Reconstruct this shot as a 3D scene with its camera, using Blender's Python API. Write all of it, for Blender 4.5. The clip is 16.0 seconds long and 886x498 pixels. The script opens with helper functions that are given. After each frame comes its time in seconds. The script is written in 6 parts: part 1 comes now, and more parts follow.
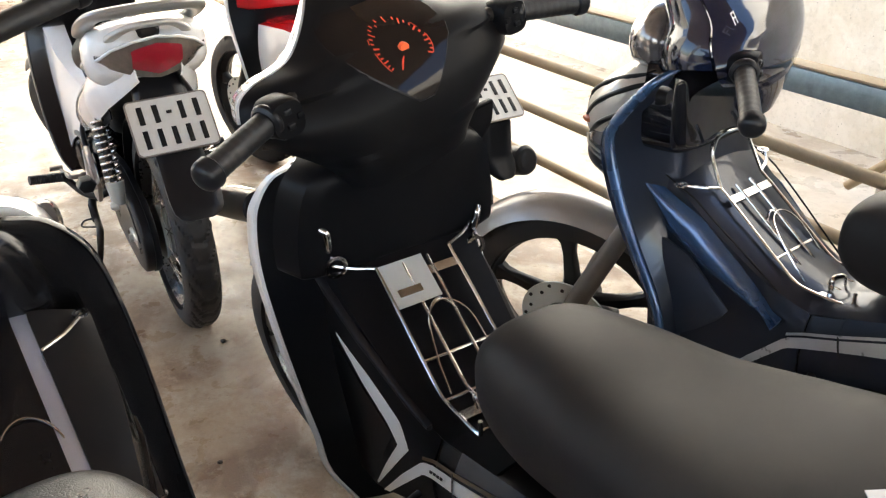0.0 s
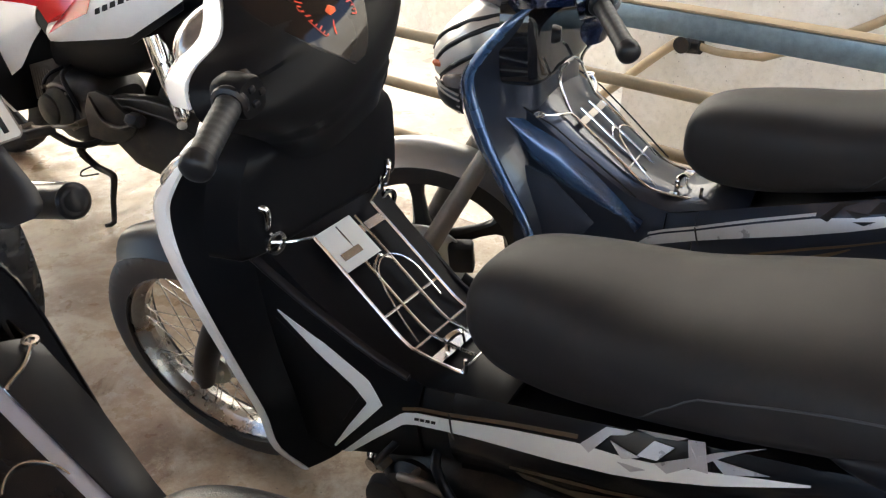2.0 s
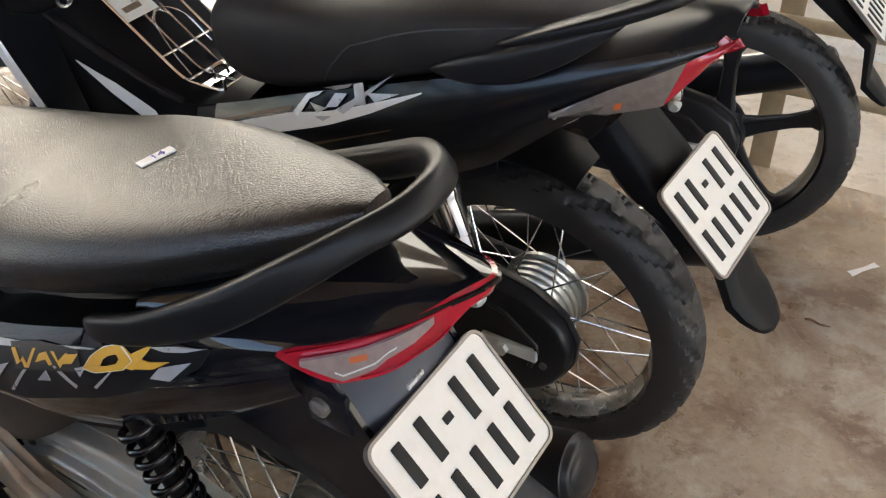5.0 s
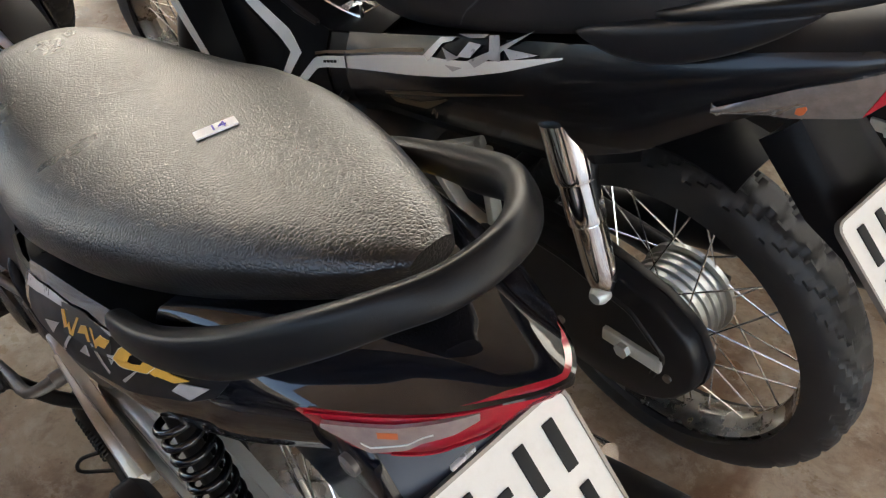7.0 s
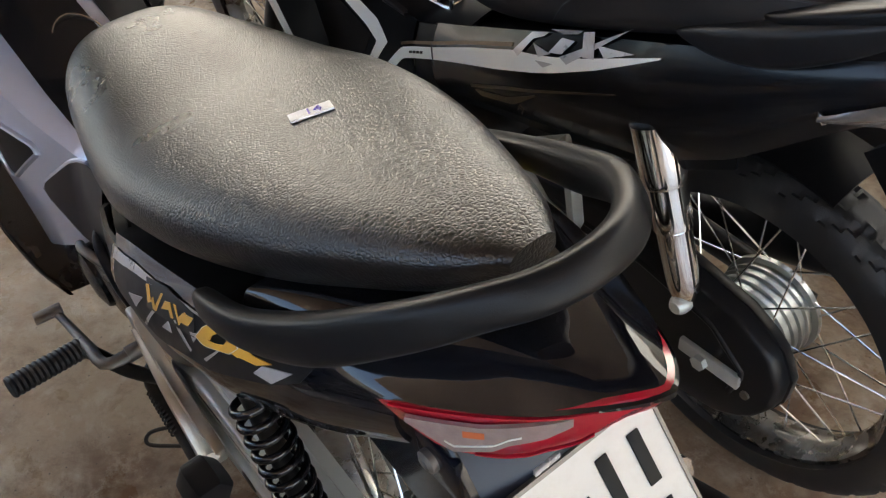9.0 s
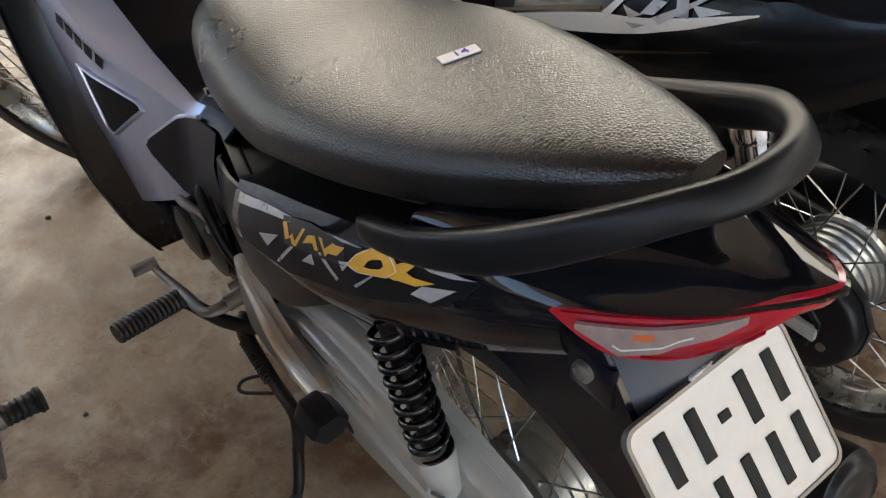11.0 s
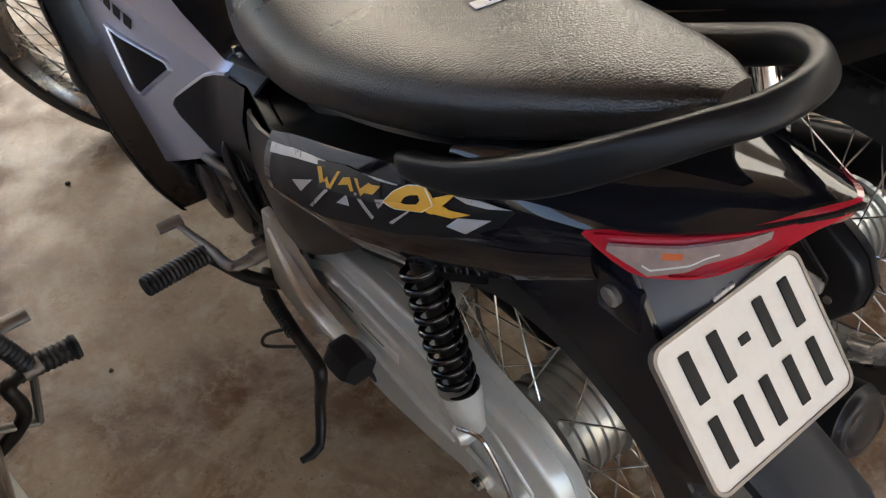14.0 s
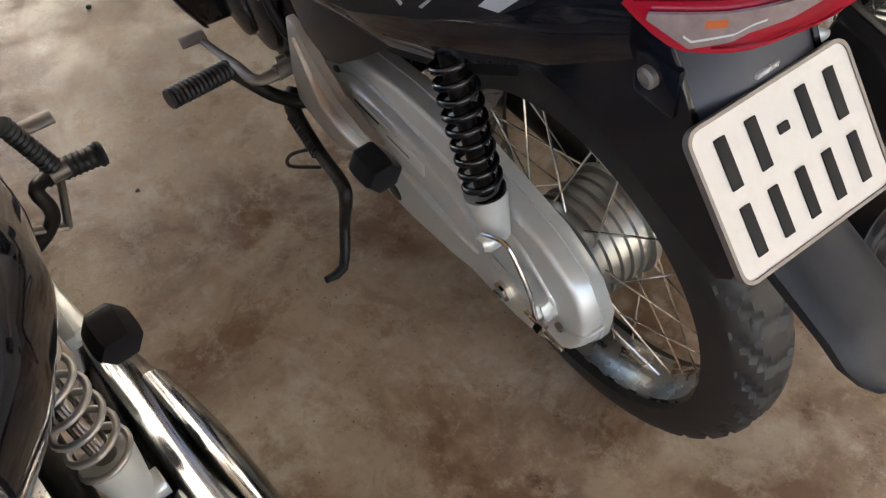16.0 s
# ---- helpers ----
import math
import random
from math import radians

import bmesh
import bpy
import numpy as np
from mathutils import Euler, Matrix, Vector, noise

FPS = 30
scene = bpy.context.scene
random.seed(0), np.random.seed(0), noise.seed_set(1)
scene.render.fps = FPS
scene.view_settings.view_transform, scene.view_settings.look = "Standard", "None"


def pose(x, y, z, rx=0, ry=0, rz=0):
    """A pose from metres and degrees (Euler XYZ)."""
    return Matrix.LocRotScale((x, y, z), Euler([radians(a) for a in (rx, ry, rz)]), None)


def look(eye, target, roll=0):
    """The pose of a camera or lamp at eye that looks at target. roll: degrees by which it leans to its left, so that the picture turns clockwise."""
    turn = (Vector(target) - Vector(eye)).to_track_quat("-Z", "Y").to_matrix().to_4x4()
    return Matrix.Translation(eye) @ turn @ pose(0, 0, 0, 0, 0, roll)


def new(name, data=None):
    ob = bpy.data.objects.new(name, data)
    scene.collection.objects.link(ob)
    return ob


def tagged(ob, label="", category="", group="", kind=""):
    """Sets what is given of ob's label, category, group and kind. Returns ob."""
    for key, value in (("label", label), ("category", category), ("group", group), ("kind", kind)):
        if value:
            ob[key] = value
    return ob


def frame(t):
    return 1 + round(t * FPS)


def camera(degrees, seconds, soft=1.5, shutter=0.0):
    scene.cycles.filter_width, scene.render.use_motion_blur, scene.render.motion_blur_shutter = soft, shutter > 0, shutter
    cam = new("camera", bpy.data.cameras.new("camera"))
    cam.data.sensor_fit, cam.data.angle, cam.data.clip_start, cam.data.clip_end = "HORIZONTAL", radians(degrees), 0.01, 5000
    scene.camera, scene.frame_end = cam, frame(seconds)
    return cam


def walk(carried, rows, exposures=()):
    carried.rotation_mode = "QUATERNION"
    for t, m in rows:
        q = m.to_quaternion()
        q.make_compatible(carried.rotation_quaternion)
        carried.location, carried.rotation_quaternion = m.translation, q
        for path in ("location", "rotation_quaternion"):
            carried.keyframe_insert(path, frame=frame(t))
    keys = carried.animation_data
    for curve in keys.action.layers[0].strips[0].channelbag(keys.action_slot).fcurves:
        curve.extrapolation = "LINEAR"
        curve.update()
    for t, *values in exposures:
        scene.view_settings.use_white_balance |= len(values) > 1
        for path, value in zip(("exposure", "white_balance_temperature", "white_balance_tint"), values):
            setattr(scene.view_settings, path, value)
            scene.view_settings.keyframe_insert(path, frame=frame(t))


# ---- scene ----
cam = camera(53.9, 16.0, soft=1.25)
METRES, EYE, TILT, LEAN, TURN = 1.8, 1.25, -25.0, 0.0, 0.0
EXPOSURES = [(0.0, 3.24, 6450, 10), (1.0, 3.35, 6450, 10), (3.5, 3.38, 6500, 10), (5.2, 3.27, 6550, 10), (7.3, 3.25, 6500, 10), (9.7, 3.15, 6450, 10), (12.0, 3.0, 6550, 10), (14.0, 3.0, 6650, 12), (16.0, 3.32, 6700, 12)]
PATH = [
    (0, (0.0608, 0.0551, 1.2739), (-0.0076, 1.7679, 0.4550), 0.4),
    (0.5, (-0.1302, 0.0579, 1.2483), (0.1444, 1.7442, 0.4170), 0.4),
    (1, (-0.1881, 0.0741, 1.2473), (0.2945, 1.6729, 0.3420), 0.3),
    (1.5, (-0.2213, 0.0684, 1.2654), (0.3087, 1.6283, 0.3182), 0.1),
    (2, (-0.2622, 0.0674, 1.2967), (0.2707, 1.6435, 0.3781), 0.1),
    (2.5, (-0.2726, 0.0722, 1.2986), (0.2631, 1.6767, 0.4341), -0.2),
    (3, (-0.2033, 0.0285, 1.2739), (0.3838, 1.6226, 0.4237), -0.7),
    (3.5, (-0.1140, -0.1187, 1.2483), (0.5548, 1.4335, 0.3790), -1.1),
    (4, (-0.0798, -0.2622, 1.2198), (0.6137, 1.2369, 0.2802), -0.9),
    (4.5, (-0.1045, -0.3724, 1.2036), (0.5776, 1.0773, 0.1824), -0.8),
    (5, (-0.1568, -0.4503, 1.2036), (0.4807, 0.9699, 0.1140), -1.0),
    (5.2, (-0.1805, -0.4693, 1.2017), (0.4218, 0.9452, 0.0864), -1.0),
    (7.3, (-0.0247, -0.2251, 1.1922), (0.1910, 1.1865, -0.0617), -1.5),
    (7.5, (-0.0314, -0.1719, 1.1922), (0.1672, 1.2416, -0.0617), -1.3),
    (8, (-0.0665, -0.1121, 1.2027), (0.0931, 1.3110, -0.0456), -1.3),
    (8.5, (-0.0522, -0.1777, 1.2027), (0.0826, 1.2521, -0.0418), -1.5),
    (9, (-0.0541, -0.2840, 1.1818), (0.0655, 1.1400, -0.0703), -1.7),
    (9.5, (-0.1178, -0.3211, 1.1808), (-0.0142, 1.0916, -0.0855), -1.7),
    (9.7, (-0.1463, -0.3192, 1.1761), (-0.0522, 1.0887, -0.0960), -1.7),
    (11.8, (-0.1691, -0.3572, 1.1913), (-0.0750, 1.0516, -0.0808), -2.0),
    (12, (-0.1662, -0.3591, 1.1932), (-0.0722, 1.0488, -0.0779), -2.0),
    (12.5, (-0.1710, -0.3648, 1.1960), (-0.0741, 1.0440, -0.0750), -2.0),
    (13, (-0.1881, -0.3762, 1.1960), (-0.0893, 1.0307, -0.0770), -1.9),
    (13.5, (-0.1938, -0.3829, 1.1941), (-0.0978, 1.0241, -0.0789), -1.9),
    (14, (-0.2033, -0.3961, 1.1780), (-0.1092, 0.9908, -0.1178), -1.8),
    (14.5, (-0.2213, -0.4275, 1.1581), (-0.1482, 0.9139, -0.1852), -1.9),
    (15, (-0.2213, -0.4332, 1.1343), (-0.1691, 0.8540, -0.2622), -2.1),
    (15.5, (-0.2128, -0.4341, 1.1200), (-0.1748, 0.7894, -0.3334), -2.1),
    (16, (-0.2109, -0.4370, 1.1191), (-0.1872, 0.7448, -0.3676), -2.3),
]
walk(cam, [(t, look(eye, target, roll)) for t, eye, target, roll in PATH], EXPOSURES)

# ---- light ----
world = bpy.data.worlds.new("daylight")
scene.world = world
world.use_nodes = True
wn = world.node_tree.nodes
sky = wn.new("ShaderNodeTexSky")
sky.sky_type, sky.sun_disc = "NISHITA", False
SUN_HIGH, SUN_ROUND = 48.0, 192.0     # degrees above the horizon, and clockwise from +y
sky.sun_elevation, sky.sun_rotation = radians(SUN_HIGH), radians(SUN_ROUND)
wn["Background"].inputs["Strength"].default_value = 0.08
world.node_tree.links.new(sky.outputs["Color"], wn["Background"].inputs["Color"])
sun = new("sun", bpy.data.lights.new("sun", "SUN"))
sun.data.energy, sun.data.angle, sun.data.color = 5.0, radians(0.5), (1.0, 0.95, 0.86)
SUN_FROM = Vector((math.sin(radians(SUN_ROUND)) * math.cos(radians(SUN_HIGH)), math.cos(radians(SUN_ROUND)) * math.cos(radians(SUN_HIGH)), math.sin(radians(SUN_HIGH))))
sun.matrix_world = look((0, 0, 0), -SUN_FROM)
sun.location = (3, 3, 8)


# ---- materials ----
def mat(name, color, rough=0.5, metal=0.0, coat=0.0, grain=0.0, grain_size=400.0, vary=0.12, vary_size=6.0, bump="noise",
        dirt=None, dirt_amount=0.0, trans=0.0, alpha=1.0, flake=0.0, spec=0.5):
    """A surface: base colour with broad stains and fine grain, roughness that varies with them, and relief."""
    m = bpy.data.materials.new(name)
    m.use_nodes = True
    t = m.node_tree
    n, link = t.nodes, t.links.new
    b = n["Principled BSDF"]
    co = n.new("ShaderNodeTexCoord").outputs["Object"]
    big = n.new("ShaderNodeTexNoise")
    big.inputs["Scale"].default_value, big.inputs["Detail"].default_value, big.inputs["Roughness"].default_value = vary_size, 6.0, 0.65
    link(co, big.inputs["Vector"])
    mix = n.new("ShaderNodeMix")
    mix.data_type = "RGBA"
    c = Vector(color)
    lo = [max(0.0, v * (1 - vary)) for v in c]
    hi = [min(1.0, v * (1 + vary)) for v in c]
    mix.inputs[6].default_value, mix.inputs[7].default_value = (*lo, 1), (*hi, 1)
    link(big.outputs["Fac"], mix.inputs[0])
    out = mix.outputs[2]
    if dirt:
        d = n.new("ShaderNodeTexNoise")
        d.inputs["Scale"].default_value, d.inputs["Detail"].default_value, d.inputs["Roughness"].default_value = vary_size * 2.3, 8.0, 0.7
        link(co, d.inputs["Vector"])
        ramp = n.new("ShaderNodeMapRange")
        ramp.inputs["From Min"].default_value, ramp.inputs["From Max"].default_value = 0.48, 0.72
        ramp.inputs["To Max"].default_value = dirt_amount
        link(d.outputs["Fac"], ramp.inputs["Value"])
        m2 = n.new("ShaderNodeMix")
        m2.data_type = "RGBA"
        link(ramp.outputs["Result"], m2.inputs[0])
        link(out, m2.inputs[6])
        m2.inputs[7].default_value = (*dirt, 1)
        out = m2.outputs[2]
    link(out, b.inputs["Base Color"])
    r = n.new("ShaderNodeMapRange")
    r.inputs["To Min"].default_value, r.inputs["To Max"].default_value = max(0.02, rough * 0.8), min(1.0, rough * 1.25)
    link(big.outputs["Fac"], r.inputs["Value"])
    link(r.outputs["Result"], b.inputs["Roughness"])
    b.inputs["Metallic"].default_value = metal
    b.inputs["Coat Weight"].default_value, b.inputs["Coat Roughness"].default_value = coat, 0.04
    b.inputs["Transmission Weight"].default_value = trans
    b.inputs["Specular IOR Level"].default_value = spec
    if flake:
        v = n.new("ShaderNodeTexVoronoi")
        v.inputs["Scale"].default_value = 2500
        link(co, v.inputs["Vector"])
        mr = n.new("ShaderNodeMapRange")
        mr.inputs["To Min"].default_value, mr.inputs["To Max"].default_value = 0.25, 0.25 + flake
        link(v.outputs["Color"], mr.inputs["Value"])
        link(mr.outputs["Result"], b.inputs["Metallic"])
    if grain:
        if bump == "leather":
            g = n.new("ShaderNodeTexVoronoi")
            g.feature = "DISTANCE_TO_EDGE"
            g.inputs["Scale"].default_value = grain_size
            w = n.new("ShaderNodeTexNoise")
            w.inputs["Scale"].default_value = grain_size * 0.5
            link(co, w.inputs["Vector"])
            wm = n.new("ShaderNodeMix")
            wm.data_type = "RGBA"
            wm.inputs[0].default_value = 0.0015
            link(co, wm.inputs[6])
            link(w.outputs["Color"], wm.inputs[7])
            link(wm.outputs[2], g.inputs["Vector"])
            mrr = n.new("ShaderNodeMapRange")
            mrr.inputs["From Max"].default_value = 0.25
            link(g.outputs["Distance"], mrr.inputs["Value"])
            height = mrr.outputs["Result"]
        else:
            g = n.new("ShaderNodeTexNoise")
            g.inputs["Scale"].default_value, g.inputs["Detail"].default_value = grain_size, 4.0
            link(co, g.inputs["Vector"])
            height = g.outputs["Fac"]
        bp = n.new("ShaderNodeBump")
        bp.inputs["Strength"].default_value, bp.inputs["Distance"].default_value = grain, 0.002
        link(height, bp.inputs["Height"])
        link(bp.outputs["Normal"], b.inputs["Normal"])
    return m


BLACK_PAINT = mat("black gloss paint", (0.006, 0.006, 0.008), 0.05, coat=0.25, spec=0.35, vary=0.3, dirt=(0.1, 0.08, 0.06), dirt_amount=0.02)
BLACK_SATIN = mat("black satin plastic", (0.0105, 0.0105, 0.012), 0.3, grain=0.03, grain_size=900, vary=0.3, dirt=(0.1, 0.08, 0.06), dirt_amount=0.04, spec=0.2)
BLACK_SEMI = mat("black half gloss paint", (0.0065, 0.0065, 0.0075), 0.22, vary=0.3, coat=0.1, spec=0.24, dirt=(0.1, 0.08, 0.06), dirt_amount=0.03)
SMOKED = mat("smoked glass", (0.012, 0.009, 0.008), 0.06, vary=0.2, spec=0.2)
DIAL_ORANGE = mat("orange needle paint", (0.85, 0.12, 0.03), 0.4)
GREY_METAL = mat("warm grey metallic paint", (0.30, 0.285, 0.265), 0.32, 0.6, coat=0.5, flake=0.3, vary=0.1)
BLACK_MATTE = mat("black matt plastic", (0.0062, 0.0062, 0.007), 0.36, grain=0.06, grain_size=900, vary=0.25, dirt=(0.1, 0.08, 0.06), dirt_amount=0.02, spec=0.07)
RAIL_BLACK = mat("textured black grab rail", (0.008, 0.008, 0.0088), 0.3, grain=0.1, grain_size=1100, vary=0.25, spec=0.14)
NAVY_BLACK = mat("navy black gloss plastic", (0.005, 0.006, 0.010), 0.18, spec=0.3, vary=0.2, dirt=(0.1, 0.08, 0.06), dirt_amount=0.03)
SEAT_FINE = mat("fine grained seat vinyl", (0.0185, 0.0165, 0.016), 0.5, grain=0.15, grain_size=1500, vary=0.2, vary_size=4, dirt=(0.09, 0.07, 0.055), dirt_amount=0.1, spec=0.16)
SEAT_DARK = mat("dark fine grained seat vinyl", (0.021, 0.019, 0.018), 0.45, grain=0.15, grain_size=1500, vary=0.2, vary_size=4, dirt=(0.09, 0.07, 0.055), dirt_amount=0.06, spec=0.16)
SEAT_LEATHER = mat("leather grained seat vinyl", (0.0085, 0.0075, 0.0072), 0.28, grain=0.2, grain_size=300, bump="leather", vary=0.15, vary_size=4, spec=0.55)
CHROME = mat("chrome", (0.75, 0.74, 0.72), 0.08, 1.0, vary=0.1, vary_size=30, dirt=(0.3, 0.22, 0.15), dirt_amount=0.12)
# Dull metal; on the muffler the darker colour stands for dark reflections.
CHROME_DULL = mat("dulled and darkened chrome", (0.42, 0.41, 0.4), 0.15, 1.0, vary=0.2, vary_size=25, dirt=(0.1, 0.075, 0.05), dirt_amount=0.35)
RIM_STEEL = mat("dulled rim steel", (0.36, 0.35, 0.335), 0.27, 1.0, vary=0.25, vary_size=25, dirt=(0.16, 0.12, 0.08), dirt_amount=0.35)
HUB_METAL = mat("weathered hub alloy", (0.36, 0.375, 0.36), 0.3, 0.85, grain=0.1, grain_size=500, vary=0.2, dirt=(0.14, 0.115, 0.085), dirt_amount=0.35)
WIRE = mat("stainless wire", (0.7, 0.69, 0.67), 0.16, 1.0, vary=0.1, vary_size=60)
ALU = mat("silver painted alloy", (0.56, 0.585, 0.565), 0.3, 0.35, grain=0.06, grain_size=700, vary=0.1, vary_size=3, dirt=(0.25, 0.22, 0.18), dirt_amount=0.06)
ALU_PALE = mat("pale grey painted alloy", (0.42, 0.42, 0.38), 0.4, 0.2, grain=0.1, grain_size=500, vary=0.1, dirt=(0.2, 0.17, 0.13), dirt_amount=0.2)
ALU_WARM = mat("bare cast alloy", (0.5, 0.465, 0.41), 0.34, 0.6, grain=0.15, grain_size=500, vary=0.2, dirt=(0.2, 0.16, 0.11), dirt_amount=0.3)
ALU_DULL = mat("dull grey alloy", (0.22, 0.2, 0.18), 0.5, 0.7, grain=0.2, grain_size=500, vary=0.25, dirt=(0.12, 0.09, 0.06), dirt_amount=0.4)
STEEL_DARK = mat("dirty dark steel", (0.014, 0.013, 0.012), 0.45, 0.5, grain=0.2, grain_size=500, vary=0.4, dirt=(0.12, 0.09, 0.06), dirt_amount=0.3)
ENGINE_BLACK = mat("black engine paint", (0.006, 0.006, 0.006), 0.22, grain=0.5, grain_size=90, vary=0.4, spec=0.3)
RUBBER = mat("tyre rubber", (0.0085, 0.0085, 0.009), 0.5, grain=0.25, grain_size=600, vary=0.3, dirt=(0.12, 0.1, 0.075), dirt_amount=0.1, vary_size=9)
GRIP_RUBBER = mat("grip rubber", (0.009, 0.009, 0.01), 0.45, grain=0.2, grain_size=1200)
BLUE_PAINT = mat("dark blue metallic paint", (0.016, 0.032, 0.075), 0.25, 0.6, coat=1.0, flake=0.5, vary=0.2)
BLUE_BRIGHT = mat("bright blue metallic paint", (0.035, 0.082, 0.175), 0.26, 0.6, coat=0.8, flake=0.5, vary=0.12)
NAVY_GLOSS = mat("deep navy gloss paint", (0.006, 0.009, 0.025), 0.1, coat=0.4, spec=0.4, vary=0.2)
NAVY_SATIN = mat("navy satin plastic", (0.02, 0.026, 0.04), 0.4, grain=0.06, grain_size=900, spec=0.4)
FLAP_NAVY = mat("dusty navy black mudflap plastic", (0.009, 0.011, 0.016), 0.42, grain=0.1, grain_size=700, vary=0.3, dirt=(0.1, 0.085, 0.07), dirt_amount=0.1, spec=0.25)
NAVY_PAINT = mat("navy grey metallic paint", (0.012, 0.017, 0.03), 0.3, 0.4, coat=0.4, flake=0.3, vary=0.2)
SILVER_PAINT = mat("silver blue metallic paint", (0.46, 0.5, 0.62), 0.3, 0.55, coat=0.5, vary=0.04, vary_size=2)
SILVER_WARM = mat("silver metallic paint", (0.48, 0.46, 0.43), 0.3, 0.7, coat=0.5, flake=0.3, vary=0.08)
WHITE_PAINT = mat("white paint", (0.78, 0.78, 0.77), 0.2, coat=0.8, vary=0.04, dirt=(0.4, 0.35, 0.28), dirt_amount=0.12)
DECAL_WHITE = mat("white sticker film", (0.86, 0.89, 0.87), 0.35, vary=0.05)
DECAL_GOLD = mat("orange gold sticker film", (0.75, 0.42, 0.06), 0.3, 0.2, vary=0.2, vary_size=20)
DECAL_SILVER = mat("silver sticker film", (0.5, 0.5, 0.51), 0.28, 0.4, vary=0.15, vary_size=25)
DECAL_GREY = mat("grey sticker film", (0.008, 0.008, 0.009), 0.4, 0.0, spec=0.2, vary=0.4, vary_size=40)
DECAL_GREYISH = mat("worn grey label film", (0.72, 0.72, 0.69), 0.35, vary=0.2, vary_size=40)
DECAL_BROWN = mat("bronze sticker film", (0.11, 0.07, 0.035), 0.35, 0.4, vary=0.2)
DECAL_BLACK = mat("black sticker film", (0.006, 0.006, 0.006), 0.4, vary=0.2)
RED_PAINT = mat("red paint", (0.5, 0.012, 0.016), 0.22, coat=0.8, vary=0.08)
RED_LENS = mat("red lamp lens", (0.32, 0.006, 0.02), 0.1, coat=1.0, vary=0.15, vary_size=40, grain=0.1, grain_size=250)
CLEAR_LENS = mat("clear lamp lens", (0.2, 0.18, 0.17), 0.1, 0.5, coat=1.0, vary=0.5, vary_size=70, grain=0.2, grain_size=160)
DARK_LENS = mat("ribbed clear lamp lens", (0.16, 0.13, 0.11), 0.12, 0.3, coat=0.4, vary=0.6, vary_size=50, grain=0.3, grain_size=120)
LAMP_CLEAR = mat("ribbed clear indicator lens", (0.34, 0.27, 0.26), 0.12, 0.35, coat=1.0, vary=0.45, vary_size=60, grain=0.3, grain_size=140)
ORANGE_LENS = mat("amber lamp bulb", (0.45, 0.11, 0.035), 0.2, coat=1.0)
PLATE_WHITE = mat("number plate paint", (0.56, 0.55, 0.515), 0.4, vary=0.05, vary_size=20, grain=0.05, dirt=(0.35, 0.3, 0.22), dirt_amount=0.2)
INK_BLACK = mat("black plate paint", (0.010, 0.010, 0.010), 0.55, spec=0.2)
PAPER = mat("paper sticker", (0.8, 0.79, 0.78), 0.6, vary=0.03)
INK_BLUE = mat("blue violet ink", (0.06, 0.03, 0.4), 0.5)
DIAL_RED = mat("red dial print", (0.75, 0.06, 0.02), 0.4)
SEAM = mat("grey seam thread", (0.036, 0.037, 0.04), 0.6)
SPRING_GREY = mat("light grey painted spring", (0.34, 0.325, 0.3), 0.3, 0.5)
TWIG = mat("dry twig bark", (0.16, 0.08, 0.04), 0.8, grain=0.4, grain_size=500)
GALV = mat("galvanised steel", (0.26, 0.32, 0.34), 0.42, 0.7, grain=0.1, grain_size=200, vary=0.45, vary_size=45)
RAIL_PAINT = mat("dusty tan painted steel", (0.33, 0.25, 0.15), 0.6, grain=0.2, grain_size=300, vary=0.25, dirt=(0.12, 0.09, 0.06), dirt_amount=0.4)


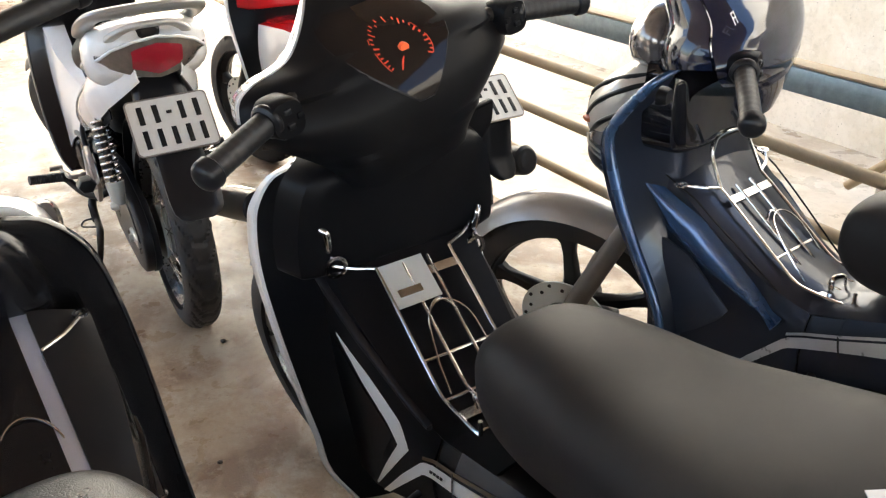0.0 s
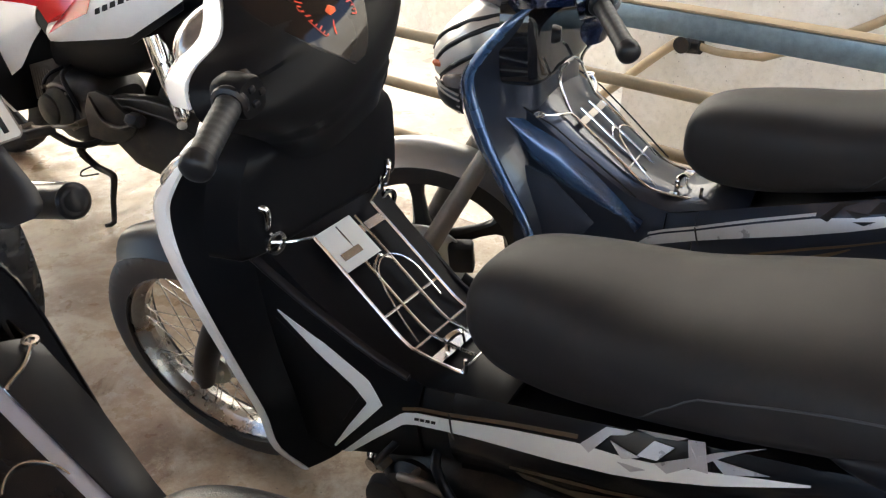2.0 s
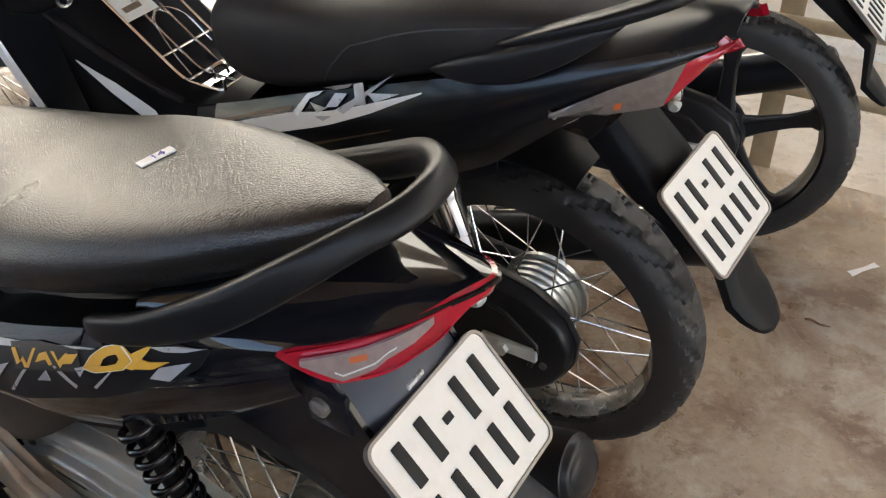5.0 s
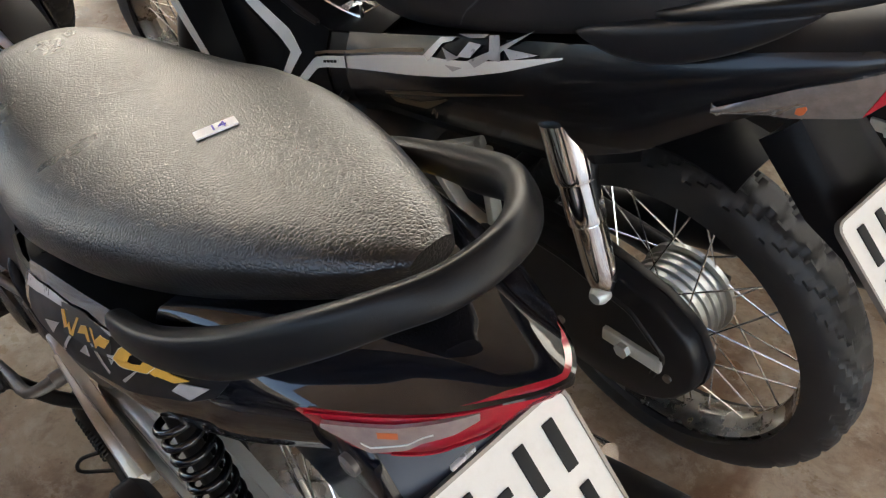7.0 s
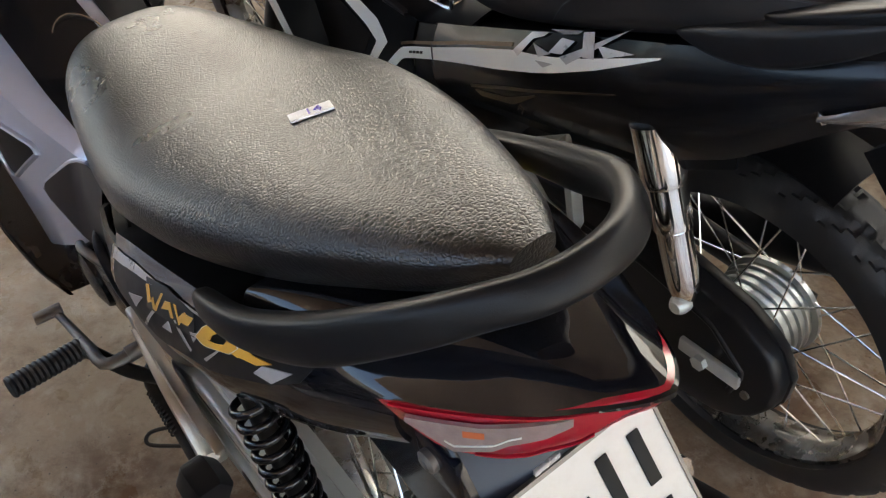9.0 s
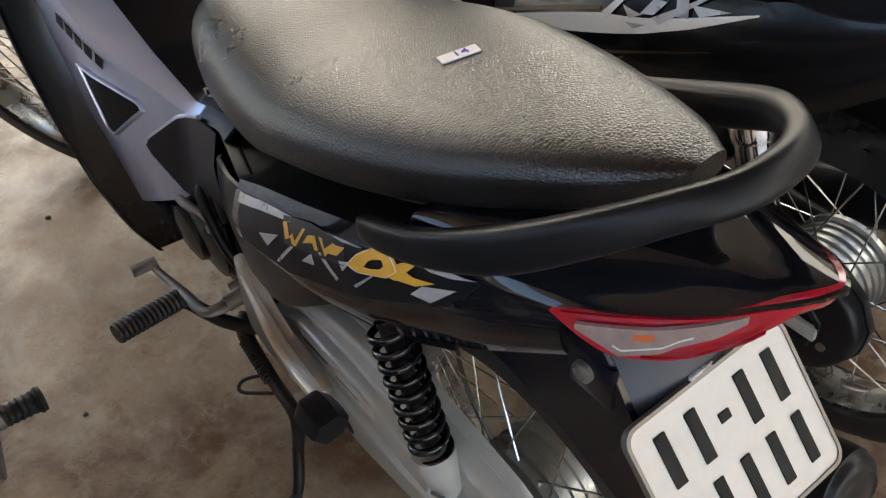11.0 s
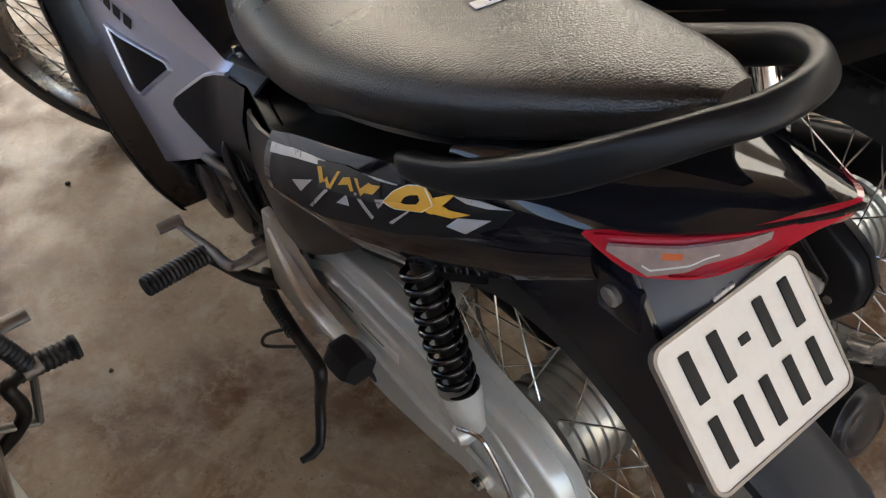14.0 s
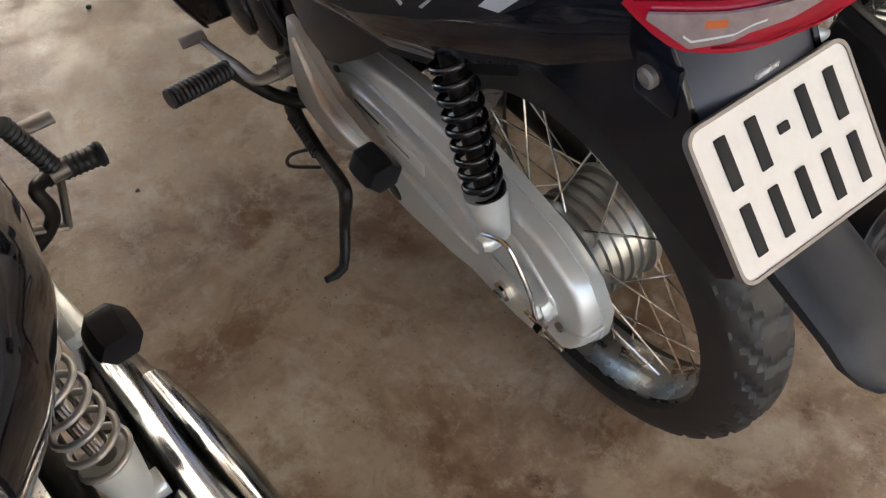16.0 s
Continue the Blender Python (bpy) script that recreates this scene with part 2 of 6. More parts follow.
def concrete(name, base, stain, pale, scale=1.0):
    """Poured concrete with pale worn spots, brown stains and fine grit."""
    m = bpy.data.materials.new(name)
    m.use_nodes = True
    t = m.node_tree
    n, link = t.nodes, t.links.new
    b = n["Principled BSDF"]
    co = n.new("ShaderNodeTexCoord").outputs["Object"]

    def noise_tex(size, detail=6.0, rough=0.6, warp=0.0):
        x = n.new("ShaderNodeTexNoise")
        x.inputs["Scale"].default_value, x.inputs["Detail"].default_value, x.inputs["Roughness"].default_value = size * scale, detail, rough
        x.inputs["Distortion"].default_value = warp
        link(co, x.inputs["Vector"])
        return x.outputs["Fac"]

    def ranged(v, lo, hi, to=1.0):
        x = n.new("ShaderNodeMapRange")
        x.inputs["From Min"].default_value, x.inputs["From Max"].default_value, x.inputs["To Max"].default_value = lo, hi, to
        link(v, x.inputs["Value"])
        return x.outputs["Result"]

    def blend(f, a, c):
        x = n.new("ShaderNodeMix")
        x.data_type = "RGBA"
        link(f, x.inputs[0])
        for k, v in ((6, a), (7, c)):
            if isinstance(v, tuple):
                x.inputs[k].default_value = (*v, 1)
            else:
                link(v, x.inputs[k])
        return x.outputs[2]
    c = blend(ranged(noise_tex(2.6, 8, 0.62, 0.5), 0.46, 0.57), base, stain)
    c = blend(ranged(noise_tex(3.6, 8, 0.62, 0.7), 0.52, 0.62, 0.6), c, pale)
    spots = n.new("ShaderNodeTexVoronoi")
    spots.inputs["Scale"].default_value = 14 * scale
    link(co, spots.inputs["Vector"])
    c = blend(ranged(spots.outputs["Distance"], 0.22, 0.08, 0.3), c, pale)
    c = blend(ranged(noise_tex(11, 9, 0.72, 0.4), 0.5, 0.66, 0.65), c, stain)
    c = blend(ranged(noise_tex(19, 9, 0.78, 0.2), 0.52, 0.68, 0.6), c, pale)
    c = blend(ranged(noise_tex(70, 5, 0.7), 0.5, 0.8, 0.35), c, tuple(v * 0.45 for v in stain))
    specks = n.new("ShaderNodeTexVoronoi")
    specks.inputs["Scale"].default_value = 45 * scale
    link(co, specks.inputs["Vector"])
    c = blend(ranged(specks.outputs["Distance"], 0.09, 0.04, 0.8), c, (0.035, 0.025, 0.02))
    link(c, b.inputs["Base Color"])
    link(ranged(noise_tex(9), 0.2, 0.8, 0.75), b.inputs["Roughness"])
    bp = n.new("ShaderNodeBump")
    bp.inputs["Strength"].default_value, bp.inputs["Distance"].default_value = 0.25, 0.003
    link(noise_tex(160, 6, 0.7), bp.inputs["Height"])
    link(bp.outputs["Normal"], b.inputs["Normal"])
    return m


FLOOR = concrete("stained concrete floor", (0.335, 0.258, 0.174), (0.16, 0.093, 0.052), (0.47, 0.415, 0.32))
YARD = concrete("pale yard concrete", (0.55, 0.48, 0.38), (0.42, 0.35, 0.26), (0.62, 0.57, 0.48), 0.6)
WALL = concrete("limewashed wall", (0.78, 0.75, 0.69), (0.68, 0.64, 0.56), (0.82, 0.8, 0.75), 0.7)
CEILING = concrete("sheet roof underside", (0.2, 0.15, 0.11), (0.14, 0.1, 0.07), (0.26, 0.2, 0.15), 0.5)


# ---- mesh helpers ----
def link_mesh(name, bm, material, parent=None, label="", smooth=True):
    me = bpy.data.meshes.new(name)
    bmesh.ops.recalc_face_normals(bm, faces=bm.faces)
    if smooth:
        for f in bm.faces:
            f.smooth = True
        for e in bm.edges:
            if len(e.link_faces) == 2 and e.calc_face_angle() > 0.65:
                e.smooth = False
    bm.to_mesh(me)
    bm.free()
    me.materials.append(material)
    ob = new(name, me)
    if parent:
        ob.parent = parent
    if label:
        ob["label"] = label
    return ob


def part(name, bm, material, parent, label=""):
    return link_mesh(name, bm, material, parent, label)


def share(name, ob, parent, m=None):
    """Another piece on the same mesh."""
    o = new(name, ob.data)
    o.parent = parent
    if m is not None:
        o.matrix_local = m
    return o


def curve_through(rows, count):
    """Catmull-Rom through rows of numbers, resampled to count rows."""
    rows = [np.array(r, float) for r in rows]
    p = [2 * rows[0] - rows[1], *rows, 2 * rows[-1] - rows[-2]]
    out = []
    for k in range(count):
        u = k / (count - 1) * (len(rows) - 1)
        i = min(int(u), len(rows) - 2)
        f = u - i
        a, b, c, d = p[i:i + 4]
        out.append(0.5 * (2 * b + (c - a) * f + (2 * a - 5 * b + 4 * c - d) * f * f + (3 * b - a - 3 * c + d) * f ** 3))
    return out


def skin(bm, rings, close=True, caps=True):
    vs = [[bm.verts.new(p) for p in ring] for ring in rings]
    n = len(vs[0])
    for a, b in zip(vs, vs[1:]):
        for i in range(n if close else n - 1):
            j = (i + 1) % n
            bm.faces.new((a[i], a[j], b[j], b[i]))
    if caps and close:
        bm.faces.new(vs[0])
        bm.faces.new(vs[-1][::-1])
    return bm


def spow(v, e):
    return math.copysign(abs(v) ** e, v)


def hull(stations, count=30, ring=28, p=2.6, axis="x"):
    """A body along x from rows of (x, top, bottom, half width), with rounded square sections."""
    rings = []
    for x, zt, zb, hw in curve_through(stations, count):
        hw = max(hw, 0.001)
        zm, zh = (zt + zb) / 2, max((zt - zb) / 2, 0.001)
        rings.append([(x, hw * spow(math.cos(a), 2 / p), zm + zh * spow(math.sin(a), 2 / p)) for a in (2 * math.pi * k / ring for k in range(ring))])
    return skin(bmesh.new(), rings)


def sweep(path, radius, ring=10, count=0, flat=1.0, caps=True, p=2.0):
    """A rod along a path of points; radius is a number or one per path point; flat squashes it in its own up direction; p above 2 squares the section."""
    pts = [Vector(p) for p in (curve_through(path, count) if count else path)]
    n = len(pts)
    if isinstance(radius, (int, float)):
        rad = [radius] * n
    else:
        rad = [float(r[0]) for r in curve_through([(r,) for r in radius], n)]
    rings = []
    up = None
    for i, q in enumerate(pts):
        t = (pts[min(i + 1, n - 1)] - pts[max(i - 1, 0)]).normalized()
        if up is None:
            up = Vector((0, 0, 1)) if abs(t.z) < 0.9 else Vector((0, 1, 0))
        side = t.cross(up).normalized()
        up = side.cross(t).normalized()
        rings.append([q + rad[i] * (spow(math.cos(a), 2 / p) * side + flat * spow(math.sin(a), 2 / p) * up) for a in (2 * math.pi * k / ring for k in range(ring))])
    return skin(bmesh.new(), rings, caps=caps)


def lathe(profile, steps=48, axis="y", centre=(0, 0, 0), closed=True, arc=(0.0, 360.0)):
    """Turns a profile of (radius, along) round the axis."""
    bm = bmesh.new()
    full = arc[1] - arc[0] >= 359.9
    rings = []
    for k in range(steps if full else steps + 1):
        a = radians(arc[0] + (arc[1] - arc[0]) * k / steps)
        ring = []
        for r, h in profile:
            c, s = r * math.cos(a), r * math.sin(a)
            v = {"y": (c, h, s), "z": (c, s, h), "x": (h, c, s)}[axis]
            ring.append(Vector(v) + Vector(centre))
        rings.append(ring)
    if full:
        rings.append(rings[0])
        vs = [[bm.verts.new(p) for p in ring] for ring in rings[:-1]]
        vs.append(vs[0])
        n = len(profile)
        for a, b in zip(vs, vs[1:]):
            for i in range(n if closed else n - 1):
                j = (i + 1) % n
                bm.faces.new((a[i], a[j], b[j], b[i]))
    else:
        skin(bm, rings, close=closed)
    return bm


def slab(outline, thick, bevel=0.0):
    """A flat plate: outline of 3D points in one plane, given thickness along the plane's normal, both ways."""
    pts = [Vector(p) for p in outline]
    nrm = sum(((pts[i] - pts[0]).cross(pts[i + 1] - pts[0]) for i in range(1, len(pts) - 1)), Vector()).normalized()
    bm = bmesh.new()
    a = [bm.verts.new(p + nrm * thick / 2) for p in pts]
    b = [bm.verts.new(p - nrm * thick / 2) for p in pts]
    bm.faces.new(a)
    bm.faces.new(b[::-1])
    n = len(pts)
    for i in range(n):
        bm.faces.new((a[i], b[i], b[(i + 1) % n], a[(i + 1) % n]))
    if bevel:
        bmesh.ops.bevel(bm, geom=list(bm.edges), offset=bevel, segments=2, affect="EDGES", profile=0.5)
    return bm


def box(lo, hi, bevel=0.0, m=None):
    bm = bmesh.new()
    bmesh.ops.create_cube(bm, size=1)
    for v in bm.verts:
        v.co = Vector([l + (c + 0.5) * (h - l) for l, h, c in zip(lo, hi, v.co)])
    if bevel:
        bmesh.ops.bevel(bm, geom=list(bm.edges), offset=bevel, segments=2, affect="EDGES", profile=0.5)
    if m is not None:
        bm.transform(m)
    return bm


def join(bms):
    out = bmesh.new()
    for b in bms:
        me = bpy.data.meshes.new("t")
        b.to_mesh(me)
        b.free()
        out.from_mesh(me)
        bpy.data.meshes.remove(me)
    return out


def table(xs, ys):
    o = np.argsort(xs)
    xs, ys = np.array(xs)[o], np.array(ys)[o]
    return lambda x: float(np.interp(x, xs, ys))


def shell(grid, thick):
    """A sheet from a grid of points, given thickness towards its back."""
    rows, cols = len(grid), len(grid[0])
    bm = bmesh.new()
    P = [[Vector(p) for p in r] for r in grid]

    def normal(i, j):
        du = P[min(i + 1, rows - 1)][j] - P[max(i - 1, 0)][j]
        dv = P[i][min(j + 1, cols - 1)] - P[i][max(j - 1, 0)]
        return du.cross(dv).normalized()
    f = [[bm.verts.new(P[i][j]) for j in range(cols)] for i in range(rows)]
    b = [[bm.verts.new(P[i][j] - thick * normal(i, j)) for j in range(cols)] for i in range(rows)]
    for i in range(rows - 1):
        for j in range(cols - 1):
            bm.faces.new((f[i][j], f[i + 1][j], f[i + 1][j + 1], f[i][j + 1]))
            bm.faces.new((b[i][j], b[i][j + 1], b[i + 1][j + 1], b[i + 1][j]))
    for i in range(rows - 1):
        for j in (0, cols - 1):
            bm.faces.new((f[i][j], f[i + 1][j], b[i + 1][j], b[i][j]))
    for j in range(cols - 1):
        for i in (0, rows - 1):
            bm.faces.new((f[i][j], f[i][j + 1], b[i][j + 1], b[i][j]))
    return bm

# ---- the motorbikes ----
def flank_of(rows):
    """The side of a bike as a surface: rows of x, top, bottom and half widths at top, middle and bottom."""
    xs = [r[0] for r in rows]
    return [table(xs, [r[k] for r in rows]) for k in range(1, 6)]


def flank_y(fl, x, z, lift=0.0):
    zt, zb, yt, ym, yb = (f(x) for f in fl)
    s = min(1.0, max(0.0, (zt - z) / max(zt - zb, 0.01)))
    return (yt * (1 - s) * (1 - 2 * s) + 4 * ym * s * (1 - s) - yb * s * (1 - 2 * s)) + lift


def flank_panel(fl, x0, x1, side, s0=0.0, s1=1.0, thick=0.004, lift=0.0, cols=9, step=0.02, shape=None):
    """A moulded side panel between two stations; shape(x) gives its own top and bottom."""
    n = max(3, int(abs(x1 - x0) / step) + 1)
    grid = []
    for i in range(n):
        x = x0 + (x1 - x0) * i / (n - 1)
        zt, zb = shape(x) if shape else (fl[0](x), fl[1](x))
        row = []
        for j in range(cols):
            s = s0 + (s1 - s0) * j / (cols - 1)
            z = zt + (zb - zt) * s
            row.append((x, side * flank_y(fl, x, z, lift), z))
        grid.append(row)
    if side * (x1 - x0) < 0:
        grid = [r[::-1] for r in grid]
    return shell(grid, thick)


def flank_band(fl, upper, lower, side, lift=0.0015, count=24, cols=3, thick=0.001, bulge=0.0):
    """A sticker, lens or trim strip that lies on the flank between two lines of (x, z)."""
    a, b = curve_lin(upper, count), curve_lin(lower, count)
    grid = []
    for (x0, z0), (x1, z1) in zip(a, b):
        row = []
        for j in range(cols):
            f = j / (cols - 1)
            x, z = x0 + (x1 - x0) * f, z0 + (z1 - z0) * f
            row.append((x, side * flank_y(fl, x, z, lift + bulge * math.sin(math.pi * f) ** 0.7), z))
        grid.append(row)
    if side * (upper[-1][0] - upper[0][0]) < 0:
        grid = [r[::-1] for r in grid]
    return shell(grid, thick)


def curve_lin(pts, count):
    """Points evenly spread along a broken line."""
    p = [np.array(q, float) for q in pts]
    d = np.concatenate([[0], np.cumsum([np.linalg.norm(b - a) for a, b in zip(p, p[1:])])])
    u = np.linspace(0, d[-1], count)
    return [tuple(np.interp(t, d, [q[k] for q in p]) for k in range(len(p[0]))) for t in u]


def flank_shape(fl, pts, side, lift=0.002):
    """A flat sticker of any outline, laid on the flank."""
    bm = bmesh.new()
    f = bm.faces.new([bm.verts.new((x, 0, z)) for x, z in pts])
    bmesh.ops.triangulate(bm, faces=[f])
    bmesh.ops.subdivide_edges(bm, edges=[e for e in bm.edges if e.calc_length() > 0.03], cuts=2, use_grid_fill=True)
    for v in bm.verts:
        v.co.y = side * flank_y(fl, v.co.x, v.co.z, lift)
    r = bmesh.ops.extrude_face_region(bm, geom=list(bm.faces))
    for v in r["geom"]:
        if isinstance(v, bmesh.types.BMVert):
            v.co.y -= side * 0.0008
    return bm


SPOKE = []


def tread_tyre(outer, width, rim):
    """A tyre with a grooved tread: blocks stand proud of diagonal grooves."""
    steps, bm = 360, bmesh.new()
    w = width / 2
    prof = []
    for k in range(19):
        a = math.pi * k / 18
        prof.append((rim + (outer - rim) * math.sin(a) ** 0.62 if 0 < k < 18 else rim, -w * 1.0 * spow(math.cos(a), 0.8)))
    rings = []
    for s in range(steps):
        ang = 2 * math.pi * s / steps
        ring = []
        for k, (r, y) in enumerate(prof):
            if 4 <= k <= 14:
                ph = (s + abs(k - 9) * (3 if k > 9 else 2)) % 12
                if ph < 3 and k != 9:
                    r -= 0.0065
                elif k == 9:
                    r -= 0.004
            ring.append(bm.verts.new((r * math.cos(ang), y, r * math.sin(ang))))
        rings.append(ring)
    for a, b in zip(rings, rings[1:] + rings[:1]):
        for i in range(18):
            bm.faces.new((a[i], a[i + 1], b[i + 1], b[i]))
        bm.faces.new((a[18], a[0], b[0], b[18]))
    return bm


def make_wheel(bike, name, centre, outer, width, kind, parent=None, drum=True, turn=None):
    """A wheel with its axle along y. kind: spoked or cast."""
    ob = new(name)
    ob.empty_display_size = 0.05
    ob.parent = parent or bike
    ob.matrix_local = Matrix.Translation(centre) if turn is None else turn @ Matrix.Translation(centre)
    rim = outer - 0.058
    part("tyre", tread_tyre(outer + 0.009, width * 1.06, rim + 0.004), RUBBER, ob, "worn black tyre with grooved tread")
    h = width * 0.36
    prof = [(rim + 0.007, -h), (rim + 0.008, -h - 0.003), (rim - 0.002, -h - 0.004), (rim - 0.008, -h * 0.55), (rim - 0.015, -h * 0.25), (rim - 0.015, h * 0.25), (rim - 0.008, h * 0.55), (rim - 0.002, h + 0.004), (rim + 0.008, h + 0.003), (rim + 0.007, h)]
    part("rim", lathe(prof, 96), RIM_STEEL if kind == "spoked" else BLACK_SATIN, ob)
    if kind == "spoked":
        hr = 0.07 if drum else 0.035
        fl = [(0.012, -0.075), (0.03, -0.075), (0.034, -0.05), (hr, -0.046), (hr + 0.008, -0.044), (hr + 0.008, -0.036), (hr, -0.034)]
        fins = []
        for k in range(4):
            y = -0.026 + k * 0.016
            fins += [(hr, y), (hr + 0.004, y + 0.002), (hr + 0.004, y + 0.006), (hr, y + 0.008)]
        fl += fins + [(hr, 0.036), (hr + 0.008, 0.038), (hr + 0.008, 0.046), (hr - 0.004, 0.05), (0.03, 0.06), (0.012, 0.078)]
        part("hub", lathe(fl, 48), HUB_METAL, ob)
        for k in range(36):
            a = 2 * math.pi * k / 36
            sgn = 1 if k % 2 else -1
            lean = 0.62 * (1 if (k // 2) % 2 else -1)
            p0 = Vector(((hr + 0.004) * math.cos(a), sgn * 0.041, (hr + 0.004) * math.sin(a)))
            b = a + lean * 0.72
            p1 = Vector(((rim - 0.012) * math.cos(b), sgn * 0.006, (rim - 0.012) * math.sin(b)))
            if not SPOKE:
                SPOKE.append(part("spoke", sweep([(0, 0, 0), (0, 0, 1)], 0.0015, 6), WIRE, ob))
                sp = SPOKE[0]
            else:
                sp = share("spoke", SPOKE[0], ob)
            d = p1 - p0
            sp.matrix_local = Matrix.Translation(p0) @ d.to_track_quat("Z", "Y").to_matrix().to_4x4() @ Matrix.Diagonal((1, 1, d.length, 1))
    else:
        part("hub", lathe([(0.012, -0.07), (0.04, -0.07), (0.05, -0.035), (0.058, -0.02), (0.058, 0.02), (0.05, 0.035), (0.04, 0.07), (0.012, 0.07)], 40), BLACK_SATIN, ob)
        for k in range(5):
            a = 2 * math.pi * k / 5 + 0.3
            c, s = math.cos(a), math.sin(a)
            rings = []
            for r, ww, th in ((0.045, 0.026, 0.02), (0.09, 0.018, 0.016), (0.15, 0.015, 0.013), (rim - 0.03, 0.019, 0.013), (rim - 0.008, 0.034, 0.016)):
                rings.append([(r * c - s * u * ww, v * th, r * s + c * u * ww) for u, v in ((1, 0.5), (0.7, 1), (-0.7, 1), (-1, 0.5), (-1, -0.5), (-0.7, -1), (0.7, -1), (1, -0.5))])
            part("wheel_spoke", skin(bmesh.new(), rings), BLACK_SATIN, ob)
    return ob


def spring(path0, path1, radius, turns, wire, ring=8):
    a, b = Vector(path0), Vector(path1)
    d = b - a
    z = d.normalized()
    x = z.orthogonal().normalized()
    y = z.cross(x)
    n = int(turns * 20)
    return sweep([a + d * k / n + radius * (math.cos(2 * math.pi * turns * k / n) * x + math.sin(2 * math.pi * turns * k / n) * y) for k in range(n + 1)], wire, ring)


def bars_plate(bike, top, bottom, half, rows=((0.018, 0.026, 0.04, 0.018, 0.012), (0.02,) * 5), frame_mat=CHROME, corners=None):
    """A number plate between two points (x, z) of its top and bottom edge, its characters as plain bars."""
    a, b = Vector((top[0], 0, top[1])), Vector((bottom[0], 0, bottom[1]))
    v = (a - b)
    h = v.length
    v.normalize()
    u = Vector((0, -1, 0))
    n = u.cross(v).normalized()
    c = (a + b) / 2
    if n.x > 0:
        n = -n
    m = Matrix((u, v, n)).transposed().to_4x4()
    m.translation = c + n * 0.016
    if corners:
        tl, tr, bl = (Vector(q) for q in corners)
        u, v = (tr - tl), (tl - bl)
        half, h, c = u.length / 2, v.length, (tr + bl) / 2
        u.normalize()
        v = (v - u * v.dot(u)).normalized()
        m = Matrix((u, v, u.cross(v))).transposed().to_4x4()
        m.translation = c
    holder = new("number_plate")
    holder.parent = bike
    holder.matrix_local = m

    def rounded(w, hh, r, z):
        out = []
        for sx, sy, a0 in ((1, 1, 0), (-1, 1, 90), (-1, -1, 180), (1, -1, 270)):
            for k in range(5):
                t = radians(a0 + k * 22.5)
                out.append((sx * (w - r) + r * math.cos(t), sy * (hh - r) + r * math.sin(t), z))
        return out
    bm = slab(rounded(half, h / 2, 0.012, 0.0), 0.003)
    part("plate", bm, PLATE_WHITE, holder, "white embossed metal plate with black bars")
    outer, inner = rounded(half + 0.002, h / 2 + 0.002, 0.013, 0.003), rounded(half - 0.0012, h / 2 - 0.0012, 0.011, 0.003)
    lo = rounded(half + 0.002, h / 2 + 0.002, 0.013, -0.004)
    lo2 = rounded(half - 0.0012, h / 2 - 0.0012, 0.011, -0.002)
    bm = bmesh.new()
    k = len(outer)
    R = [[bm.verts.new(p) for p in r] for r in (lo, outer, inner, lo2)]
    for p, q in zip(R, R[1:]):
        for i in range(k):
            bm.faces.new((p[i], p[(i + 1) % k], q[(i + 1) % k], q[i]))
    part("plate_frame", bm, frame_mat, holder)
    ch = h * 0.33
    for row, yy in ((4, h * 0.22), (5, -h * 0.22)):
        step = half * 2 * 0.88 / (row + (0.7 if row == 4 else 0))
        for i in range(row):
            x = (i - (row - 1) / 2) * step
            if row == 4:
                x += (0.35 if i > 1 else -0.35) * step
            part("plate_bar", box((x - step * 0.18, yy - ch / 2, 0.0012), (x + step * 0.18, yy + ch / 2, 0.0032), 0.0008), INK_BLACK, holder)
        if row == 4:
            part("plate_bar", box((-step * 0.18, yy - 0.004, 0.0012), (step * 0.18, yy + 0.004, 0.003), 0.0006), INK_BLACK, holder)
    return holder


def text_mesh(name, body, size, m, material, parent, thick=0.0003):
    cu = bpy.data.curves.new("t", "FONT")
    cu.body, cu.size, cu.extrude, cu.align_x, cu.align_y = body, size, thick, "CENTER", "CENTER"
    tmp = new("t", cu)
    me = bpy.data.meshes.new_from_object(tmp.evaluated_get(bpy.context.evaluated_depsgraph_get()))
    bpy.data.objects.remove(tmp)
    me.materials.clear()
    me.materials.append(material)
    ob = new(name, me)
    ob.parent = parent
    ob.matrix_local = m
    return ob


def seat_top(rows, p, x, y):
    """Height of a seat's surface above the point (x, y)."""
    pts = curve_through(rows, 200)
    px = [q[0] for q in pts][::-1]
    zt, zb, hw = (float(np.interp(x, px, [q[k] for q in pts][::-1])) for k in (1, 2, 3))
    return (zt + zb) / 2 + (zt - zb) / 2 * max(0.0, 1 - abs(y / hw) ** p) ** (1 / p)


def seat_sticker(bike, rows, x, y, turn, number, p=2.7):
    e = 0.015
    z = seat_top(rows, p, x, y)
    n = Vector((seat_top(rows, p, x - e, y) - seat_top(rows, p, x + e, y), seat_top(rows, p, x, y - e) - seat_top(rows, p, x, y + e), 2 * e)).normalized()
    ahead = Vector((math.cos(radians(turn)), math.sin(radians(turn)), 0))
    ahead = (ahead - n * ahead.dot(n)).normalized()
    m = Matrix((ahead, n.cross(ahead), n)).transposed().to_4x4()
    m.translation = Vector((x, y, z)) + n * 0.0012
    st = part("seat_sticker", box((-0.018, -0.0085, -0.0008), (0.018, 0.0085, 0.0006)), PAPER, bike, "small white paper sticker with a handwritten number")
    st.matrix_local = m
    text_mesh("sticker_number", number, 0.015, pose(0.002, 0, 0.0009), INK_BLUE, st)


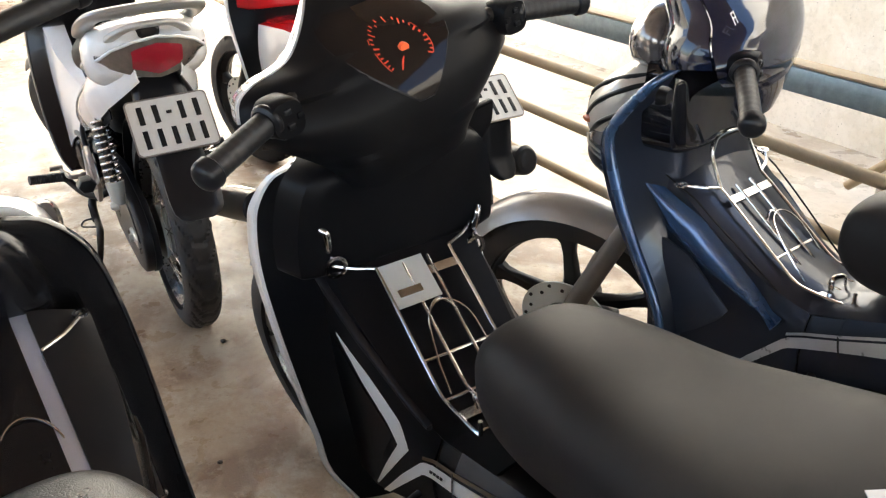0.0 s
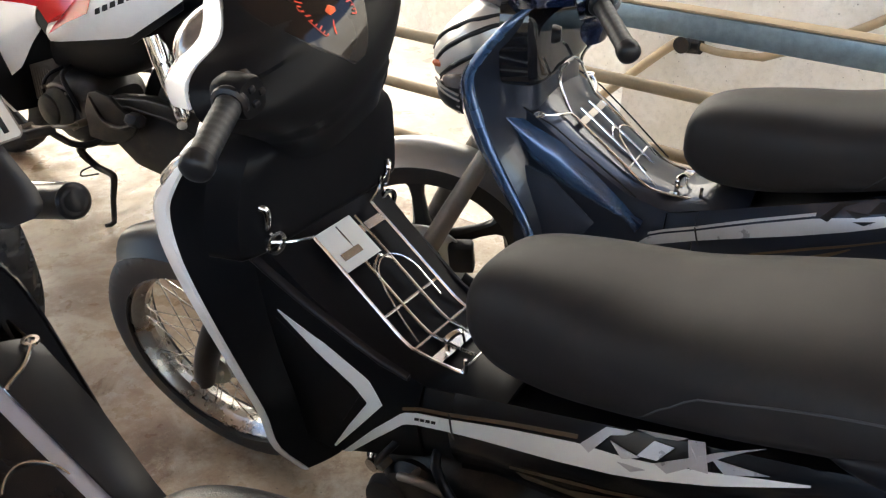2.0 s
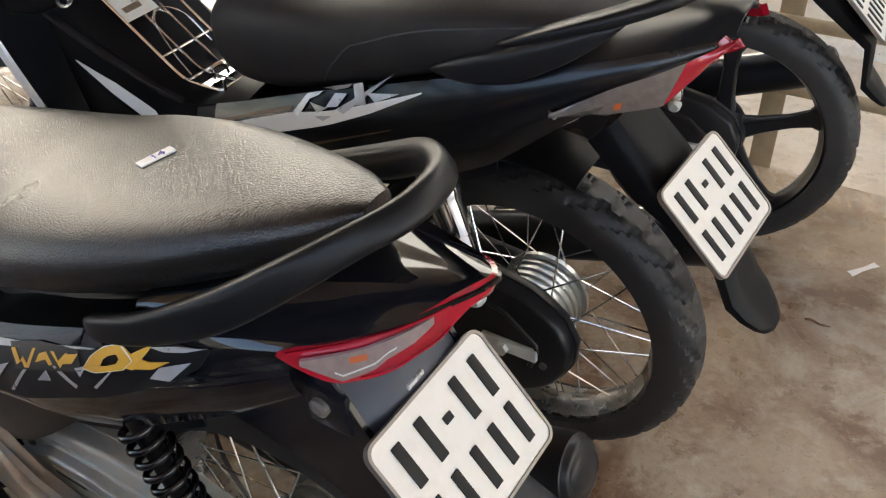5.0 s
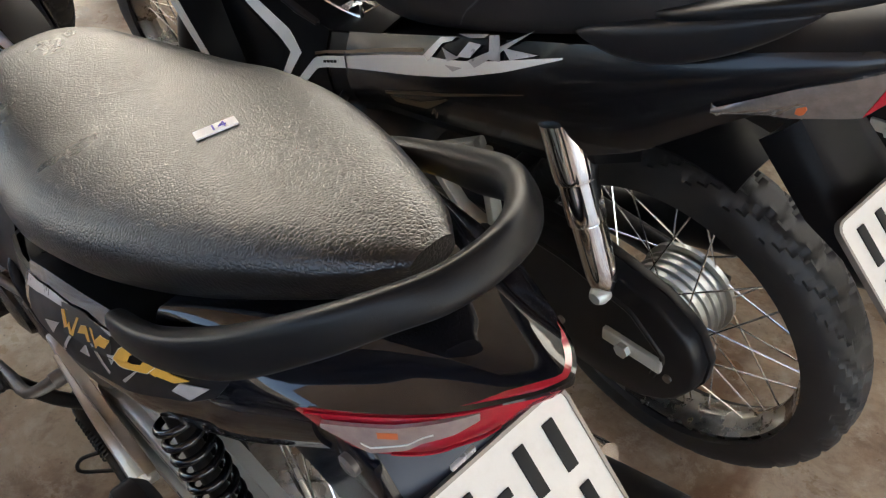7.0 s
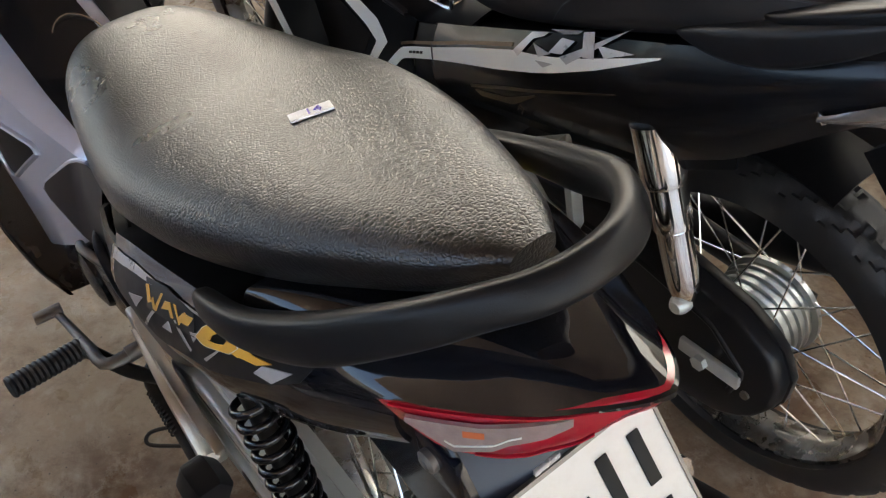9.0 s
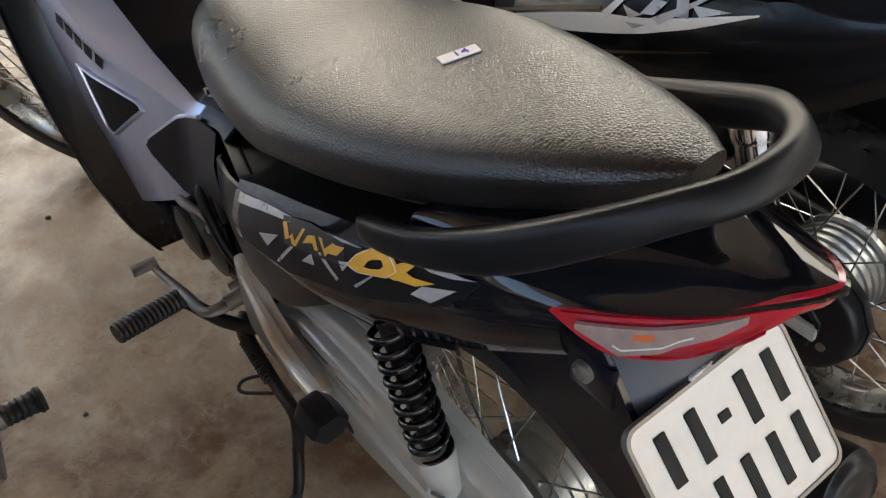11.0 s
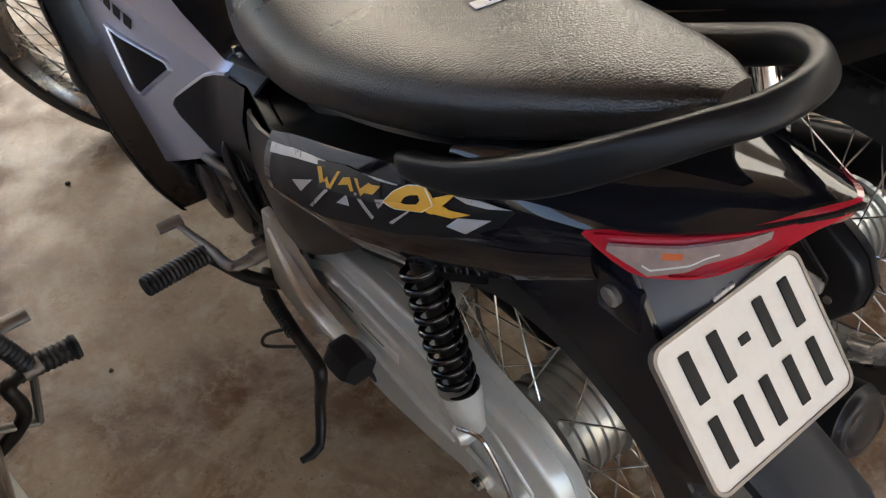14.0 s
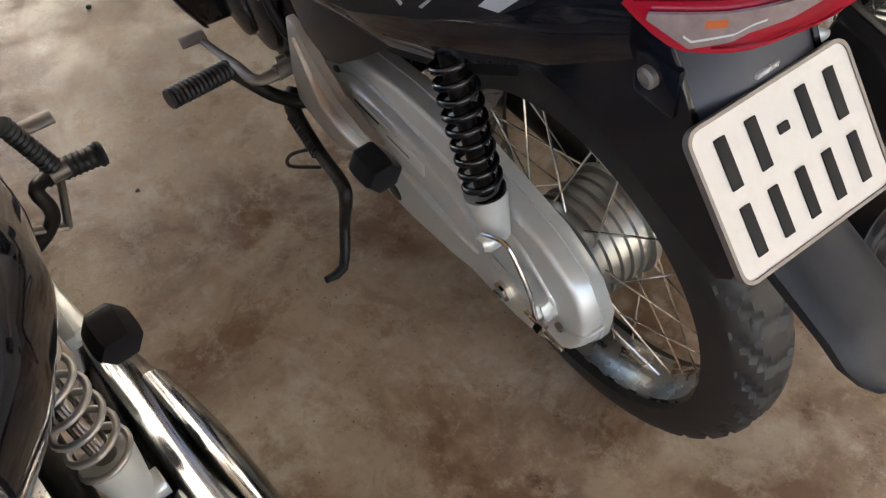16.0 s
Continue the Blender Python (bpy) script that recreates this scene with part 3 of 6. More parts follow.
FLANK_RSX = flank_of([
    (0.95, 0.745, 0.42, 0.125, 0.13, 0.12), (0.88, 0.705, 0.34, 0.122, 0.128, 0.12), (0.80, 0.645, 0.345, 0.115, 0.124, 0.12), (0.70, 0.578, 0.385, 0.10, 0.114, 0.108),
    (0.62, 0.553, 0.42, 0.092, 0.112, 0.10), (0.5, 0.595, 0.47, 0.10, 0.122, 0.10), (0.3, 0.672, 0.532, 0.118, 0.146, 0.125), (0.1, 0.742, 0.585, 0.128, 0.153, 0.132),
    (0.0, 0.772, 0.64, 0.124, 0.146, 0.128), (-0.1, 0.800, 0.722, 0.112, 0.126, 0.112), (-0.2, 0.826, 0.785, 0.085, 0.094, 0.084), (-0.27, 0.842, 0.822, 0.045, 0.05, 0.045)])
ALPHA_ROWS = [
    (0.98, 0.70, 0.45, 0.135, 0.142, 0.13), (0.90, 0.68, 0.33, 0.138, 0.148, 0.14), (0.80, 0.625, 0.305, 0.13, 0.146, 0.15), (0.70, 0.575, 0.365, 0.11, 0.128, 0.145),
    (0.60, 0.548, 0.415, 0.09, 0.105, 0.115), (0.5, 0.575, 0.445, 0.09, 0.11, 0.10), (0.37, 0.598, 0.485, 0.126, 0.15, 0.13), (0.3, 0.632, 0.507, 0.127, 0.154, 0.131), (0.2, 0.67, 0.535, 0.126, 0.155, 0.132),
    (0.08, 0.72, 0.59, 0.124, 0.147, 0.13), (-0.04, 0.748, 0.655, 0.108, 0.120, 0.108), (-0.12, 0.770, 0.70, 0.078, 0.088, 0.08), (-0.19, 0.797, 0.745, 0.048, 0.055, 0.05), (-0.24, 0.82, 0.785, 0.018, 0.022, 0.02)]
FLANK_ALPHA = flank_of(ALPHA_ROWS)
FLANK_BROAD = flank_of([(x, zt, zb - 0.04, yt * 1.15, ym * 1.2, yb * 1.2) for x, zt, zb, yt, ym, yb in ALPHA_ROWS])


FLANK_SPORT = flank_of([
    (0.98, 0.63, 0.42, 0.12, 0.13, 0.12), (0.9, 0.64, 0.37, 0.12, 0.132, 0.12), (0.8, 0.645, 0.43, 0.115, 0.13, 0.115), (0.72, 0.648, 0.52, 0.11, 0.125, 0.11), (0.66, 0.645, 0.575, 0.105, 0.12, 0.108),
    (0.612, 0.60, 0.545, 0.11, 0.125, 0.115), (0.546, 0.62, 0.555, 0.115, 0.13, 0.12), (0.415, 0.714, 0.578, 0.118, 0.137, 0.12), (0.3, 0.785, 0.6, 0.12, 0.145, 0.125), (0.215, 0.83, 0.617, 0.122, 0.147, 0.125),
    (0.069, 0.87, 0.698, 0.122, 0.14, 0.12), (-0.065, 0.92, 0.779, 0.11, 0.12, 0.105), (-0.163, 0.95, 0.836, 0.085, 0.095, 0.085), (-0.27, 0.97, 0.89, 0.05, 0.055, 0.05)])


COVER_ROWS = [(1.097, 0.05, 0.935, 0.02), (1.08, 0.1, 0.89, 0.025), (1.05, 0.15, 0.84, 0.035), (1.025, 0.183, 0.812, 0.05), (1.0, 0.2, 0.795, 0.055), (0.978, 0.195, 0.785, 0.06), (0.957, 0.172, 0.782, 0.06), (0.94, 0.138, 0.784, 0.055), (0.92, 0.112, 0.788, 0.05), (0.9, 0.1, 0.794, 0.05), (0.88, 0.094, 0.8, 0.045), (0.858, 0.085, 0.808, 0.03)]
COVER_WIDE = [(1.09, 0.04, 0.925, 0.02), (1.068, 0.075, 0.885, 0.025), (1.045, 0.115, 0.845, 0.035), (1.034, 0.145, 0.83, 0.04), (1.028, 0.185, 0.822, 0.045), (1.018, 0.212, 0.812, 0.05), (1.0, 0.222, 0.80, 0.055), (0.982, 0.222, 0.79, 0.06), (0.968, 0.213, 0.785, 0.06), (0.945, 0.182, 0.783, 0.058), (0.923, 0.154, 0.786, 0.055), (0.9, 0.128, 0.794, 0.05), (0.88, 0.112, 0.8, 0.045), (0.858, 0.1, 0.808, 0.03)]
LAMP_TOP = [(1.0, 0.761), (0.97, 0.766), (0.7, 0.784), (0.5, 0.798), (0.32, 0.813), (0.15, 0.823), (0.0, 0.826)]
LAMP_LOW = [(1.0, 0.754), (0.95, 0.744), (0.87, 0.7314), (0.8, 0.7255), (0.74, 0.728), (0.63, 0.7343), (0.53, 0.7445), (0.46, 0.7555), (0.36, 0.769), (0.28, 0.784), (0.15, 0.803), (0.0, 0.808)]
CLEAR_LOW = [(0.92, 0.75), (0.77, 0.7335), (0.64, 0.7485), (0.59, 0.76), (0.47, 0.7775), (0.38, 0.796)]


def alpha_rim(u, out=0.0):
    """The rear rim of the broad tail, above its lamp."""
    w = min(1.0, abs(u))
    pts = curve_through(LAMP_TOP, 60)
    return -0.255 - out + 0.145 * w ** 1.5, (0.092 + out) * u, float(np.interp(w, [p[0] for p in pts[::-1]], [p[1] for p in pts[::-1]]))


def make_bike(spec, place):
    """An underbone motorbike, rear wheel's contact at the origin, front along +x, left along +y."""
    bike = new("motorbike")
    bike.empty_display_size = 0.2
    fl = spec["flank"]
    wheelbase = 1.227
    # wheels
    make_wheel(bike, "rear_wheel", (spec.get("rear_x", 0.0), 0, 0.28), 0.28, 0.088, spec["wheels"])
    # steering assembly
    top = Vector((0.885, 0, 0.9))
    axis = (Vector((1.2, 0, 0.267)) - top).normalized()
    shift = Matrix.Translation(spec.get("front_shift", (0, 0, 0)))
    turn = shift @ Matrix.Translation(top) @ Matrix.Rotation(-radians(spec["steer"]), 4, axis) @ Matrix.Translation(-top)
    make_wheel(bike, "front_wheel", (wheelbase, 0, 0.27), 0.27, 0.076, spec["wheels"], drum=False, turn=turn)

    def front(name, bm, material, label="", parent=None):
        bm.transform(turn)
        return part(name, bm, material, parent or bike, label)
    for sy in (1, -1):
        front("fork_leg", sweep([(wheelbase, sy * 0.075, 0.262), (wheelbase - 0.05, sy * 0.075, 0.37), (1.0, sy * 0.075, 0.68)], [0.021, 0.024, 0.018], 16, 12), spec.get("fork", BLACK_SATIN))
        front("axle_nut", lathe([(0.0, 0.088), (0.013, 0.088), (0.013, 0.1), (0.0, 0.1)], 6, centre=(wheelbase, -0.19 if sy < 0 else 0, 0.27)), CHROME)
    if spec["wheels"] == "cast":
        prof = [(0.052, 0.058), (0.11, 0.058), (0.11, 0.062), (0.052, 0.062)]
        disc = front("brake_disc", lathe(prof, 48, centre=(wheelbase, 0, 0.27)), ALU)
        for k in range(20):
            a = k / 20 * 2 * math.pi
            r = 0.088 if k % 2 else 0.1
            # Solid dark dots paint the shade of drilled holes; nothing is bored.
            front("disc_hole", lathe([(0.0, 0.0), (0.0045, 0.0), (0.0045, 0.0066), (0.0, 0.0066)], 8, centre=(wheelbase + r * math.cos(a), 0.0577, 0.27 + r * math.sin(a))), STEEL_DARK, parent=disc)
        front("brake_caliper", box((wheelbase - 0.13, 0.045, 0.25), (wheelbase - 0.07, 0.085, 0.33), 0.008), BLACK_SATIN)
    # front fender: an arched skin round the tyre
    grid = []
    for k in range(29):
        a0 = spec.get("fender_from", 60)
        a = radians(a0 + (spec.get("fender_to", 150) - a0) * k / 28)
        row = []
        for j in range(9):
            u = j / 4 - 1
            r = 0.308 - 0.035 * abs(u) ** 2.2 - 0.006 * (k / 28)
            row.append((wheelbase + r * math.cos(a), u * 0.058, 0.275 + r * math.sin(a)))
        grid.append(row)
    front("front_fender", shell([r[::-1] for r in grid], 0.003), spec["fender"])
    # handlebar cover: rear shell from grip to grip, narrowing to the neck, and the front cowl behind it
    rows = [tuple(r) for r in curve_through(spec.get("cover_rows", COVER_ROWS), 40)]

    def cover_x(u, xc, lip):
        e = 2.4 if lip > 0.052 or xc > 0.82 and lip < 0.04 else 4.0
        return xc + lip * (0.75 * abs(u) ** e + 0.5 * abs(u) ** 12)

    def on_cover(y, z, lift=0.0):
        zs = [r[0] for r in rows[::-1]]
        w, xc, lip = (float(np.interp(z, zs, [r[k] for r in rows[::-1]])) for k in (1, 2, 3))
        return (cover_x(max(-1, min(1, y / w)), xc, lip) - lift, y, z)
    us = [spow(j / 12 - 1, 0.8) for j in range(25)]
    front("handlebar_cover", shell([[(cover_x(u, xc, lip), u * w, z) for u in us] for z, w, xc, lip in rows], 0.004), spec["cowl_rear"])
    front("front_cowl", shell([[(cover_x(1, xc, lip) + 0.002 + deep * (1 - abs(u) ** 2.2) ** 0.6, -u * (w + 0.001), z + 0.001 - 0.5 * deep * (1 - u * u)) for u in us] for (z, w, xc, lip), deep in zip(rows, [0.004 + 0.13 * math.sin(math.pi * min(1.0, (k + 1) / 34)) ** 0.7 for k in range(40)]) if z > 0.99], 0.004), spec["cowl_front"])
    front("headlight", hull([(0.97, 1.0, 0.93, 0.05), (0.99, 1.02, 0.91, 0.09), (1.02, 1.02, 0.91, 0.085), (1.05, 0.995, 0.92, 0.06), (1.06, 0.98, 0.94, 0.03)], 14, 24, 2.4), CLEAR_LENS, "clear headlight lens")
    part("front_nose", hull(spec["nose_rows"], 20, 30, 2.6) if "nose_rows" in spec else hull([(0.98, 0.845, 0.70, 0.12), (1.03, 0.84, 0.67, 0.14), (1.07, 0.815, 0.68, 0.12), (1.1, 0.78, 0.71, 0.07), (1.11, 0.76, 0.74, 0.03)], 18, 28, 2.8), spec.get("nose", WHITE_PAINT), bike)
    for sy in (1, -1):
        part("front_indicator", hull([(1.015, 0.815, 0.76, 0.014), (1.04, 0.81, 0.74, 0.022), (1.08, 0.78, 0.735, 0.018), (1.1, 0.76, 0.745, 0.008)], 10, 16, 2.4), CLEAR_LENS, bike, "clear front indicator").matrix_local = Matrix.Translation((0, sy * 0.12, 0))
    # instrument panel: smoked glass let into the cover, with a ring of red ticks
    if spec.get("dial", True):
        pane_rows = curve_through([(1.073, 0.06), (1.062, 0.078), (1.045, 0.088), (1.025, 0.08), (1.0, 0.056), (0.977, 0.03), (0.963, 0.012)], 16)
        pod = front("instrument_panel", shell([[on_cover(u * w, z, 0.0035) for u in (j / 7 - 1 for j in range(15))] for z, w in pane_rows], 0.003), SMOKED, "smoked instrument glass with a red ringed dial")
        rim_line = [on_cover(w, z, 0.003) for z, w in pane_rows] + [on_cover(-w, z, 0.003) for z, w in pane_rows[::-1]]
        front("bezel", sweep(rim_line + rim_line[:1], 0.003, 8), BLACK_SATIN, parent=pod)

        def mark(name, a, r0, r1, w0, w1, z0=1.026):
            c, sn = math.cos(a), math.sin(a)
            q = [[on_cover(r * c - sg * w * sn, z0 + 0.78 * (r * sn + sg * w * c), 0.0085) for sg in (-1, 1)] for r, w in ((r0, w0), (r1, w1))]
            front(name, shell(q, 0.0005), DIAL_RED, parent=pod)
        for k in range(27):
            a = radians(212 - 244 * k / 26)
            mark("dial_tick", a, 0.034 if k % 3 == 0 else 0.0375, 0.0415, 0.0009, 0.0011)
        for k in range(26):
            a, b = radians(212 - 244 * k / 26), radians(212 - 244 * (k + 1) / 26)
            q = [[on_cover(r * math.cos(g), 1.026 + 0.78 * r * math.sin(g), 0.008) for r in (0.0425, 0.0436)] for g in (a, b)]
            front("dial_ring", shell(q, 0.0004), DIAL_RED, parent=pod)
        mark("needle", radians(307), -0.008, 0.034, 0.0022, 0.0009)
        front("needle_boss", hull([(-0.003, 0.006, -0.006, 0.007), (0.003, 0.007, -0.007, 0.008)], 4, 16, 2), DIAL_ORANGE, parent=pod).data.transform(turn @ Matrix.Translation(on_cover(0, 1.026, 0.008)) @ turn.inverted())
    if spec.get("wing"):
        part("cowl_wing", slab([(0.885, -0.085, 0.87), (0.9, -0.13, 0.88), (0.9, -0.19, 0.893), (0.9, -0.186, 0.86), (0.905, -0.162, 0.82), (0.9, -0.133, 0.795), (0.885, -0.09, 0.79)], 0.014, 0.004), spec["inner"], bike)
    # grips, switch boxes, levers
    for sy in (1, -1):
        a, b = (Vector((x, sy * y, z)) for x, y, z in spec.get("bar", ((0.845, 0.12, 1.0), (0.775, 0.335, 0.978))))
        g0 = spec.get("grip_from", 0.34)
        d = b - a
        front("handlebar_tube", sweep([a, b], 0.011, 12), STEEL_DARK)
        ribs = [(a + d * (g0 + (0.96 - g0) * k / 40)) for k in range(41)]
        g = front("grip", sweep(ribs, [0.0158 + (0.0003 if (k // 2) % 2 else 0) for k in range(41)], 20), GRIP_RUBBER)
        front("bar_end", sweep([a + d * 0.925, a + d * 0.935, a + d * 0.975, a + d * 1.0, a + d * 1.02, a + d * 1.032, a + d * 1.036], [0.017, 0.0195, 0.0195, 0.0185, 0.0145, 0.008, 0.002], 20), BLACK_SATIN)
        front("grip_collar", sweep([a + d * (g0 - 0.02), a + d * g0, a + d * (g0 + 0.02), a + d * (g0 + 0.035)], [0.021, 0.023, 0.022, 0.018], 20), BLACK_SATIN)
        front("switch_box", hull([(-0.024, 0.012, -0.022, 0.018), (-0.02, 0.02, -0.028, 0.023), (0.016, 0.02, -0.028, 0.023), (0.022, 0.012, -0.02, 0.016)], 10, 24, 3.0), BLACK_MATTE).matrix_local = Matrix.Identity(4)
        sb = bike.children[-1]
        for v in sb.data.vertices:
            v.co = turn @ (turn.inverted() @ v.co + a + d * (g0 - 0.09))
        for k, (off, col) in enumerate((((-0.022, 0.0, 0.006), BLACK_SATIN), ((-0.024, 0.0, -0.012), BLACK_SATIN), ((-0.022, -sy * 0.016, -0.004), BLACK_MATTE))):
            c = a + d * (g0 - 0.09) + Vector(off)
            front("switch_button", box(c - Vector((0.005, 0.005, 0.004)), c + Vector((0.005, 0.005, 0.004)), 0.002), col, parent=sb)
        lev = [a + d * 0.3 + Vector((0.02, 0, -0.005)), a + d * 0.34 + Vector((0.05, 0, -0.006)), a + d * 0.6 + Vector((0.06, 0, -0.012)), a + d * 0.98 + Vector((0.055, 0, -0.02))]
        if sy < 0:
            front("brake_lever", sweep(lev, [0.008, 0.006, 0.006, 0.008], 10, 20, flat=0.6), BLACK_SATIN)
    # steering neck cover
    neck = curve_through(spec.get("neck_rows", [(0.872, 0.11, 0.89), (0.866, 0.128, 0.858), (0.855, 0.148, 0.848), (0.83, 0.164, 0.85), (0.79, 0.173, 0.858), (0.75, 0.178, 0.864), (0.715, 0.178, 0.868), (0.704, 0.175, 0.873), (0.697, 0.165, 0.892)]), 18)
    part("neck_cover", shell([[(x + 0.012 * abs(u) ** 4 + 0.05 * abs(u) ** 24, u * w, z) for u in (j / 10 - 1 for j in range(21))] for z, w, x in neck], 0.005), spec.get("neck", spec["inner"]), bike)
    # leg shield: wings from the inner cover out to the edge
    SH = curve_through(spec["shield_rows"], 30)
    grid = []
    for z, xe, ye, xi in SH:
        row = []
        for j in range(25):
            u = (j / 12 - 1)
            w = abs(u)
            y = u * ye
            x = xi + (xe - xi) * max(0.0, (w - 0.55) / 0.45) ** 1.4
            row.append((x, y, z))
        grid.append(row)
    part("leg_shield", shell(grid, 0.005), spec["shield"], bike)
    for sy in (1, -1):
        grid = []
        for z, xe, ye, xi in SH:
            t = spec.get("edge_width", 0.03) * float(np.interp(z, [0.3, 0.42, 0.56, 0.7, 0.76, 0.82], [0.1, 0.15, 0.6, 1.0, 0.8, 0.3]))
            grid.append([(xe - 0.008, sy * (ye + 0.002), z), (xe - 0.004, sy * (ye + 0.006), z), (xe + 0.5 * t, sy * (ye + 0.008), z), (xe + t, sy * (ye - 0.004), z), (xe + t * 1.6, sy * (ye - 0.05), z), (xe + 0.09, sy * 0.06, z)])
        if sy > 0:
            grid = [r[::-1] for r in grid]
        part("front_fairing", shell(grid, 0.004), spec["edge"], bike)
    # moulded flanks
    x_split0, x_split1 = spec.get("split", (0.62, 0.56))
    for sy in (1, -1):
        part("front_side_cover", flank_panel(fl, spec.get("flank_front", 0.93), x_split0, sy), spec["front_cover"] if sy > 0 else spec.get("front_cover_right", spec["front_cover"]), bike)
        part("middle_cover", flank_panel(fl, x_split0 - 0.002, x_split1, sy, lift=-spec.get("middle_drop", 0.004)), spec["middle"], bike)
        part("side_cover", flank_panel(fl, x_split1 - 0.002, spec["tail_x"] + 0.012, sy), spec["side_cover"], bike)
        part("lower_cover", flank_panel(fl, x_split1, 0.0, sy, shape=lambda x: (fl[1](x) + 0.012, fl[1](x) - 0.02), lift=-0.01), BLACK_MATTE, bike)
    # spine cover between the flanks, and tail top
    def top_cover(x0, x1, crown, material, name, drop=0.0):
        grid = []
        n = max(4, int(abs(x1 - x0) / 0.02))
        for i in range(n + 1):
            x = x0 + (x1 - x0) * i / n
            zt, yt = fl[0](x), fl[2](x)
            grid.append([(x, u * yt, zt + crown * (1 - abs(u) ** 2.5) - drop * (1 - abs(u) ** 4)) for u in (j / 8 - 1 for j in range(17))])
        part(name, shell(grid[::-1], 0.004), material, bike)
    spine_end = spec.get("spine_end", 0.47)
    top_cover(0.92, spine_end, spec.get("spine_crown", 0.022), spec.get("spine", spec["inner"]), "spine_cover")
    if spine_end > 0.47:
        top_cover(spine_end - 0.002, 0.47, spec["spine_crown"], BLACK_SATIN, "seat_front_cover")
    if "spine" in spec:
        c = spec.get("spine_crown", 0.022)
        part("spine_strip", shell([[(x, y, fl[0](x) + c * (1 - abs(y / fl[2](x)) ** 2.5) + 0.004) for y in (spec.get("strip_right", -0.074) + (0.074 - spec.get("strip_right", -0.074)) * j / 12 for j in range(13))] for x in (0.48 + 0.44 * k / 22 for k in range(23))], 0.004), spec["inner"], bike)
        if "strip_right" in spec:
            part("spine_side_cover", shell([[(x, y, fl[0](x) + c * (1 - abs(y / fl[2](x)) ** 2.5) + 0.005) for y in (-fl[2](x) - 0.002 + (fl[2](x) - 0.06) * j / 10 for j in range(11))] for x in (0.58 + 0.335 * k / 20 for k in range(21))], 0.004), BLACK_SATIN, bike, "black cover beside the silver spine")
    top_cover(0.5, 0.0, 0.0, BLACK_MATTE, "seat_pan", 0.01)
    if spec.get("tail_kind") == "broad":
        def tail_point(u, s):
            xr, yr, zr = alpha_rim(u, 0.006)
            return 0.02 + (xr - 0.02) * s, 0.124 * u + (yr - 0.124 * u) * s ** 1.5, 0.742 + (zr + 0.004 - 0.742) * s

        def deck_point(v, s):
            seam = 0.9 - 0.78 * s
            x, y, z = tail_point(v * seam, s)
            return x, y, 0.776 + 0.05 * s - 0.004 * v * v
        steps = [i / 24 for i in range(25)]
        part("tail_cover", shell([[deck_point(1 - j / 8, s) for j in range(17)] for s in steps], 0.004), spec["tail"], bike)
        for sy in (1, -1):
            grid = []
            for s in steps:
                seam = 0.9 - 0.78 * s
                rise = deck_point(sy, s)[2] - tail_point(sy * seam, s)[2]
                row = []
                for k in range(13):
                    f = k / 12
                    x, y, z = tail_point(sy * (seam + (1 - seam) * f), s)
                    row.append((x, y, z + rise * (1 - f * f)))
                grid.append(row)
            part("tail_side_cover", shell(grid if sy < 0 else [r[::-1] for r in grid], 0.004), spec["tail"], bike, "glossy black tail side panel")
    else:
        top_cover(0.0, spec["tail_x"], 0.02, spec["tail"], "tail_cover")
    # seat
    part("seat", hull(spec["seat_rows"], 48, 40, 2.7), spec["seat"], bike, spec["seat_label"])
    if spec.get("stitch", True):
        pts = curve_through(spec["seat_rows"], 80)
        for sy in (1, -1):
            line = []
            for x, zt, zb, hw in pts:
                if -0.1 < x < 0.3:
                    a, pw = radians(float(np.interp(x, [-0.1, 0.0, 0.15, 0.22, 0.26, 0.285, 0.3], [22, 18, 10, 5, -5, -22, -38]))), 2 / 2.7
                    line.append((x, sy * hw * spow(math.cos(a), pw), (zt + zb) / 2 + (zt - zb) / 2 * spow(math.sin(a), pw)))
            part("seat_seam", sweep(line, 0.0013, 6), SEAM, bike, "stitched seat seam")
    # grab rail
    gr = spec["rail"]
    path = [Vector(p) for p in gr] + [Vector((p[0], -p[1], p[2])) for p in gr[::-1] if abs(p[1]) > 1e-6]
    rad = spec["rail_radius"]
    rad = rad + [r for r, p in zip(rad[::-1], gr[::-1]) if abs(p[1]) > 1e-6]
    part("grab_rail", sweep(path, rad, 24, 72, flat=spec.get("rail_flat", 0.75), p=3.2), spec["rail_mat"], bike)
    if spec.get("rail_pad"):
        for sy in (1, -1):
            rings = []
            for x, zt, zb, yo in curve_through([(0.095, 0.762, 0.757, 0.126), (0.075, 0.776, 0.757, 0.137), (0.03, 0.796, 0.758, 0.146), (-0.03, 0.82, 0.772, 0.149), (-0.09, 0.845, 0.803, 0.144), (-0.13, 0.86, 0.83, 0.134), (-0.155, 0.866, 0.852, 0.125), (-0.163, 0.866, 0.86, 0.12)], 26):
                zm, zh = (zt + zb) / 2, (zt - zb) / 2
                rings.append([(x, sy * (yo - 0.016 + 0.016 * spow(math.cos(a), 0.7)), zm + zh * spow(math.sin(a), 0.7)) for a in (2 * math.pi * k / 20 for k in range(20))])
            part("rail_pad", skin(bmesh.new(), rings), BLACK_SATIN, bike, "leaf shaped black side of the grab rail")
    # rear fender and plate
    pt, pb = spec["plate"]
    fx, fz = spec["flap"]
    d = Vector((pb[0] - pt[0], 0, pb[1] - pt[1])).normalized()
    nrm = Vector((-d.z, 0, d.x))
    if nrm.x > 0:
        nrm = -nrm
    back = 0.05 if spec.get("plate_corners") else 0.02
    a = Vector((pt[0], 0, pt[1])) - nrm * back - d * 0.10
    e = Vector((fx, 0, fz))
    rings = []
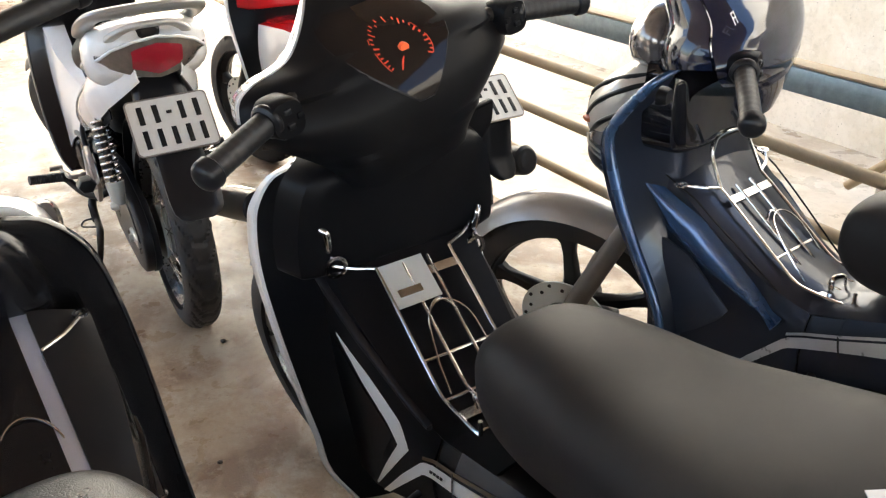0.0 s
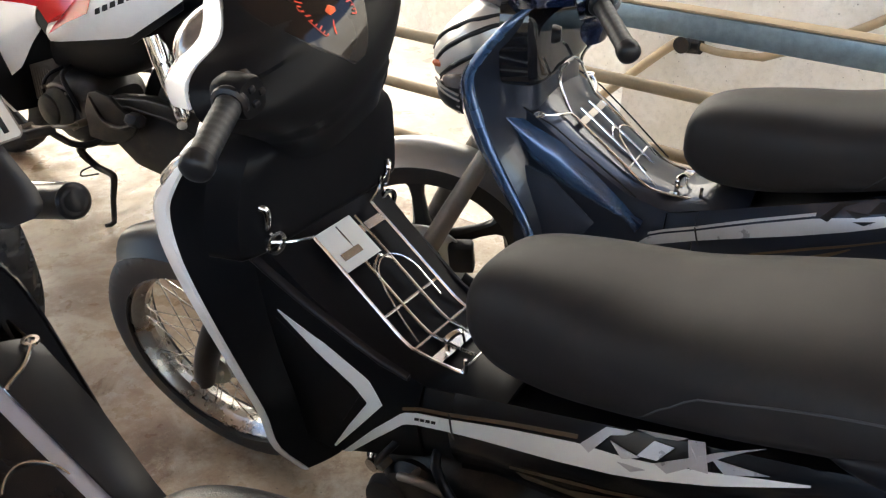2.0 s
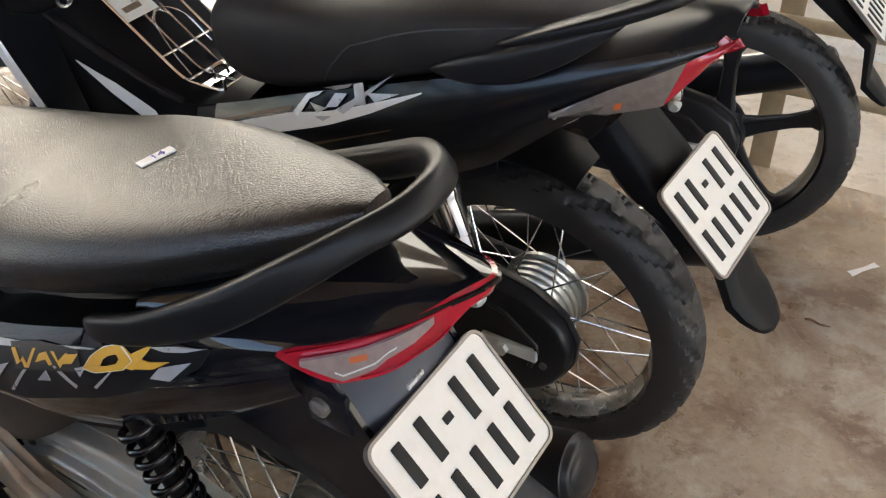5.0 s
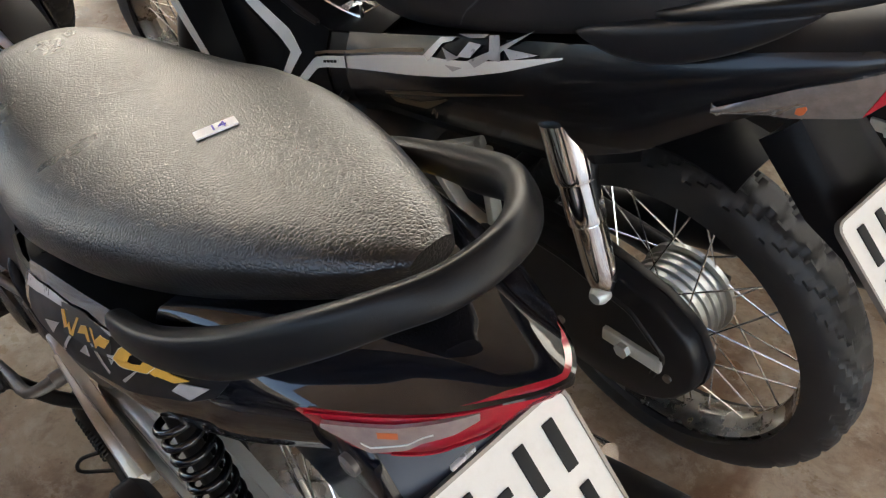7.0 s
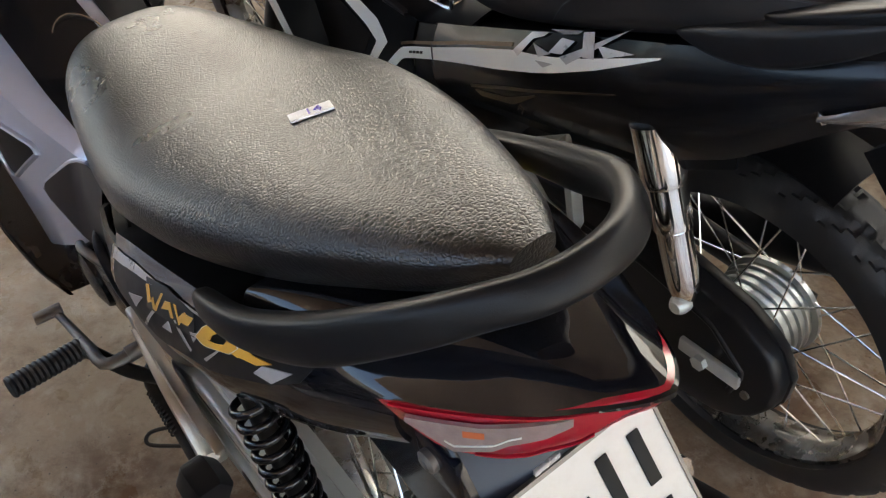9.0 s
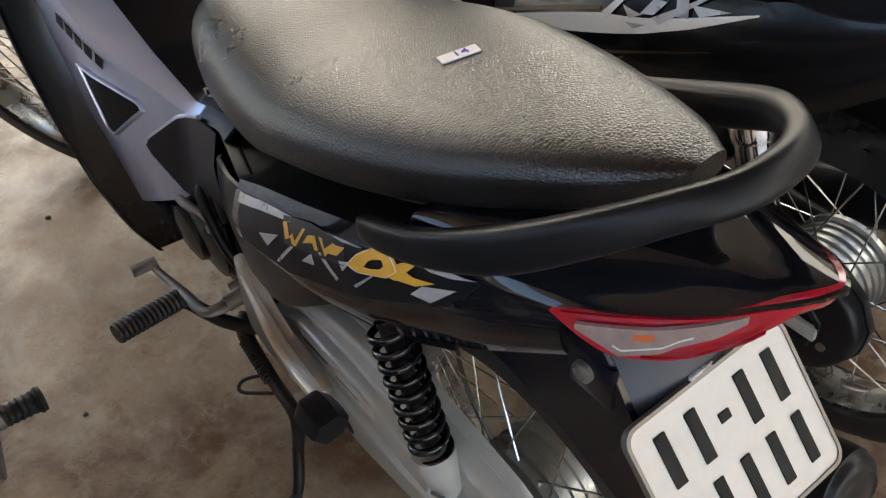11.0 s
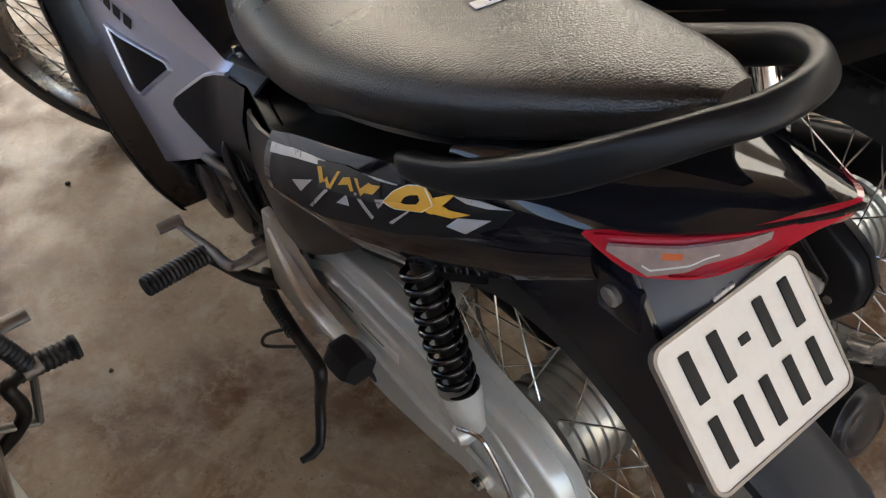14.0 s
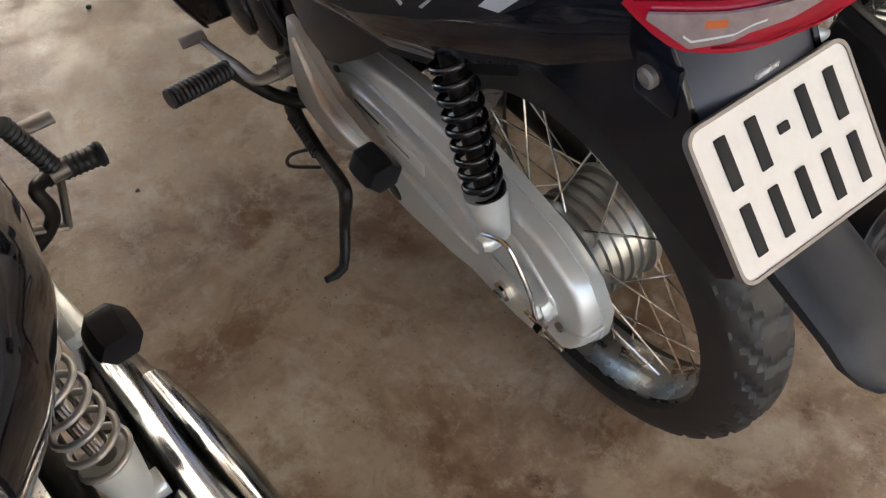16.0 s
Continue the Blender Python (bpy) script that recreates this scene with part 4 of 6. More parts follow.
    fh = spec.get("flap_half", 0.05)
    tip = [(e - d * 0.06, fh, 0.009), (e - d * 0.025, fh - 0.004, 0.007), (e - d * 0.008, fh - 0.016, 0.005), (e, fh - 0.036, 0.004)] if fh > 0.05 else [(e - d * 0.075, fh + 0.004, 0.011), (e - d * 0.045, fh, 0.009), (e - d * 0.02, fh - 0.011, 0.007), (e - d * 0.006, fh - 0.022, 0.005), (e, fh - 0.034, 0.004)]
    for p, w, th in [(a, 0.055, 0.03), (Vector((pt[0], 0, pt[1])) - nrm * back, 0.066, 0.024), (Vector((pb[0], 0, pb[1])) - nrm * (back - 0.006), max(0.045 if spec.get("plate_corners") else 0.055, fh - 0.006), 0.014)] + tip:
        rings.append([p + Vector((0, 1, 0)) * w * u + nrm * th * v for u, v in ((1, -0.9), (1, 0.2), (0.8, 0.8), (0.4, 1), (-0.4, 1), (-0.8, 0.8), (-1, 0.2), (-1, -0.9), (-0.8, -0.3), (0.8, -0.3))])
    part("rear_fender", skin(bmesh.new(), rings), spec.get("flap_mat", BLACK_MATTE), bike)
    grid = []
    for k in range(25):
        ang = radians(15 + 92 * k / 24)
        grid.append([(0.315 * math.cos(ang) * 0.98, u * 0.056, 0.29 + (0.315 - 0.008 * abs(u) ** 2) * math.sin(ang)) for u in (j / 4 - 1 for j in range(9))])
    part("inner_fender", shell([r[::-1] for r in grid], 0.004), BLACK_MATTE, bike)
    bars_plate(bike, pt, pb, spec.get("plate_half", 0.0885), frame_mat=ALU_DULL, corners=spec.get("plate_corners"))
    # swing arm, chain case, shocks
    for sy in (1, -1):
        part("swing_arm", sweep([(0.5, sy * 0.06, 0.33), (0.2, sy * 0.068, 0.305), (-0.04, sy * 0.074, 0.28)], [0.024, 0.02, 0.017], 14, 12, flat=1.3), spec["arm"], bike)
        t0, b0 = (Vector((0.085, sy * 0.125, 0.615)), Vector((0.018, sy * 0.128, 0.375))) if spec["shock"] == "spring" else (Vector((0.108, sy * 0.13, 0.64)), Vector((0.028, sy * 0.13, 0.395)))
        d0 = b0 - t0
        if spec["shock"] == "spring":
            part("shock_spring", spring(t0 + d0 * 0.08, t0 + d0 * 0.78, 0.02 if spec.get("coils", 9.5) > 8 else 0.024, spec.get("coils", 9.5), 0.0041 if spec.get("coils", 9.5) > 8 else 0.0033, 12), spec["spring_mat"], bike)
            part("shock_rod", sweep([t0, t0 + d0 * 0.8], 0.0105, 16), spec.get("rod", STEEL_DARK), bike)
            part("shock_body", sweep([t0 + d0 * 0.75, t0 + d0 * 0.8, t0 + d0 * 0.95, b0], [0.0245, 0.0235, 0.018, 0.016], 20, 10), spec["shock_low"], bike)
        else:
            part("shock_body", sweep([t0, t0 + d0 * 0.3, t0 + d0 * 0.31, t0 + d0 * 0.55, t0 + d0 * 0.56, t0 + d0 * 0.9, b0], [0.029, 0.029, 0.026, 0.026, 0.023, 0.021, 0.013], 24, 40), CHROME, bike, "chrome covered shock absorber")
        part("shock_bolt", lathe([(0, 0), (0.014, 0), (0.014, 0.012), (0.009, 0.02), (0, 0.02)], 12, centre=(b0.x, b0.y + (0.004 if sy > 0 else -0.024), b0.z)), ALU, bike)
    case = [(0.45, 0.385), (0.348, 0.412), (0.227, 0.428), (0.12, 0.428), (0.025, 0.407), (-0.04, 0.392), (-0.092, 0.36), (-0.117, 0.31), (-0.112, 0.262), (-0.085, 0.215), (-0.04, 0.182), (0.02, 0.168), (0.09, 0.17), (0.21, 0.178), (0.31, 0.19), (0.40, 0.25), (0.45, 0.30)]
    case = curve_lin(case + case[:1], 60)[:-1]
    cx, cz = 0.15, 0.3
    rings = []
    for y, sc in ((0.066, 0.93), (0.067, 0.985), (0.071, 1.0), (0.083, 1.0), (0.0835, 0.978), (0.1, 0.972), (0.105, 0.958), (0.108, 0.925), (0.108, 0.6)):
        rings.append([(cx + (x - cx) * (1 - (1 - sc) * 0.6), y, cz + (z - cz) * sc) for x, z in case])
    part("chain_case", skin(bmesh.new(), rings), spec["chain_case"], bike)
    ridge = [(x, 0.107, z) for x, z in curve_lin([(0.42, 0.365), (0.3, 0.385), (0.12, 0.378), (0.0, 0.352), (-0.06, 0.3), (-0.045, 0.25)], 40)]
    part("case_ridge", sweep(ridge, 0.005, 10), spec["chain_case"], bike)
    # A solid dark disc stands for the shade inside a slot.
    part("case_slot", lathe([(0, 0.1), (0.018, 0.1), (0.016, 0.109), (0, 0.109)], 20, centre=(0.245, 0, 0.262)), STEEL_DARK, bike)
    for x, z in ((0.40, 0.345), (-0.07, 0.265), (0.12, 0.245)):
        part("case_bolt", lathe([(0, 0.1), (0.007, 0.1), (0.007, 0.112), (0, 0.112)], 8, centre=(x, 0, z)), ALU_DULL, bike)
    part("chain_adjuster", join([box((-0.06, 0.106, 0.27), (0.04, 0.116, 0.295), 0.003), lathe([(0, 0.1), (0.012, 0.1), (0.012, 0.125), (0, 0.125)], 6, centre=(0, 0, 0.28))]), ALU, bike)
    # engine
    eng = part("engine", join([
        hull([(0.44, 0.40, 0.24, 0.07), (0.48, 0.43, 0.20, 0.11), (0.58, 0.44, 0.19, 0.125), (0.68, 0.42, 0.20, 0.11), (0.74, 0.38, 0.24, 0.07)], 20, 24, 3.4),
        lathe([(0, 0.1), (0.075, 0.1), (0.08, 0.115), (0.07, 0.13), (0.05, 0.135), (0, 0.137)], 32, centre=(0.62, 0, 0.33)),
        lathe([(0, 0.1), (0.04, 0.1), (0.042, 0.118), (0.03, 0.125), (0, 0.127)], 24, centre=(0.5, 0, 0.33))]), spec["engine"], bike)
    for sy in (1, -1):
        part("hose", sweep([(0.60, sy * 0.07, 0.455), (0.585, sy * 0.118, 0.44), (0.545, sy * 0.128, 0.39), (0.52, sy * 0.122, 0.34), (0.50, sy * 0.1, 0.30)], 0.008, 10, 24), BLACK_SATIN, eng)
        part("hose", sweep([(0.66, sy * 0.06, 0.44), (0.67, sy * 0.112, 0.425), (0.70, sy * 0.12, 0.38), (0.72, sy * 0.1, 0.34)], 0.006, 10, 20), BLACK_SATIN, eng)
    part("gear_cover", lathe([(0, 0.118), (0.05, 0.118), (0.056, 0.126), (0.05, 0.142), (0.03, 0.148), (0, 0.15)], 28, centre=(0.665, 0, 0.315)), spec["engine"], eng)
    part("clutch_rod", sweep([(0.56, 0.125, 0.40), (0.6, 0.14, 0.415), (0.64, 0.138, 0.40)], 0.007, 10, 12), ALU_DULL, eng)
    for k in range(8):
        part("cooling_fin", box((0.735 + k * 0.014, -0.065, 0.30), (0.739 + k * 0.014, 0.065, 0.42), 0.001), ALU_DULL, eng)
    for x, z in ((0.56, 0.39), (0.68, 0.39), (0.69, 0.28), (0.56, 0.27), (0.62, 0.405)):
        part("case_screw", lathe([(0, 0.115), (0.006, 0.115), (0.006, 0.137), (0, 0.137)], 8, centre=(x, 0, z)), ALU_DULL, eng)
    # footpegs, pedal, stands
    folded = spec.get("low_peg", False)
    for sy in (1, -1):
        if folded and sy < 0:
            ribs = [(0.535, -0.222 - 0.08 * k / 30, 0.296 - 0.012 * k / 30) for k in range(31)]
            part("foot_peg", sweep(ribs, [(0.0155 if k < 27 else 0.018) + (0.0018 if k % 3 == 1 else 0) for k in range(31)], 14, flat=0.9), GRIP_RUBBER, bike)
            part("peg_bar", sweep([(0.5, -0.11, 0.21), (0.5, -0.172, 0.233), (0.5, -0.2, 0.255), (0.5, -0.207, 0.278), (0.505, -0.205, 0.31), (0.535, -0.23, 0.295)], 0.01, 12, 24), STEEL_DARK, bike)
        else:
            part("peg_bar", sweep([(0.47, sy * 0.06, 0.27), (0.48, sy * 0.12, 0.235), (0.53, sy * 0.165, 0.235), (0.572, sy * 0.2, 0.272), (0.575, sy * 0.215, 0.285)], 0.011, 12, 20), STEEL_DARK, bike)
            ribs = [(0.575 - 0.018 * k / 30, sy * (0.2 + 0.112 * k / 30), 0.286 + 0.018 * k / 30) for k in range(31)]
            part("foot_peg", sweep(ribs, [0.0165 + (0.002 if k % 2 else 0) for k in range(31)], 14, flat=0.85), GRIP_RUBBER, bike)
        # passenger peg on its bracket
        plate_pts = [(0.438, 0.436), (0.408, 0.437), (0.368, 0.397), (0.322, 0.37), (0.247, 0.371), (0.222, 0.365), (0.23, 0.335), (0.287, 0.305), (0.351, 0.25), (0.409, 0.24), (0.46, 0.237), (0.49, 0.25), (0.475, 0.322)] if spec.get("tail_kind") == "broad" else [(0.465, 0.36), (0.432, 0.42), (0.387, 0.432), (0.325, 0.424), (0.285, 0.398), (0.25, 0.376), (0.222, 0.372), (0.205, 0.36), (0.235, 0.325), (0.285, 0.29), (0.38, 0.268), (0.465, 0.268)]
        if spec.get("open_bracket"):
            part("peg_bracket", sweep([(x, sy * 0.14, z) for x, z in ((0.352, 0.475), (0.24, 0.542), (0.232, 0.535), (0.226, 0.48), (0.218, 0.41), (0.222, 0.395), (0.25, 0.395), (0.287, 0.405), (0.32, 0.44), (0.346, 0.474), (0.352, 0.475))], 0.011, 10, flat=0.8, p=3.5), spec["bracket"], bike, "open triangular alloy peg bracket")
            part("passenger_peg", hull([(0.152, 0.408, 0.378, 0.014), (0.157, 0.414, 0.372, 0.025), (0.195, 0.414, 0.372, 0.025), (0.215, 0.408, 0.378, 0.016)], 10, 6, 2.2), BLACK_SATIN, bike).matrix_local = Matrix.Translation((0.02, sy * 0.16, 0))
            continue
        part("peg_bracket", slab([(x, sy * (0.15 - 0.04 * (x - 0.2)), z) for x, z in plate_pts], 0.014, 0.004), spec["bracket"], bike)
        part("bracket_ridge", sweep([(0.425, sy * 0.149, 0.41), (0.37, sy * 0.152, 0.345), (0.3, sy * 0.156, 0.335), (0.225, sy * 0.162, 0.36)], [0.004, 0.009, 0.011, 0.012], 10, 18, flat=0.6), spec["bracket"], bike)
        part("passenger_peg", hull([(0.152, 0.408, 0.378, 0.014), (0.157, 0.414, 0.372, 0.025), (0.195, 0.414, 0.372, 0.025), (0.205, 0.408, 0.378, 0.016)], 10, 6, 2.2), BLACK_SATIN, bike).matrix_local = Matrix.Translation((0, sy * 0.185, 0))
    part("gear_pedal", join([sweep([(0.495, 0.15, 0.305), (0.5, 0.195, 0.308), (0.56, 0.2, 0.30), (0.63, 0.205, 0.285), (0.675, 0.21, 0.283)], [0.012, 0.009, 0.007, 0.006], 12, 16, flat=0.7), sweep([(0.675, 0.2, 0.285), (0.68, 0.24, 0.285)], 0.012, 12, flat=0.6), lathe([(0, 0.12), (0.012, 0.12), (0.012, 0.165), (0, 0.165)], 16, centre=(0.494, 0, 0.307))]), ALU_DULL, bike)
    part("side_stand", join([sweep([(0.54, 0.13, 0.215), (0.521, 0.15, 0.205), (0.448, 0.155, 0.172), (0.375, 0.16, 0.165), (0.358, 0.166, 0.148), (0.366, 0.177, 0.085), (0.352, 0.195, 0.04), (0.338, 0.21, 0.026)], [0.016, 0.013, 0.0105, 0.011, 0.011, 0.0095, 0.009, 0.008], 12, 28), sweep([(0.338, 0.208, 0.026), (0.333, 0.228, 0.024), (0.331, 0.246, 0.03)], [0.0085, 0.008, 0.006], 10)]), STEEL_DARK, bike)
    part("stand_spring", spring((0.515, 0.158, 0.2), (0.44, 0.162, 0.172), 0.007, 12, 0.0016, 6), STEEL_DARK, bike)
    part("stand_loop", sweep([(0.448, 0.155, 0.178), (0.475, 0.19, 0.165), (0.47, 0.2, 0.15), (0.43, 0.165, 0.155)], 0.003, 8, 20), STEEL_DARK, bike)
    if folded:
        part("kick_starter", join([sweep([KICK0, KICK1], 0.0075, 10, flat=0.7), sweep([KICK1, KICK2], 0.0075, 10, flat=0.7), lathe([(0, -0.012), (0.012, -0.012), (0.012, 0.012), (0, 0.012)], 14, centre=KICK2)]), ALU_DULL, bike)
        part("pedal_pad", sweep([(0.55, -0.226, 0.366), (0.55, -0.27, 0.363)], 0.013, 14, flat=0.6), ALU_DULL, bike, "knurled grey pedal pad")
        kick = [Vector(KICK2).lerp(Vector(KICK3), 0.1 + 0.9 * k / 24) for k in range(25)]
    else:
        part("kick_starter", sweep([(0.47, -0.12, 0.30), (0.47, -0.18, 0.30), (0.5, -0.188, 0.33), (0.54, -0.19, 0.385)], 0.008, 10, 16, flat=0.7), ALU_DULL, bike)
        kick = [(0.54 + 0.02 * k / 24, -0.19 + 0.075 * k / 24, 0.387 + 0.02 * k / 24) for k in range(25)]
    part("kick_rubber", sweep(kick, [0.011 + (0.002 if k % 2 else 0) for k in range(25)], 12), GRIP_RUBBER, bike)
    part("brake_pedal", join([sweep([(0.46, -0.1, 0.235), (0.58, -0.15, 0.235), (0.67, -0.185, 0.27)], 0.008, 10, 12, flat=0.6), hull([(0.655, 0.286, 0.272, 0.02), (0.665, 0.288, 0.27, 0.03), (0.7, 0.288, 0.272, 0.03), (0.71, 0.284, 0.276, 0.02)], 8, 16, 3)]), ALU_DULL, bike)
    for v in bike.children[-1].data.vertices:
        if v.co.z > 0.268 and v.co.x > 0.65 and abs(v.co.y) < 0.05:
            v.co.y -= 0.195
    # exhaust on the right
    part("exhaust_pipe", sweep([(0.74, -0.03, 0.28), (0.66, -0.06, 0.19), (0.5, -0.12, 0.17), (0.3, -0.145, 0.22)], 0.014, 14, 24), CHROME, bike)
    part("muffler", sweep([(0.34, -0.15, 0.21), (0.24, -0.155, 0.24), (0.2, -0.157, 0.252), (-0.2, -0.17, 0.375), (-0.26, -0.172, 0.393), (-0.27, -0.172, 0.396)], [0.018, 0.036, 0.043, 0.045, 0.042, 0.02], 24, 30), spec["muffler"], bike)
    part("heat_shield", sweep([(0.18, -0.19, 0.27), (0.05, -0.197, 0.31), (-0.15, -0.207, 0.372)], [0.02, 0.027, 0.02], 16, 14, flat=1.2), spec["heat_shield"], bike)
    part("frame_underside", hull([(0.72, 0.55, 0.42, 0.05), (0.5, 0.58, 0.42, 0.06), (0.3, 0.65, 0.48, 0.075), (0.1, 0.72, 0.6, 0.08), (-0.1, 0.78, 0.7, 0.07)], 14, 20, 3), BLACK_MATTE, bike)
    bike.matrix_world = place
    return bike


def wire_rack(bike, dz=0.0, dx=0.0, eyes=0.125, tall=False):
    """A small stainless wire carrier between leg shield and seat."""
    r = 0.0032
    rack = new("wire_carrier")
    rack.parent = bike
    rack.matrix_local = pose(dx, 0, dz)
    rack["label"] = "stainless steel wire carrier on the leg shield"
    run = [(0.835, 0.702), (0.80, 0.677), (0.70, 0.602), (0.675, 0.585), (0.655, 0.578), (0.61, 0.576), (0.573, 0.578)]
    for sy in (1, -1):
        part("side_wire", sweep([(0.874, sy * eyes, 0.718), (0.85, sy * 0.095, 0.712), (0.84, sy * 0.066, 0.706)] + [(x, sy * 0.062, z) for x, z in run] + [(0.567, sy * 0.062, 0.584), (0.566, sy * 0.062, 0.604)], r, 8, 56), WIRE, rack)
        part("eye_ring", lathe([(0.006, -0.002), (0.011, -0.002), (0.011, 0.002), (0.006, 0.002)], 16, axis="z", centre=(0.878, sy * eyes, 0.718)), WIRE, rack)
        part("inner_wire", sweep([(x, sy * 0.021, z) for x, z in run], r * 0.9, 8, 44), WIRE, rack)
    for x, z in ((0.573, 0.58), (0.66, 0.576), (0.715, 0.609)):
        part("cross_wire", sweep([(x, -0.062, z), (x, 0.062, z)], r * 0.9, 8), WIRE, rack)
    part("loop_wire", sweep([(0.66, 0.05, 0.583), (0.70, 0.045, 0.618), (0.745, 0.03, 0.66), (0.755, 0.0, 0.672), (0.735, -0.03, 0.652), (0.69, -0.04, 0.604)], r * 0.5, 6, 30), WIRE, rack)
    part("cross_wire", sweep([(0.765, -0.021, 0.65), (0.772, 0, 0.664), (0.765, 0.021, 0.65)], r * 0.8, 8, 12), WIRE, rack)
    plate = None if tall else part("rack_plate", slab([(0.838, -0.012, 0.706), (0.838, 0.06, 0.706), (0.778, 0.06, 0.664), (0.778, -0.012, 0.664)], 0.0015), ALU, rack, "polished name plate")
    if plate:
        part("plate_print", slab([(0.80, 0.05, 0.6812), (0.80, 0.012, 0.6812), (0.79, 0.012, 0.6742), (0.79, 0.05, 0.6742)], 0.0012), CHROME_DULL, plate)
    part("rack_strap", slab([(0.822, -0.062, 0.692), (0.822, 0.062, 0.692), (0.81, 0.062, 0.684), (0.81, -0.062, 0.684)], 0.0015), WIRE, rack)
    part("rack_strap", slab([(0.63, -0.062, 0.5745), (0.63, 0.062, 0.5745), (0.612, 0.062, 0.5735), (0.612, -0.062, 0.5735)], 0.0015), WIRE, rack)
    part("rack_clip", sweep([(0.62, 0.035, 0.578), (0.62, 0.035, 0.598), (0.612, 0.012, 0.6), (0.61, 0.008, 0.58)], r * 1.6, 8, 14, flat=0.5), WIRE, rack)
    if tall:
        for sy in (1, -1):
            part("hook_wire", sweep([(0.838, sy * 0.062, 0.704), (0.855, sy * 0.06, 0.735), (0.87, sy * 0.056, 0.77), (0.862, sy * 0.056, 0.795), (0.852, sy * 0.056, 0.806)], r, 8, 24), WIRE, rack)
        part("cross_wire", sweep([(0.868, -0.056, 0.765), (0.876, -0.03, 0.785), (0.876, 0.03, 0.785), (0.868, 0.056, 0.765)], r, 8, 16), WIRE, rack)
    return rack


SHIELD_RSX = [(0.85, 0.95, 0.12, 0.915), (0.83, 0.975, 0.15, 0.91), (0.79, 1.0, 0.168, 0.905), (0.745, 1.02, 0.175, 0.90), (0.68, 1.0, 0.186, 0.895), (0.60, 0.962, 0.188, 0.89), (0.50, 0.915, 0.184, 0.88), (0.42, 0.888, 0.176, 0.865), (0.34, 0.888, 0.165, 0.86), (0.27, 0.87, 0.13, 0.85)]
SHIELD_ALPHA = [(0.83, 0.955, 0.07, 0.93), (0.80, 0.985, 0.12, 0.945), (0.74, 1.0, 0.165, 0.965), (0.66, 0.995, 0.185, 0.97), (0.56, 0.97, 0.195, 0.95), (0.46, 0.93, 0.198, 0.91), (0.36, 0.87, 0.196, 0.85), (0.28, 0.80, 0.185, 0.785), (0.24, 0.75, 0.165, 0.74)]
SEAT_RSX = [(0.567, 0.705, 0.675, 0.03), (0.555, 0.745, 0.64, 0.07), (0.51, 0.772, 0.612, 0.092), (0.42, 0.79, 0.617, 0.108), (0.31, 0.803, 0.65, 0.12), (0.2, 0.832, 0.69, 0.132), (0.1, 0.857, 0.728, 0.137), (0.0, 0.863, 0.76, 0.13), (-0.07, 0.857, 0.788, 0.11), (-0.115, 0.842, 0.797, 0.07), (-0.132, 0.822, 0.806, 0.025)]
SEAT_ALPHA = [(0.545, 0.70, 0.66, 0.03), (0.535, 0.735, 0.63, 0.065), (0.48, 0.757, 0.615, 0.095), (0.38, 0.768, 0.635, 0.118), (0.28, 0.777, 0.665, 0.134), (0.2, 0.793, 0.70, 0.138), (0.11, 0.813, 0.725, 0.128), (0.02, 0.833, 0.752, 0.104), (-0.06, 0.85, 0.785, 0.072), (-0.12, 0.86, 0.815, 0.044), (-0.155, 0.863, 0.842, 0.018)]

COMMON = dict(wheels="spoked", steer=13, fender=BLACK_SATIN, cowl_rear=BLACK_MATTE, cowl_front=WHITE_PAINT, inner=BLACK_MATTE, shield=BLACK_MATTE, edge=WHITE_PAINT,
              front_cover=BLACK_MATTE, middle=BLACK_MATTE, side_cover=BLACK_SEMI, tail=BLACK_SATIN, tail_x=-0.27, seat=SEAT_FINE, rail_mat=RAIL_BLACK, arm=STEEL_DARK,
              shock="cover", spring_mat=BLACK_PAINT, shock_low=ALU, chain_case=BLACK_SATIN, engine=STEEL_DARK, bracket=ALU, muffler=BLACK_SATIN, heat_shield=CHROME,
              flank=FLANK_RSX, shield_rows=SHIELD_RSX, seat_rows=SEAT_RSX, seat_label="long black grained vinyl seat",
              rail=[(0.0, 0.118, 0.812), (-0.04, 0.122, 0.826), (-0.1, 0.117, 0.85), (-0.15, 0.104, 0.868), (-0.198, 0.072, 0.884), (-0.22, 0.036, 0.891), (-0.226, 0.0, 0.893)],
              rail_flat=0.45, rail_radius=[0.008, 0.016, 0.02, 0.022, 0.023, 0.022, 0.022], rail_pad=True,
              plate=((-0.228, 0.65), (-0.324, 0.556)), flap=(-0.378, 0.408))

KICK0, KICK1, KICK2, KICK3 = (0.5, -0.165, 0.262), (0.5, -0.214, 0.234), (0.5, -0.24, 0.323), (0.5, -0.213, 0.425)
LEAN = 5.0


def stand(x, y, heading, lean=LEAN):
    return pose(x, y, 0, 0, 0, heading) @ pose(0, 0, 0, -lean, 0, 0)


